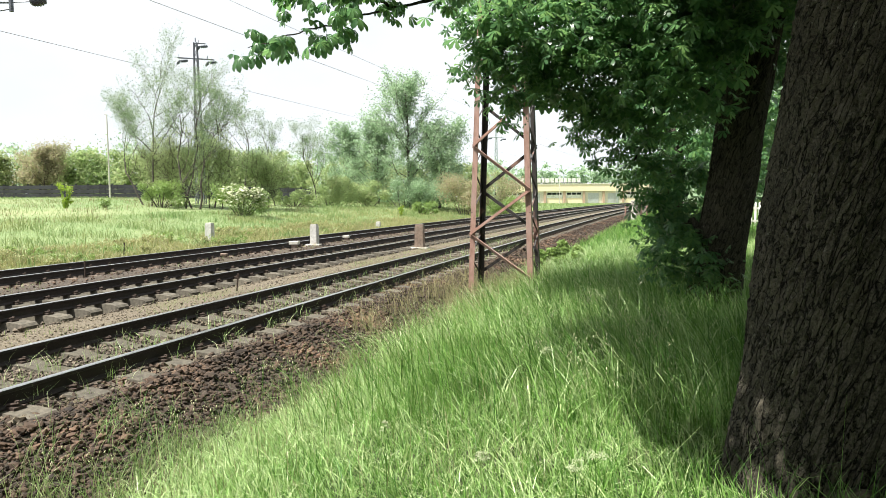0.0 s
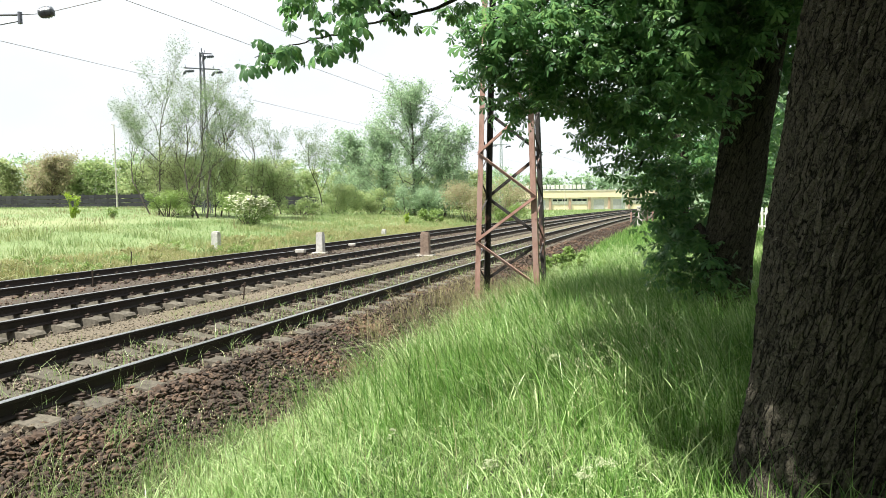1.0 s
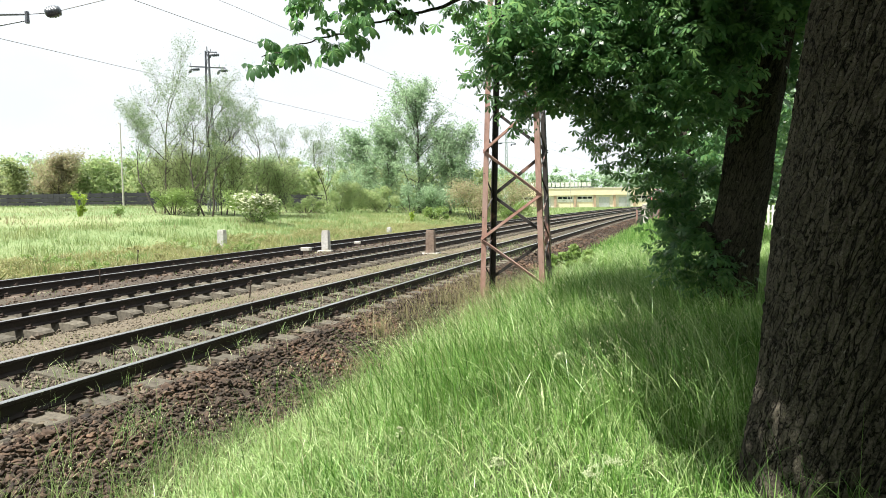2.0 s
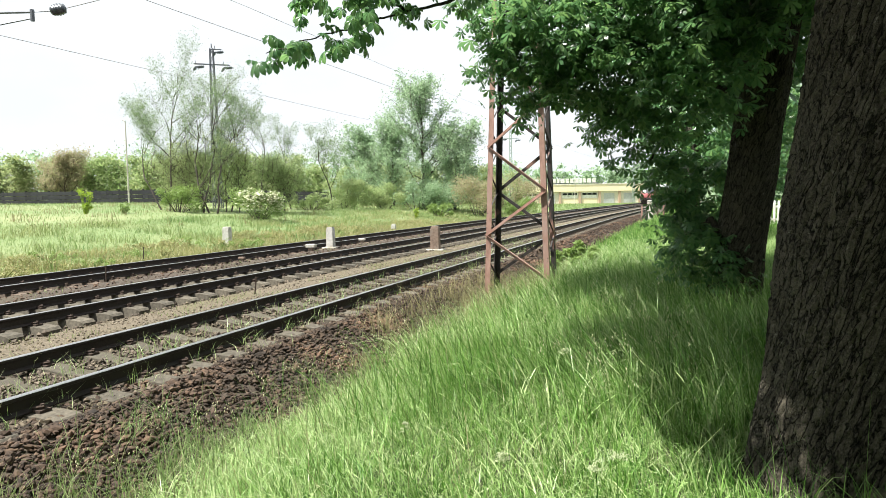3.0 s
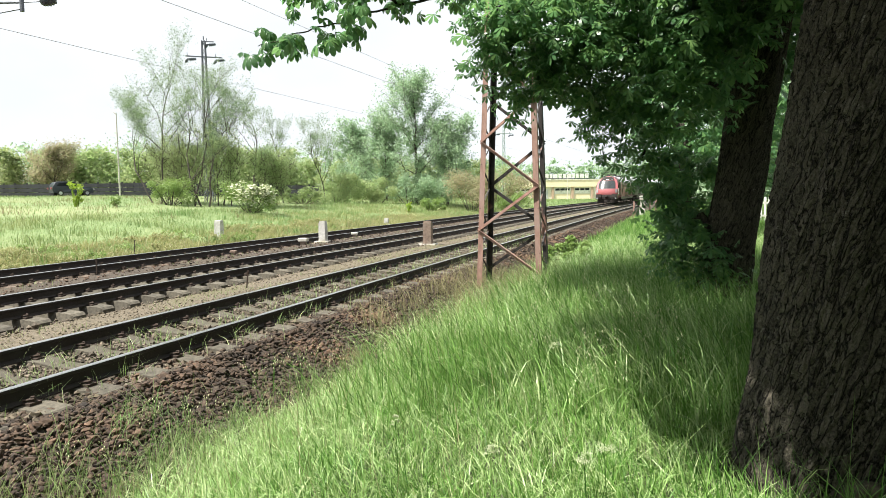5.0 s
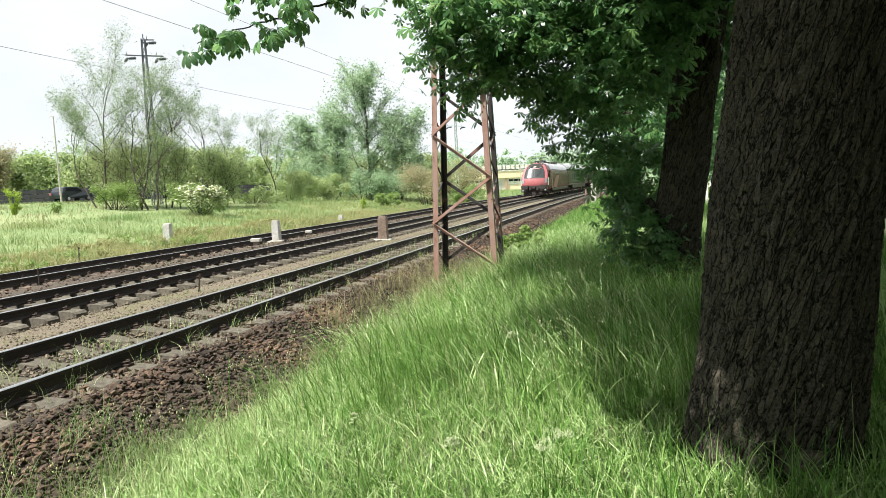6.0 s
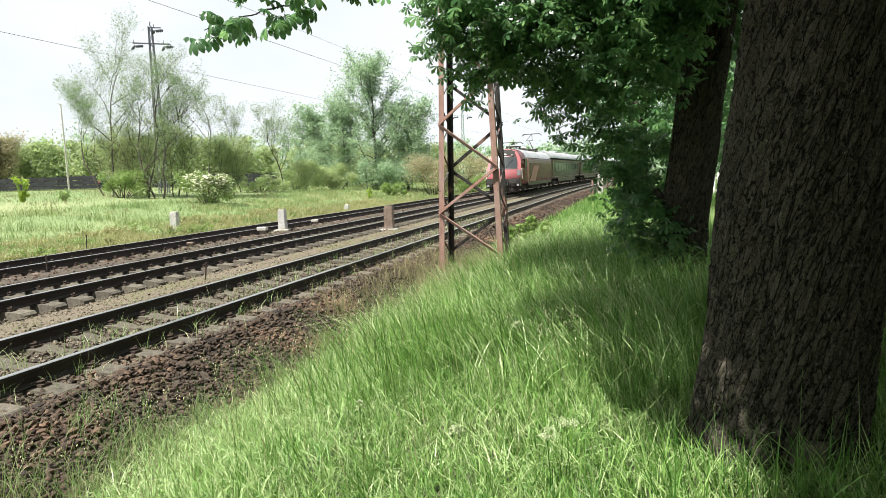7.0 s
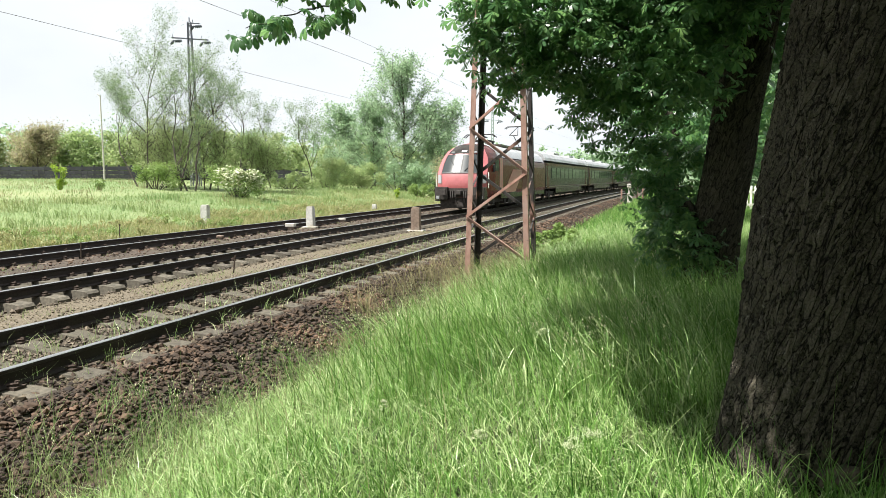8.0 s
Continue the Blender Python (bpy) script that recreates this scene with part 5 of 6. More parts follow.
# the chestnut beside the camera
tree_a = thing("chestnut_tree", "huge old horse chestnut with dark furrowed bark", "tree", group="row of chestnuts")
BASE_A = (0.705, 3.82, 0.2)
part("trunk", trunk_mesh("trunk", BASE_A, (0.115, 0.05), 0.42, 0.41, 4.6, 0.02, 260, 340, 3.1), M_bark, tree_a, "thick trunk with deeply furrowed bark")
branch_tips = [(-1.51, 6.05, 3.95), (-1.91, 5.44, 3.47), (-2.20, 4.88, 3.23), (-2.48, 4.56, 3.08), (-2.75, 4.34, 2.95), (-3.01, 4.13, 2.83)]
chains = [limb([(1.2, 4.0, 4.4), (-0.27, 6.09, 4.19)] + branch_tips[:3], 0.04, 0.009), limb(branch_tips[2:], 0.009, 0.003),
          limb([branch_tips[2], (-2.37, 4.73, 3.40), (-2.65, 4.52, 3.40), (-2.88, 4.32, 3.24)], 0.012, 0.004),
          limb([(1.2, 4.0, 4.4), (0.0, 2.6, 5.0), (-1.2, 1.6, 5.2), (-2.0, 0.9, 5.0)], 0.16, 0.03), limb([(1.2, 4.0, 4.5), (1.6, 2.4, 5.4), (1.5, 0.6, 5.8)], 0.16, 0.03),
          limb([(1.22, 4.05, 4.4), (1.6, 4.6, 7.0), (1.3, 4.8, 9.0)], 0.33, 0.12), limb([(1.25, 4.0, 4.5), (2.8, 4.4, 6.0), (4.0, 4.6, 6.4)], 0.2, 0.05),
          limb([(1.2, 4.1, 4.4), (0.6, 5.4, 4.9), (-0.4, 6.4, 4.7), (-1.0, 7.0, 4.2)], 0.12, 0.02)]
V, F = tubes(chains, 10)
part("bough", np_mesh("bough", V, F, M_bark, True), M_bark, tree_a, kind="stuff")


def shade_canopy(ground_spots, level, wide=1.0):
    """Unseen leafy blobs, added up the sun's ray from spots meant to lie in shade."""
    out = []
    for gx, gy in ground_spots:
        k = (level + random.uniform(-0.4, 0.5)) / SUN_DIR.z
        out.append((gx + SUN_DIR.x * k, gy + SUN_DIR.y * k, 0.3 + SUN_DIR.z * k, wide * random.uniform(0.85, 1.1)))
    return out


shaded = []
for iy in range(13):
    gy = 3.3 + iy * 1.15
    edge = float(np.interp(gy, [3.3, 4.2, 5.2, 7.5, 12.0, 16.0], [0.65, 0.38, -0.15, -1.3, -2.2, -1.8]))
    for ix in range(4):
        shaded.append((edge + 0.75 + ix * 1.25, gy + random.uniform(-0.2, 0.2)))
# leaf blobs above and behind the view, added to shade trunk and grass
near_crown(tree_a, shade_canopy([q for q in shaded if q[1] < 7.7], 4.7) + [(0.4, 1.3, 5.2, 1.3), (1.8, 0.8, 5.5, 1.5), (2.6, 4.0, 5.8, 1.6), (0.6, 5.2, 5.9, 1.4), (1.0, 4.5, 7.6, 2.0), (3.6, 5.2, 6.8, 1.8),
                    (1.6, -1.2, 5.4, 1.7), (0.0, -0.8, 5.3, 1.4), (1.0, -3.0, 5.0, 1.8), (3.2, -1.0, 4.8, 1.8), (3.4, 1.6, 4.6, 1.6), (3.6, -4.0, 4.6, 2.0), (-0.8, -3.0, 5.6, 1.6), (4.2, 3.8, 4.4, 1.5), (-0.5, 2.3, 4.6, 0.8, 1.4), (0.1, 3.0, 4.3, 0.8, 1.5), (-0.95, 1.2, 4.5, 0.4, 1.2)], 48, 0.25, LEAF_ROUGH, "broad dark green crown out of view, added for shade")
knob = bmesh.new()
bmesh.ops.create_icosphere(knob, subdivisions=4, radius=1.0)
for v in knob.verts:
    c = v.co.copy()
    v.co = c * (1 + 0.28 * noise.noise(c * 1.6) + 0.1 * noise.noise(c * 5))
    v.co = Vector((0.8 + v.co.x * 0.085 + 0.03 * c.z, 3.4 + v.co.y * 0.08, 0.27 + v.co.z * 0.08))
V = np.array([v.co[:] for v in knob.verts]); F = np.array([[v.index for v in f.verts] for f in knob.faces]); knob.free()
part("root", np_mesh("root", V, F, M_root, True), M_root, tree_a, "pale bare surface root")
# single leaves on the low branch that reaches out over the grass
leaf_me = np_mesh("leaf", LEAF_FINE[0], LEAF_FINE[1], M_chestnut, True)
spots = []
for (p, r) in (chains[0], chains[1], chains[2]):
    lo = len(p) // 2 if p is chains[0][0] else 0
    for q in p[lo::1 if p is chains[2][0] else 2] if p is not chains[1][0] else p[len(p) // 4:]:
        for _ in range(2):
            spots.append(q + rng.normal(size=3) * np.array([0.1, 0.1, 0.075]) + np.array([0, 0, -0.01]))
for q in spots[:280]:
    o = new("leaf", leaf_me)
    o.parent = tree_a
    s = random.uniform(0.085, 0.14)
    o.matrix_basis = pose(q[0], q[1], q[2], -random.uniform(5, 60), random.uniform(-25, 25), random.uniform(0, 360)) @ Matrix.Scale(s, 4)

# the second chestnut of the row
tree_b = thing("chestnut_tree", "dark horse chestnut with low drooping leafy branches", "tree", group="row of chestnuts")
BASE_B = (0.46, 9.2, 0.18)
part("trunk", trunk_mesh("trunk", BASE_B, (0.125, 0.03), 0.285, 0.325, 5.4, 0.06, 140, 150, 9.7), M_bark, tree_b, "dark shaded trunk")
B_BLOBS = [(-1.89, 7.59, 3.65) + (0.62,), (-2.20, 7.45, 3.29) + (0.33,), (-1.55, 7.89, 3.19) + (0.55,), (-1.84, 7.54, 2.86) + (0.3,), (-1.27, 7.82, 3.68) + (0.8,), (-1.08, 8.45, 2.84) + (0.5,), (-0.65, 8.23, 3.46) + (1.0,),
           (-0.62, 8.82, 2.71) + (0.55,), (-0.07, 7.99, 3.24) + (0.9,), (-0.5, 9.23, 2.22) + (0.38,), (-0.01, 9.49, 1.84) + (0.5,), (0.07, 9.58, 1.29) + (0.42,), (-0.32, 9.10, 1.01) + (0.2,), (-0.94, 8.87, 2.32) + (0.24,),
           (0.1, 9.0, 1.0) + (0.3,), (0.5, 8.75, 0.7) + (0.26,), (0.45, 8.04, 3.80) + (0.7,), (1.27, 9.73, 3.45) + (0.35,), (-0.22, 9.27, 1.30) + (0.25,), (-0.16, 9.43, 1.72) + (0.32,), (-0.06, 8.86, 0.85) + (0.28,), (0.32, 8.88, 0.75) + (0.25,),
           (-2.33, 7.23, 3.83) + (0.3,), (-1.72, 8.04, 4.45) + (0.6,), (-0.83, 8.49, 4.69) + (0.9,), (0.25, 7.79, 4.43) + (1.2,)]
near_crown(tree_b, B_BLOBS, 150, 0.13, LEAF_PLAIN, "dense dark green drooping crown")
# mostly unseen blobs, added to darken the grass and leaves beneath them
near_crown(tree_b, shade_canopy([(float(np.interp(q, [6.6, 7.5, 12.0, 16.0], [-0.6, -0.9, -1.9, -1.6])) + 0.4 + k, q) for q in (10.3, 11.2, 12.1, 13.0) for k in (0, 0.9, 1.8, 2.7)], 6.2, 0.9)
           + shade_canopy([(0.2, 7.75), (1.2, 7.7), (2.2, 7.8)], 5.3, 0.65) + [(0.6, 9.4, 6.2, 1.5), (1.5, 9.5, 6.5, 2.2), (0.5, 11.5, 6.2, 2.0), (2.8, 9.0, 6.0, 2.0), (1.3, 7.6, 6.4, 1.3), (0.5, 9.5, 8.6, 2.4), (1.0, 11.0, 4.4, 1.2), (2.3, 8.0, 4.6, 1.1), (0.6, 12.5, 4.0, 1.2), (0.6, 8.3, 5.4, 1.1, 1.4), (1.6, 8.4, 5.2, 1.2, 1.4), (-0.2, 7.2, 5.7, 0.9, 1.3), (0.9, 7.2, 4.9, 0.9, 1.3)], 55, 0.25, LEAF_ROUGH, "upper crown, mostly unseen, with leaf blobs added for shade", "upper_crown")
tips_b = [(-2.13, 7.47, 3.29), (-1.55, 7.90, 3.33), (-0.94, 8.49, 2.76), (-0.56, 9.22, 2.15), (-0.04, 9.43, 1.14), (-1.90, 7.60, 3.82), (0.17, 8.08, 3.17), (0.39, 9.25, 1.01)]
chains = []
for q in tips_b:
    s0 = (BASE_B[0], BASE_B[1] - 0.2, max(q[2] + 0.7, 3.0) if q[2] > 1.6 else 0.9)
    chains.append(limb([s0, ((s0[0] * 0.5 + q[0] * 0.5), (s0[1] + q[1]) / 2, max(s0[2], q[2]) + 0.25), q], 0.07, 0.01))
chains += [limb([(0.8, 9.3, 5.2), (0.4, 9.6, 7.5), (0.6, 9.8, 9.5)], 0.32, 0.08), limb([(0.8, 9.3, 5.0), (2.4, 9.0, 6.6)], 0.2, 0.06), limb([(0.8, 9.3, 5.0), (-0.9, 9.4, 6.2)], 0.18, 0.05)]
V, F = tubes(chains, 8)
part("bough", np_mesh("bough", V, F, M_bark, True), M_bark, tree_b, kind="stuff")

# further chestnuts down the row
for (x, y), sc in (((-0.1, 21.5), 1.0), ((2.2, 33.5), 1.1)):
    t = thing("chestnut_tree", "sunlit horse chestnut further along the row", "tree", group="row of chestnuts")
    part("trunk", trunk_mesh("trunk", (x, y, gz(x, y)), (0.0, 0.0), 0.34, 0.26, 4.5, 0.1, 40, 24, x), M_bark, t)
    near_crown(t, [(x - 0.6, y - 1.2, 3.2, 1.2), (x + 0.9, y - 1.0, 3.0, 1.2), (x - 0.8, y + 0.6, 4.4, 1.4), (x + 1.2, y, 4.6, 1.6), (x, y, 6.4, 2.2), (x + 2.6, y + 1, 3.8, 1.5), (x - 0.4, y - 0.8, 2.0, 0.8), (x + 1.4, y - 0.8, 2.2, 0.9)], 20, 0.26, LEAF_PLAIN, "bright green crown")


# ---------------------------------------------------------------- trees and scrub over the meadow
def grow(at, height, r, spread_, bare, levels, n_side, seed, lean=(0, 0)):
    """Tapered stem with crooked limbs; returns the chains and the twig ends."""
    g = np.random.default_rng(seed)
    chains, ends = [], []

    def shoot(p, d, length, rad, lev):
        k = 7 if lev < 2 else 4
        pts, dv = [p], d
        for i in range(k):
            dv = dv + g.normal(size=3) * 0.16 + np.array([0, 0, 0.04])
            dv = dv / np.linalg.norm(dv)
            pts.append(pts[-1] + dv * length / k)
        chains.append((np.array(pts), np.linspace(rad, rad * (0.25 if lev else 0.3), k + 1)))
        if lev >= levels:
            ends.extend(pts[1:]); return
        if lev >= levels - 1:
            ends.extend(pts[3:])
        for _ in range(n_side if lev else int(n_side * 1.6)):
            s = g.uniform(bare if lev == 0 else 0.25, 1.0)
            i = min(int(s * k), k - 1)
            q = pts[i] + (pts[i + 1] - pts[i]) * (s * k - i)
            az = g.uniform(0, math.tau)
            out = np.array([math.cos(az), math.sin(az), g.uniform(0.25, 1.1)]) * np.array([spread_, spread_, 1])
            nd = out / np.linalg.norm(out) * 0.75 + dv * 0.4
            shoot(q, nd / np.linalg.norm(nd), length * g.uniform(0.36, 0.58) * (1.15 - 0.45 * s if lev == 0 else 0.9), rad * 0.42 * (1.1 - 0.5 * s), lev + 1)

    shoot(np.array(at, float), np.array([lean[0], lean[1], 1.0]) / np.linalg.norm([lean[0], lean[1], 1.0]), height, r, 0)
    return chains, np.array(ends)


DIAMOND = (np.array([[0, -0.5, 0], [0.28, 0, 0.06], [0, 0.5, 0], [-0.28, 0, 0.06]]), np.array([[0, 1, 2], [0, 2, 3]]))


def far_tree(name, label, at, height, r, spread_, bare, mat, per_end, size, seed, scatter=0.3, levels=3, n_side=6, lean=(0, 0), category="tree", stems=1):
    t = thing(name, label, category)
    allc, alle = [], []
    for s in range(stems):
        p = (at[0] + (s * 0.5 if stems > 1 else 0), at[1] + 0.2 * s, at[2] - 0.2)
        c, e = grow(p, height * (1 - 0.12 * s), r, spread_, bare, levels, n_side, seed + s, (lean[0] + 0.16 * (s - (stems - 1) / 2), lean[1]))
        allc += c; alle.append(e)
    V, F = tubes(allc, 4)
    part("trunk", np_mesh("trunk", V, F, M_bark_far, True), M_bark_far, t)
    e = np.concatenate(alle)
    g = rng
    pts = np.repeat(e, per_end, 0) + g.normal(size=(len(e) * per_end, 3)) * scatter
    V, F = spread(DIAMOND[0], DIAMOND[1], turns(len(pts)), size * g.uniform(0.6, 1.4, len(pts)), pts)
    part("crown", np_mesh("crown", V, F, mat), mat, t, kind="stuff")
    return t


def leafy_tree(name, label, at, height, r, width, mat, per, size, seed, limbs=34, low=0.05, rise=(0.5, 1.3), scatter=0.2, stems=1):
    """A full-leaved tree: ascending limbs from near the ground to the ragged top, each with short leafy twigs."""
    g = np.random.default_rng(seed)
    t = thing(name, label, "tree")
    chains, ends = [], []
    for q in range(stems):
        foot = np.array(at, float) + np.array([0.9 * q, 0.5 * q, -0.2])
        h = height * (1 - 0.16 * q)
        zs = np.linspace(0, 1, 12)
        stem = foot + np.stack([np.cumsum(g.normal(0, 0.012 * h, 12)) * zs, np.cumsum(g.normal(0, 0.012 * h, 12)) * zs, zs * h], -1)
        chains.append((stem, r * (1 - 0.85 * zs)))
        for i in range(limbs):
            s = low + (0.98 - low) * ((i + g.random()) / limbs) ** 0.9
            p = np.array([np.interp(s, zs, stem[:, k]) for k in range(3)])
            ln = width * (0.42 + 0.75 * math.sin(math.pi * min(s ** 0.75, 0.97))) * g.uniform(0.55, 1.15) * 0.5
            az, up = g.uniform(0, math.tau), g.uniform(*rise) * (0.7 + 0.8 * s)
            d = np.array([math.cos(az), math.sin(az), up]); d /= np.linalg.norm(d)
            pts = [p]
            for _ in range(6):
                d = d + g.normal(size=3) * 0.14 + np.array([0, 0, 0.09]); d /= np.linalg.norm(d)
                pts.append(pts[-1] + d * ln / 6)
            pts = np.array(pts)
            chains.append((pts, np.linspace(r * 0.3 * (1.1 - s), 0.012, 7)))
            ends += [pts[-1], pts[-2], pts[-3]]
            for k in range(8):
                u = g.uniform(0.15, 1.0) * 5.99
                b = pts[int(u)] + (pts[int(u) + 1] - pts[int(u)]) * (u % 1)
                e = d * 0.5 + g.normal(size=3) * 0.6 + np.array([0, 0, 0.15]); e /= np.linalg.norm(e)
                tw = ln * g.uniform(0.14, 0.32)
                chains.append((np.array([b, b + e * tw * 0.5, b + e * tw]), [0.02, 0.014, 0.008]))
                ends += [b + e * tw * f for f in (0.35, 0.6, 0.85, 1.0)]
    V, F = tubes(chains, 4)
    part("trunk", np_mesh("trunk", V, F, M_bark_far, True), M_bark_far, t)
    e = np.array(ends)
    pts = np.repeat(e, per, 0) + g.normal(size=(len(e) * per, 3)) * scatter * np.repeat(g.uniform(0.5, 1.5, (len(e), 1)), per, 0)
    pts = pts[pts[:, 2] > at[2] + 0.2]
    V, F = spread(DIAMOND[0], DIAMOND[1], turns(len(pts)), size * g.uniform(0.6, 1.4, len(pts)), pts)
    part("crown", np_mesh("crown", V, F, mat), mat, t, kind="stuff")
    return t


def shrub(name, label, at, w, d, h, mat, n, size, seed, category="shrub", flowers=0):
    """A bush of leaf clumps on thin stems with an uneven outline."""
    g = np.random.default_rng(seed)
    s = thing(name, label, category)
    lumps = [(g.uniform(-0.45, 0.45) * w, g.uniform(-0.45, 0.45) * d, g.uniform(0.18, 0.75) * h) for _ in range(16)]
    chains = [limb([(at[0] + x * 0.2, at[1] + y * 0.2, at[2] - 0.1), (at[0] + x * 0.7, at[1] + y * 0.7, at[2] + z * 0.7), (at[0] + x, at[1] + y, at[2] + z)], 0.03, 0.008, 4) for x, y, z in lumps]
    V, F = tubes(chains, 5)
    stem_mat = mat if category in ("weeds", "sapling") else M_bark_far
    part("stem", np_mesh("stem", V, F, stem_mat, True), stem_mat, s, kind="stuff")
    pts = []
    for x, y, z in lumps:
        rr = min(w, h) * g.uniform(0.16, 0.3)
        dd = g.normal(size=(n // 16, 3)); dd /= np.linalg.norm(dd, axis=1)[:, None]
        pts.append(np.array([at[0] + x, at[1] + y, at[2] + z]) + dd * rr * g.random((n // 16, 1)) ** 0.4)
    pts = np.concatenate(pts)
    pts = pts[pts[:, 2] > at[2] - 0.05]
    V, F = spread(DIAMOND[0], DIAMOND[1], turns(len(pts)), size * g.uniform(0.6, 1.4, len(pts)), pts)
    part("foliage", np_mesh("foliage", V, F, mat), mat, s, kind="stuff")
    if flowers:
        q = pts[g.permutation(len(pts))[: flowers * 6]]
        q = q[np.argsort(q[:, 1] - 0.5 * q[:, 0] - 0.6 * q[:, 2])][:flowers * 2: 2]
        disk = np.array([[math.cos(a) * 0.5, math.sin(a) * 0.5, 0.0] for a in np.arange(7) * math.tau / 7] + [[0, 0, 0.12]])
        df = np.array([[i, (i + 1) % 7, 7] for i in range(7)])
        V, F = spread(disk, df, turns(len(q), 0.8), size * 1.3 * g.uniform(0.7, 1.3, len(q)), q + np.array([0.05, -0.12, 0.03]))
        part("blossom", np_mesh("blossom", V, F, M_umbel), M_umbel, s, "flat creamy white blossom heads", kind="stuff")
    return s


far_tree("acacia_tree", "thin airy young acacia with sparse spring leaves", on_field(*(-39.68, 41.17)), 11.3, 0.102, 0.8, 0.25, M_acacia, 6, 0.095, 11, 0.2, n_side=7, lean=(-0.03, 0))
far_tree("acacia_tree", "leaning sparse acacia with bare lower limbs", on_field(*(-41.78, 42.55)), 8.2, 0.078, 1.0, 0.15, M_acacia, 6, 0.095, 15, 0.2, lean=(-0.32, 0))
far_tree("acacia_tree", "many-stemmed acacia with sparse leaves by the mast", on_field(*(-35.69, 40.47)), 9.2, 0.1, 0.9, 0.25, M_acacia, 5, 0.095, 21, 0.22, stems=3, n_side=5)
far_tree("acacia_tree", "thin airy acacia with sparse leaves", on_field(*(-35.65, 43.68)), 8.8, 0.085, 1.0, 0.2, M_acacia, 6, 0.095, 24, 0.2, n_side=5)
far_tree("acacia_tree", "nearly bare spreading dark acacia", on_field(*(-37.70, 50.41)), 8.0, 0.096, 1.1, 0.15, M_acacia, 4, 0.09, 31, 0.18, lean=(0.15, 0))
far_tree("acacia_tree", "nearly bare upright dark acacia", on_field(*(-36.15, 53.09)), 7.2, 0.072, 0.8, 0.2, M_acacia, 4, 0.09, 36, 0.18)
far_tree("acacia_tree", "slim young tree with sparse leaves", on_field(*(-34.36, 58.00)), 7.6, 0.072, 0.8, 0.25, M_acacia, 6, 0.1, 41, 0.22)
leafy_tree("poplar_tree", "tall leafy poplar with a ragged silvery green crown", on_field(*(-28.6, 68.13)), 13.4, 0.22, 11.5, M_poplar, 15, 0.21, 51, limbs=44, low=0.08, scatter=0.3)
leafy_tree("poplar_tree", "broad leafy poplar with branches to the ground", on_field(*(-25.4, 69.6)), 8.4, 0.18, 9.5, M_poplar, 13, 0.24, 57, limbs=32, low=0.03, scatter=0.34)
leafy_tree("poplar_tree", "rounded leafy tree beside the poplars", on_field(*(-34.4, 72.36)), 8.8, 0.18, 9.5, M_poplar, 13, 0.24, 61, limbs=32, low=0.03, scatter=0.34)
leafy_tree("poplar_tree", "dark leafy tree behind the meadow", on_field(*(-41.5, 78.29)), 8.4, 0.18, 10.0, M_poplar, 13, 0.26, 67, limbs=30, low=0.03, scatter=0.34)
for x, y, h, w, k in ((-38.6, 42.2, 5.0, 6.0, 81), (-35.2, 42.6, 5.6, 6.0, 83), (-42.0, 44.4, 4.4, 6.0, 85), (-33.6, 46.5, 4.2, 5.0, 87)):
    leafy_tree("acacia_tree", "low bushy young acacia under the taller ones", on_field(x, y), h, 0.06, w, M_hedge, 6, 0.12, k, limbs=24, low=0.1, scatter=0.24, stems=2)
leafy_tree("plum_tree", "brownish-leaved broad tree behind the board fence", on_field(-78.5, 63.0), 5.4, 0.16, 8.5, M_redbush, 12, 0.24, 71, limbs=30, low=0.1, scatter=0.35)
leafy_tree("plum_tree", "green broad tree at the end of the woods", on_field(-94.0, 57.5), 8.4, 0.2, 10.0, M_elder, 12, 0.28, 73, limbs=30, low=0.06, scatter=0.4)
shrub("elder_bush", "elder bush covered with creamy white blossom", on_field(*(-28.42, 37.75)), 4.2, 2.6, 2.6, M_elder, 8000, 0.12, 3, flowers=800)
shrub("scrub_bush", "dense green scrub under the acacias", on_field(*(-37.46, 39.84)), 4.0, 2.5, 2.2, M_elder, 4000, 0.14, 4)
shrub("scrub_bush", "dense brownish scrub under the acacias", on_field(*(-34.47, 53.70)), 5.5, 3, 2.0, M_hedge, 4000, 0.15, 5)
shrub("scrub_bush", "reddish-leaved bush beside the poplars", on_field(*(-20.31, 63.04)), 4.6, 3.5, 5.0, M_redbush, 9000, 0.16, 6)
shrub("scrub_bush", "dark green bush under the poplars", on_field(*(-24.99, 65.63)), 4.2, 3.5, 4.0, M_poplar, 7000, 0.17, 7)
shrub("scrub_bush", "leafy green bush at the foot of the poplar", on_field(*(-28.90, 66.35)), 4.5, 3.0, 3.6, M_poplar, 6000, 0.17, 27)
shrub("scrub_bush", "fresh green bush under the poplars", on_field(*(-31.15, 63.42)), 5.0, 3.5, 3.2, M_hedge, 6000, 0.17, 8)
shrub("scrub_bush", "pale green bush in the meadow", on_field(*(-34.45, 60.10)), 5.5, 3.0, 3.4, M_hedge, 6000, 0.17, 9)
shrub("scrub_bush", "yellowish green bush near the lattice mast", on_field(*(-18.01, 70.26)), 3.6, 2.6, 2.3, M_elder, 3500, 0.15, 10)
shrub("scrub_bush", "reddish-leaved bush behind the lattice mast", on_field(*(-22.36, 83.62)), 8.0, 4, 5.0, M_redbush, 7000, 0.19, 12)
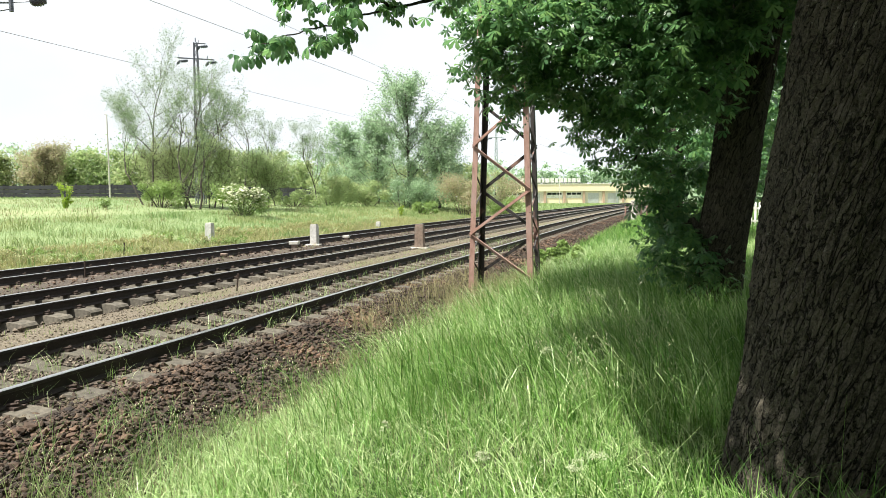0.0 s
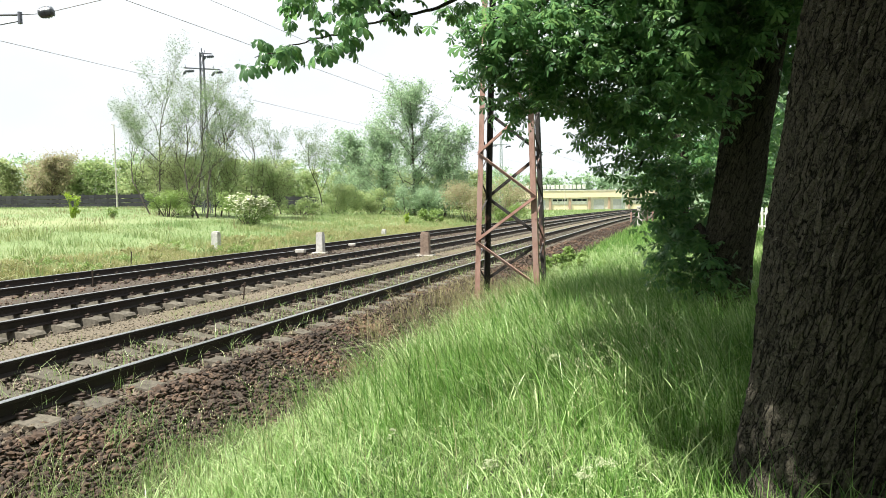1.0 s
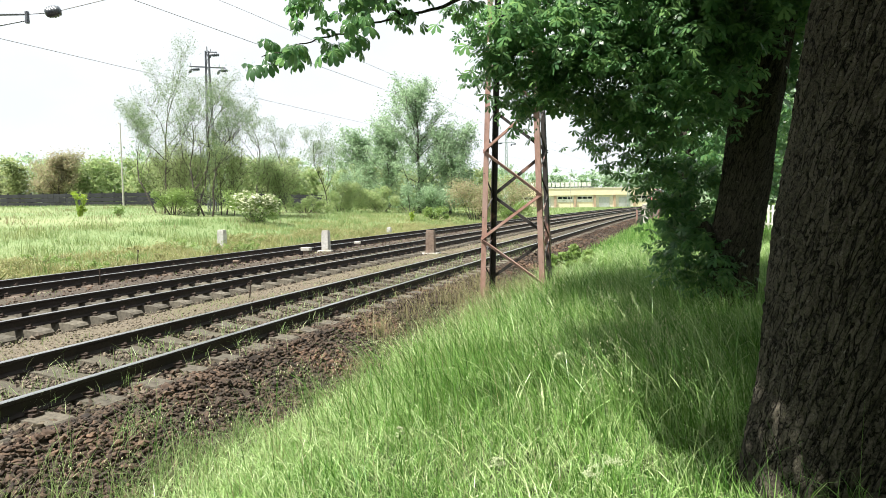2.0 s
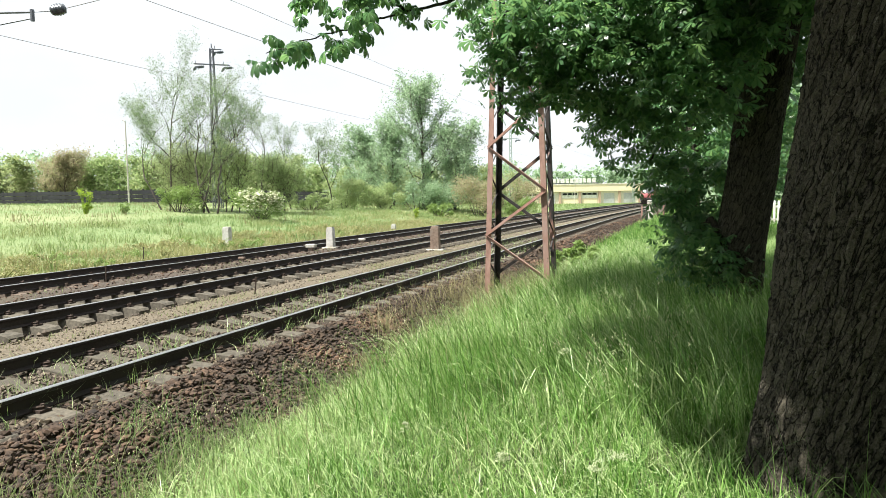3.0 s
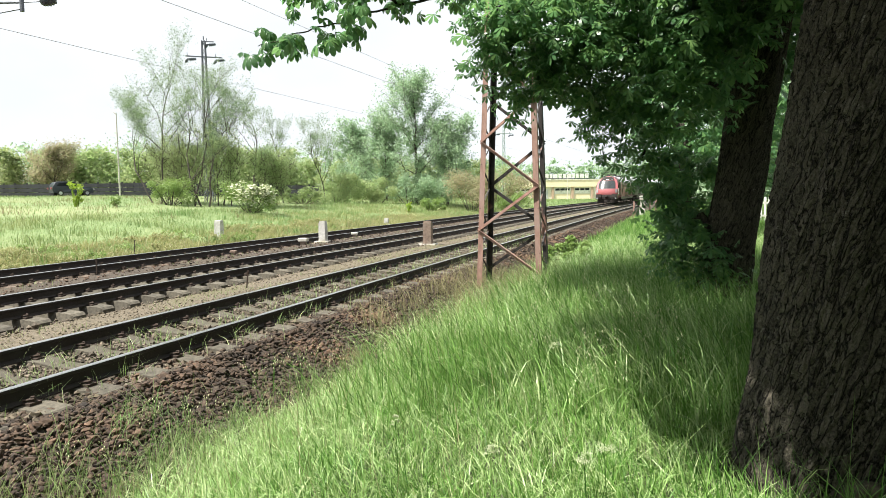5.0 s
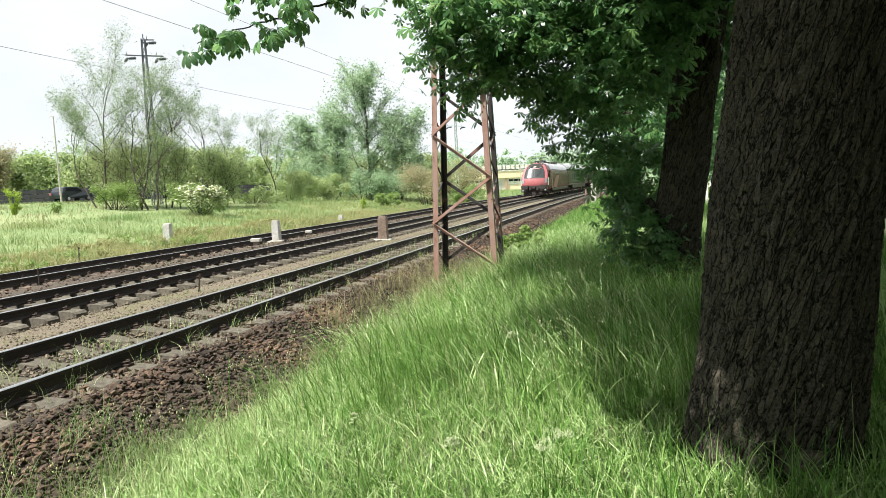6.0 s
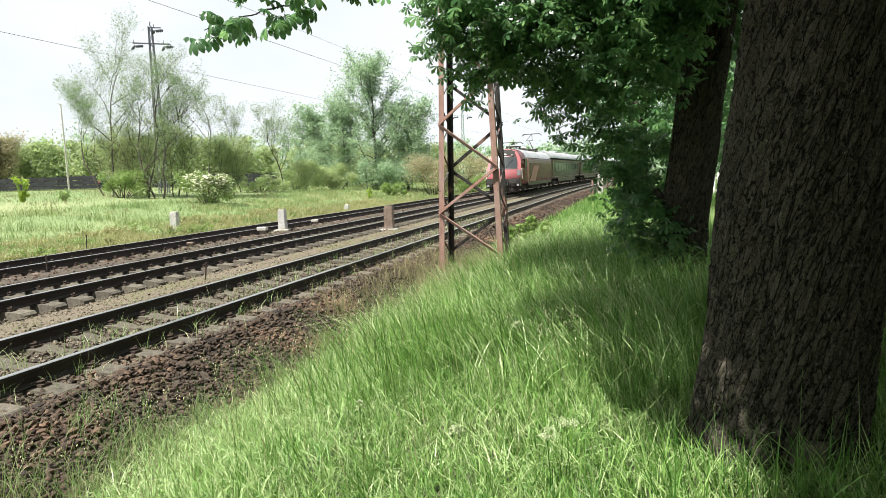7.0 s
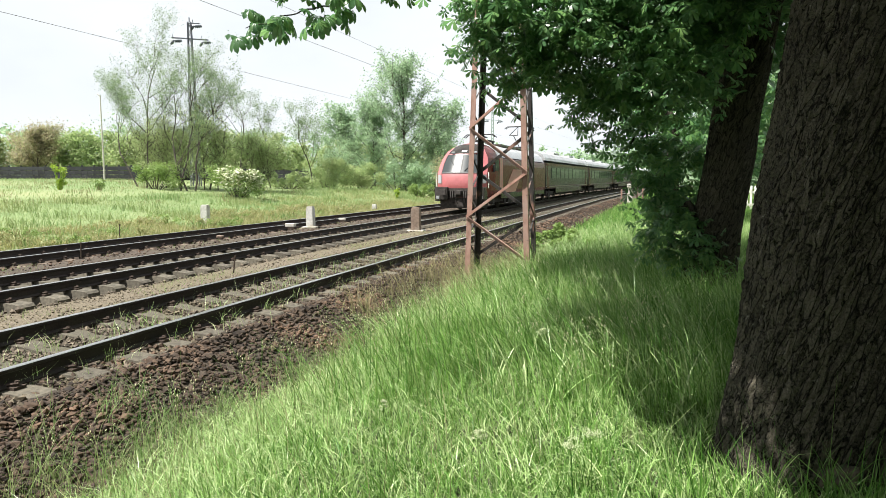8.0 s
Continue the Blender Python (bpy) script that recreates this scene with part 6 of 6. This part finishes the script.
for k in range(34):
    wx, wy = random.uniform(-22.0, -17.9), random.uniform(11.0, 36.0)
    shrub("weed_clump", "bushy yellow-green weed clump at the meadow edge", on_field(wx, wy), random.uniform(1.0, 2.2), random.uniform(0.9, 1.8), random.uniform(0.35, 0.65), M_weed if k % 4 else M_elder, 900, 0.055, 80 + k, "weeds")
shrub("sapling", "small fresh yellow-green sapling in the meadow", on_field(*(-39.11, 32.85)), 0.8, 0.7, 2.2, M_bright, 500, 0.14, 13, "sapling")
shrub("sapling", "small fresh yellow-green sapling in the meadow", on_field(*(-23.28, 53.45)), 0.6, 0.5, 1.2, M_bright, 350, 0.12, 14, "sapling")
shrub("sapling", "small low green sapling in the meadow", on_field(*(-38.24, 35.29)), 0.7, 0.6, 1.0, M_elder, 300, 0.12, 15, "sapling")
shrub("scrub_bush", "low green bush at the meadow's end", on_field(*(-22.75, 57.91)), 2.6, 2.0, 1.5, M_elder, 2500, 0.13, 16)
shrub("bindweed_clump", "low leafy weed clump on the bank", (-2.5, 18.0, gz(-2.5, 18.0)), 2.0, 4.2, 0.6, M_elder, 3200, 0.1, 17, "weeds")


def far_woods(name, label, x0, x1, depth, hmin, hmax, mat, n, size, seed):
    """A long belt of woodland: many leafy crowns of uneven height, each a loose shell of leaf clumps over a denser heart."""
    g = np.random.default_rng(seed)
    a, b = np.array(x0), np.array(x1)
    L = np.linalg.norm(b - a)
    nrm = np.array([-(b - a)[1], (b - a)[0]]) / L
    crowns = int(L / 0.9)
    per = n // crowns
    pts = []
    for i in range(crowns):
        p = a + (b - a) * (i + g.uniform(-1.5, 2.5)) / crowns + nrm * g.uniform(0, depth)
        h = np.clip(hmin + (hmax - hmin) * (0.45 + 0.8 * noise.noise(Vector((i * 0.21, seed, 0))) + g.normal(0, 0.22)), hmin * 0.6, hmax * 1.2)
        z0 = gz(p[0], p[1])
        k = 5
        for q in range(k):
            zc = h * (0.06 + 0.8 * q / (k - 1))
            r = h * g.uniform(0.19, 0.29) * (1.25 - 0.6 * q / (k - 1))
            d = g.normal(size=(per // k, 3)); d /= np.linalg.norm(d, axis=1)[:, None]
            c = np.array([p[0] + g.normal(0, h * 0.09), p[1] + g.normal(0, h * 0.09), z0 + zc])
            pts.append(c + d * r * np.abs(g.normal(0.6, 0.42, (per // k, 1))) * np.array([1.25, 1.25, 0.95]))
    pts = np.concatenate(pts)
    V, F = spread(DIAMOND[0], DIAMOND[1], turns(len(pts)), size * g.uniform(0.6, 1.5, len(pts)), pts)
    tagged(new(name, np_mesh(name, V, F, mat)), label, "woods", kind="stuff")


far_woods("woods", "belt of mixed scrub and young trees behind the fence", (-112.92, 55.37), (-50.15, 71.51), 6, 5.4, 7.4, M_hedge, 100000, 0.36, 3)
far_woods("woods", "belt of mixed green scrub behind the meadow", (-60.22, 76.42), (-26.00, 97.23), 7, 4.2, 6.6, M_hedge, 62000, 0.34, 8)
far_woods("woods", "distant dark green woodland", (-153.75, 78.01), (-34.11, 136.95), 10, 8, 13, M_poplar, 36000, 0.58, 12)
far_woods("woods", "distant green woodland behind the yellow building", (-69.61, 214.79), (37.66, 253.30), 12, 9, 15, M_poplar, 26000, 1.1, 15)
far_woods("hedge", "sunlit green hedge and garden trees behind the row", (3.5, 36.0), (18.0, 22.0), 4, 3.0, 6.5, M_elder, 16000, 0.25, 18)
# rows hidden behind the chestnuts, added so the train mirrors trees, not sky
far_woods("woods", "hidden row of dark green trees, added to darken the train's reflections", (10.0, 170.0), (2.5, 58.0), 5, 8.0, 12.0, M_poplar, 30000, 0.85, 24)
far_woods("woods", "hidden tall trees along the far curve, added to darken the train's reflections", (30.0, 262.0), (10.5, 172.0), 6, 10.0, 14.0, M_poplar, 17000, 1.3, 26)
# two unseen hedges, added to keep sky light off the chestnut trunks
far_woods("hedge", "tall hedge out of view beside the chestnuts, added to block light", (9.0, -25.0), (9.0, 26.0), 3, 4.0, 7.0, M_elder, 16000, 0.36, 19)
far_woods("hedge", "tall hedge out of view behind the viewpoint, added to block light", (-1.0, -14.0), (12.0, -14.0), 3, 4.0, 7.0, M_elder, 7000, 0.36, 20)


# ---------------------------------------------------------------- grass
def blades(name, label, x, y, h, w, mat, segs=2, lean=0.45, category="grass", flat=0.0, tuft=1):
    """Grass blades joined in one mesh: tapered, curved strips."""
    az0 = rng.uniform(0, math.tau, len(x))
    if tuft > 1:
        x, y, h, w, az0 = (np.repeat(v, tuft) for v in (x, y, h, w, az0))
        x, y = x + rng.normal(0, 0.022, len(x)), y + rng.normal(0, 0.022, len(x))
        h, w = h * rng.uniform(0.5, 1.15, len(x)), w * rng.uniform(0.7, 1.15, len(x))
    n = len(x)
    z = ground(x, y)
    az, ln = (rng.uniform(0, math.tau, n) if tuft == 1 else az0 + rng.normal(0, 0.7, n)), np.abs(rng.normal(0, lean, n)) + 0.12
    # the grass leans a little down the bank
    dx, dy = np.cos(az) * ln - flat, np.sin(az) * ln - flat * 0.3
    face = rng.uniform(0, math.tau, n)
    sx, sy = np.cos(face), np.sin(face)
    ts = np.linspace(0, 1, segs + 1)
    V = np.zeros((n, 2 * segs + 1, 3))
    for i, t in enumerate(ts[:-1]):
        wd = w * (1 - 0.55 * t) / 2
        cx, cy, cz = x + dx * h * t * t, y + dy * h * t * t, z - 0.02 + h * t * (1 - 0.12 * ln * t)
        V[:, 2 * i] = np.stack([cx - sx * wd, cy - sy * wd, cz], -1)
        V[:, 2 * i + 1] = np.stack([cx + sx * wd, cy + sy * wd, cz], -1)
    V[:, -1] = np.stack([x + dx * h, y + dy * h, z + h * (1 - 0.3 * ln)], -1)
    f = []
    for i in range(segs - 1):
        a = 2 * i
        f += [(a, a + 1, a + 3), (a, a + 3, a + 2)]
    f.append((2 * segs - 2, 2 * segs - 1, 2 * segs))
    F = np.array(f)[None] + (np.arange(n) * (2 * segs + 1))[:, None, None]
    return tagged(new(name, np_mesh(name, V.reshape(-1, 3), F.reshape(-1, 3), mat)), label, category, kind="stuff")


def lumps(x, y, s, seed):
    return np.array([noise.noise(Vector((a / s, b / s, seed))) for a, b in zip(x, y)])


def bank(n, y0, y1, u0, u1, power):
    y = y0 + (y1 - y0) * rng.random(n) ** power
    u = u0 + (u1 - u0) * rng.random(n)
    edge = -3.75 + 0.28 * lumps(u * 0 + 1, y, 1.3, 2) + 0.12 * lumps(u, y, 0.3, 5)
    keep = (u > edge + rng.exponential(0.16, n) - 0.1)
    clear = ((u - BASE_A[0]) ** 2 + (y - BASE_A[1]) ** 2 > 0.5 ** 2)
    keep &= clear
    u, y = u[keep], y[keep]
    return u + bend(y), y


x, y = bank(13000, 1.2, 8.5, -4.1, 1.9, 1.25)
tall = 0.19 + 0.1 * lumps(x, y, 0.7, 1) + 0.17 * np.clip((y - 4.0) / 4, 0, 1)
tall *= np.clip((x - bend(y) + 4.1) / 2.0, 0.32, 1)
blades("tall_grass", "tall lush green meadow grass on the bank", x, y, tall * rng.uniform(0.45, 1.25, len(x)), rng.uniform(0.004, 0.012, len(x)), M_grass, 3, 0.62, flat=0.16, tuft=7)
x, y = bank(11000, 8.0, 24, -4.0, 4.5, 1.4)
tall = 0.42 + 0.12 * lumps(x, y, 1.2, 1)
tall *= np.clip((x - bend(y) + 4.2) / 2.2, 0.35, 1)
blades("tall_grass", "tall lush green meadow grass on the bank", x, y, tall * rng.uniform(0.5, 1.25, len(x)), rng.uniform(0.007, 0.015, len(x)), M_grass, 2, 0.5, flat=0.1, tuft=6)
x, y = bank(42000, 22, 90, -3.9, 9, 1.3)
blades("tall_grass", "tall lush green meadow grass on the bank", x, y, rng.uniform(0.25, 0.55, len(x)), rng.uniform(0.018, 0.034, len(x)), M_grass, 2, 0.4)
x, y = bank(3200, 4.3, 12, -3.0, 1.4, 1.1)
blades("tall_grass", "long upright grass blades over the sward", x, y, rng.uniform(0.5, 0.85, len(x)), rng.uniform(0.004, 0.009, len(x)), M_grass, 3, 0.25, flat=0.3)
x, y = bank(700, 4.4, 7.0, -1.4, 0.4, 1.0)
blades("tall_grass", "long arching grass blades over the sward", x, y, rng.uniform(0.4, 0.62, len(x)), rng.uniform(0.007, 0.014, len(x)), M_grass_pale, 5, 0.6, flat=0.35)
# short pale blades lying every way among the green
x, y = bank(42000, 1.3, 7.0, -3.9, 1.5, 1.3)
blades("bent_grass", "pale bent and tangled grass blades among the green", x, y, rng.uniform(0.08, 0.22, len(x)), rng.uniform(0.004, 0.011, len(x)), M_grass_pale, 3, 0.85, flat=0.1)
x, y = bank(15000, 7.0, 22, -3.9, 3, 1.4)
blades("bent_grass", "pale bent and tangled grass blades among the green", x, y, rng.uniform(0.3, 0.6, len(x)), rng.uniform(0.007, 0.015, len(x)), M_grass_pale, 3, 0.8, flat=0.1)
x, y = bank(9000, 1.4, 10, -4.0, -2.3, 1.2)
blades("bent_grass", "pale short grass along the ballast edge", x, y, rng.uniform(0.1, 0.28, len(x)), rng.uniform(0.004, 0.01, len(x)), M_grass_pale, 3, 0.7, flat=0.15)
x, y = bank(900, 1.4, 12, -4.1, -2.6, 1.1)
blades("dry_grass", "straw-coloured stalks along the ballast edge", x, y, rng.uniform(0.2, 0.5, len(x)), rng.uniform(0.003, 0.006, len(x)), M_straw, 3, 0.6, flat=0.15)
# stalks with ripe heads standing over the grass
x, y = bank(500, 1.8, 14, -3.9, -0.6, 1.2)
blades("grass_stalk", "thin dry grass stalks over the green", x, y, rng.uniform(0.45, 0.75, len(x)), rng.uniform(0.0025, 0.004, len(x)), M_straw, 3, 0.3, flat=0.15)
x, y = bank(1800, 1.8, 14, -3.9, 1.2, 1.2)
blades("grass_stalk", "thin green flowering stalks over the sward", x, y, rng.uniform(0.45, 0.75, len(x)), rng.uniform(0.0025, 0.004, len(x)), M_grass, 3, 0.3, flat=0.15)
# long blades before the foot of the near chestnut
x, y = rng.uniform(0.05, 1.3, 420), rng.uniform(2.75, 3.36, 420)
blades("tall_grass", "long grass blades at the foot of the chestnut", x, y, rng.uniform(0.15, 0.48, 420), rng.uniform(0.004, 0.009, 420), M_grass, 4, 0.4, flat=0.12)


def seed_heads(n, y0, y1, u0, u1):
    bm = bmesh.new()
    bmesh.ops.create_icosphere(bm, subdivisions=1, radius=0.5)
    grain = np.array([v.co[:] for v in bm.verts]) * np.array([0.35, 0.35, 1.0]); gf = np.array([[v.index for v in f.verts] for f in bm.faces]); bm.free()
    x, y = bank(n, y0, y1, u0, u1, 1.1)
    P, S, chains = [], [], []
    for a, b in zip(x, y):
        h = rng.uniform(0.5, 0.75); dx, dy = rng.normal(0, 0.12, 2) + np.array([-0.1, 0])
        z = gz(a, b)
        pts = np.array([(a + dx * t * t, b + dy * t * t, z + h * t) for t in np.linspace(0, 1, 5)])
        chains.append((pts, np.linspace(0.0022, 0.0012, 5)))
        for k in range(rng.integers(5, 11)):
            q = pts[-1] + np.array([rng.normal(0, 0.022), rng.normal(0, 0.022), -k * 0.014])
            P.append(q); S.append(rng.uniform(0.012, 0.024))
    V, F = tubes(chains, 4)
    g = thing("flowering_grass", "tall flowering grass with pale seed heads", "grass", kind="stuff")
    part("stalk", np_mesh("stalk", V, F, M_grass), M_grass, g, kind="stuff")
    V, F = spread(grain, gf, turns(len(P), 0.8), np.array(S), np.array(P))
    part("seed_head", np_mesh("seed_head", V, F, M_seed, True), M_seed, g, "pale green-white seed heads", kind="stuff")


# the bank goes on behind the viewpoint and under the chestnuts
for n, y0, y1, u0, u1 in ((4600, -7.0, 1.3, -4.0, 6.0), (2400, 1.2, 9.0, 1.8, 6.0)):
    x, y = bank(n, y0, y1, u0, u1, 1.0)
    blades("tall_grass", "tall lush green meadow grass under the chestnuts", x, y, rng.uniform(0.15, 0.32, len(x)), rng.uniform(0.01, 0.022, len(x)), M_grass, 2, 0.6, flat=0.1, tuft=7)
# dry stalks round the foot of the lattice mast and at the ballast's edge
n = 3600
u, y = rng.uniform(-4.7, -2.7, n), rng.uniform(8.5, 15.5, n)
clump = lumps(u, y, 0.45, 31) > -0.05
blades("dry_grass", "dry straw-coloured grass round the mast foot", u[clump], y[clump], rng.uniform(0.25, 0.7, clump.sum()), rng.uniform(0.004, 0.008, clump.sum()), M_straw, 3, 0.6, flat=0.2)
seed_heads(110, 3.6, 10.5, -3.4, 0.3)
seed_heads(26, 4.6, 5.3, -0.55, 0.0)
seed_heads(16, 2.6, 4.2, -4.0, -2.9)


def umbel(at, r, label):
    """A loose frothy flower head: several small umbels of tiny florets on thin rays."""
    u = thing("umbel_flower", label, "wild flower", group="white flowers in the grass")
    x, y, z = at
    g = gz(x, y)
    chains = [(np.array([(x, y, g), (x + 0.01, y, (g + z) / 2), (x, y, z - 0.05)]), [0.0025, 0.0025, 0.0018])]
    P = []
    for k in range(9):
        a, q = k * 2.4, r * math.sqrt(k / 9)
        c = np.array([x + q * math.cos(a), y + q * math.sin(a), z - 0.4 * q * q / r + rng.normal(0, 0.012)])
        chains.append((np.array([(x, y, z - 0.05), c - np.array([0, 0, 0.012])]), [0.0012, 0.0008]))
        for _ in range(22):
            P.append(c + rng.normal(size=3) * np.array([0.26, 0.26, 0.14]) * r)
    V, F = tubes(chains, 4)
    part("stalk", np_mesh("stalk", V, F, M_grass), M_grass, u)
    disk = np.array([[math.cos(a) * 0.5, math.sin(a) * 0.5, 0.0] for a in np.arange(5) * math.tau / 5] + [[0, 0, 0.2]])
    V, F = spread(disk, np.array([[i, (i + 1) % 5, 5] for i in range(5)]), turns(len(P), 0.8), rng.uniform(0.004, 0.009, len(P)), np.array(P))
    part("floret", np_mesh("floret", V, F, M_floret), M_floret, u, "creamy white florets", kind="stuff")


umbel((-0.32, 2.91, 0.56), 0.05, "frothy cream-white umbel flower among the grass")
umbel((-0.40, 2.84, 0.53), 0.035, "small cream-white umbel flower among the grass")
umbel((-0.85, 2.86, 0.50), 0.032, "small cream-white umbel flower among the grass")
umbel((-0.86, 4.55, 0.62), 0.035, "cream-white umbel flower among the grass")
umbel((-1.50, 3.19, 0.46), 0.02, "small white umbel flower among the grass")

# weeds in the ballast and along the near rail
n = 11000
y = 2.5 + 26 * rng.random(n) ** 1.5
u = np.where(rng.random(n) < 0.5, -5.73, np.where(rng.random(n) < 0.6, -7.24, -6.5)) + rng.normal(0, 0.2, n)
clump = lumps(u, y, 0.3, 9) > 0.1
x, y = u[clump], y[clump]
blades("track_weeds", "small weeds and grass tufts along the rails", x, y, rng.uniform(0.06, 0.34, len(x)), rng.uniform(0.004, 0.01, len(x)), M_grass_pale, 2, 0.5, "weeds")
n = 7000
y = 1.8 + 22 * rng.random(n) ** 1.4
u = -3.7 - np.abs(rng.normal(0, 0.38, n))
clump = lumps(u, y, 0.4, 4) > 0.05
blades("ballast_weeds", "straggly grass tufts growing out of the ballast", u[clump], y[clump], rng.uniform(0.1, 0.45, clump.sum()), rng.uniform(0.003, 0.006, clump.sum()), M_grass_dry, 3, 0.6, "weeds")
n = 5000
y = 6 + 50 * rng.random(n) ** 1.3
u = np.where(rng.random(n) < 0.6, -8.5, -12.8) + rng.normal(0, 0.4, n)
clump = lumps(u, y, 1.2, 14) > 0.05
blades("gravel_weeds", "low dry weeds in the gravel between tracks", u[clump] + bend(y[clump]), y[clump], rng.uniform(0.03, 0.14, clump.sum()), rng.uniform(0.006, 0.012, clump.sum()), M_grass_dry, 2, 0.6, "weeds")


# dry straggling grass round the mast's foot and at the ballast's near edge
x, y = rng.uniform(-4.9, -2.5, 700), rng.uniform(11.6, 15.0, 700)
blades("dry_grass", "dry straw-coloured grass round the mast's foot", x, y, rng.uniform(0.25, 0.65, 700), rng.uniform(0.005, 0.01, 700), M_straw, 3, 0.7)
x, y = rng.uniform(-4.7, -3.6, 1500), rng.uniform(1.4, 4.6, 1500)
keep = lumps(x, y, 0.3, 31) > 0.0
blades("straggly_grass", "straggling grass at the ballast edge", x[keep], y[keep], rng.uniform(0.18, 0.5, keep.sum()), rng.uniform(0.003, 0.007, keep.sum()), M_grass_dry, 3, 0.6)


# meadow beyond the tracks
def meadow(n, u0, u1, y0, y1, h0, h1, w0, w1, power=1.0):
    u = u0 + (u1 - u0) * rng.random(n) ** power
    y = y0 + (y1 - y0) * rng.random(n)
    keep = u < -17.3 - 0.9 * np.abs(lumps(u * 0, y, 2.5, 3)) - rng.exponential(0.4, n)
    u, y = u[keep], y[keep]
    h = rng.uniform(h0, h1, len(u)) * (1 + 0.5 * lumps(u, y, 5, 6))
    blades("meadow_grass", "sunlit green and straw-coloured meadow grass", u + bend(y), y, h, rng.uniform(w0, w1, len(u)), M_grass_dry, 2, 0.4)


meadow(62000, -17, -32, 8, 60, 0.07, 0.25, 0.009, 0.018, 1.3)
meadow(38000, -28, -70, 10, 90, 0.08, 0.26, 0.018, 0.035)
meadow(20000, -17, -45, 55, 170, 0.2, 0.5, 0.04, 0.08)


def meadow_tufts(n, u0, u1, y0, y1, h, mat, label, seed, cut):
    """Patches of taller or drier growth in the meadow."""
    u, y = rng.uniform(u0, u1, n), rng.uniform(y0, y1, n)
    keep = lumps(u, y, 2.2, seed) > cut
    u, y = u[keep], y[keep]
    blades("meadow_weeds", label, u + bend(y), y, rng.uniform(0.5, 1.2, len(u)) * h, rng.uniform(0.015, 0.04, len(u)), mat, 2, 0.5, "weeds")


meadow_tufts(30000, -21.8, -17.5, 9, 50, 0.34, M_weed, "yellow-green flowering weeds along the meadow edge", 25, -0.12)
meadow_tufts(16000, -21.5, -17.6, 10, 60, 0.3, M_straw, "straw-coloured dry weeds along the meadow edge", 21, 0.08)
meadow_tufts(14000, -27, -17.8, 34, 80, 0.28, M_weed, "pale dry flowering grass at the meadow's far end", 27, -0.2)
meadow_tufts(26000, -30, -18.0, 10, 60, 0.55, M_grass_dry, "taller green weeds in the meadow", 22, 0.15)
meadow_tufts(18000, -55, -26, 20, 80, 0.5, M_straw, "straw-coloured tall grass in the meadow", 23, 0.3)


# ---------------------------------------------------------------- what moves
def motions():
    def on_track(d):
        """Point and heading on the middle track, d metres ahead."""
        return TRACKS[1] + float(bend(d)), math.degrees(0.0008 * max(d - 40, 0))

    for ob, behind, length in train:
        rows = []
        for k in range(81):
            t = k / 10
            d = NOSE_END + SPEED * (8.0 - t) + behind
            x0, _ = on_track(d)
            x1, _ = on_track(d + length)
            rows.append((t, pose(x0, d, 0, 0, 0, -math.degrees(math.atan2(x1 - x0, length)))))
        walk(ob, rows)
    ang = math.degrees(math.atan2(rb.y - ra.y, rb.x - ra.x))
    # the car comes along the road, slows and turns away from the tracks
    way = [
        (0.0, (-105.66, 36.66), 8),
        (2.0, (-88.40, 42.86), 10),
        (4.2, (-71.71, 51.52), 22),
        (4.7, (-68.17, 53.85), 30),
        (5.8, (-62.08, 58.17), 50),
        (6.1, (-60.87, 59.14), 62),
        (6.5, (-59.90, 60.55), 66),
        (7.0, (-58.50, 61.80), 58),
        (8.0, (-57.00, 62.90), 58),
    ]
    rows = [(t, pose(x, y, gz(x, y) + 0.055, 0, 0, ang + turn)) for t, (x, y), turn in way]
    walk(car_dark, rows)


motions()
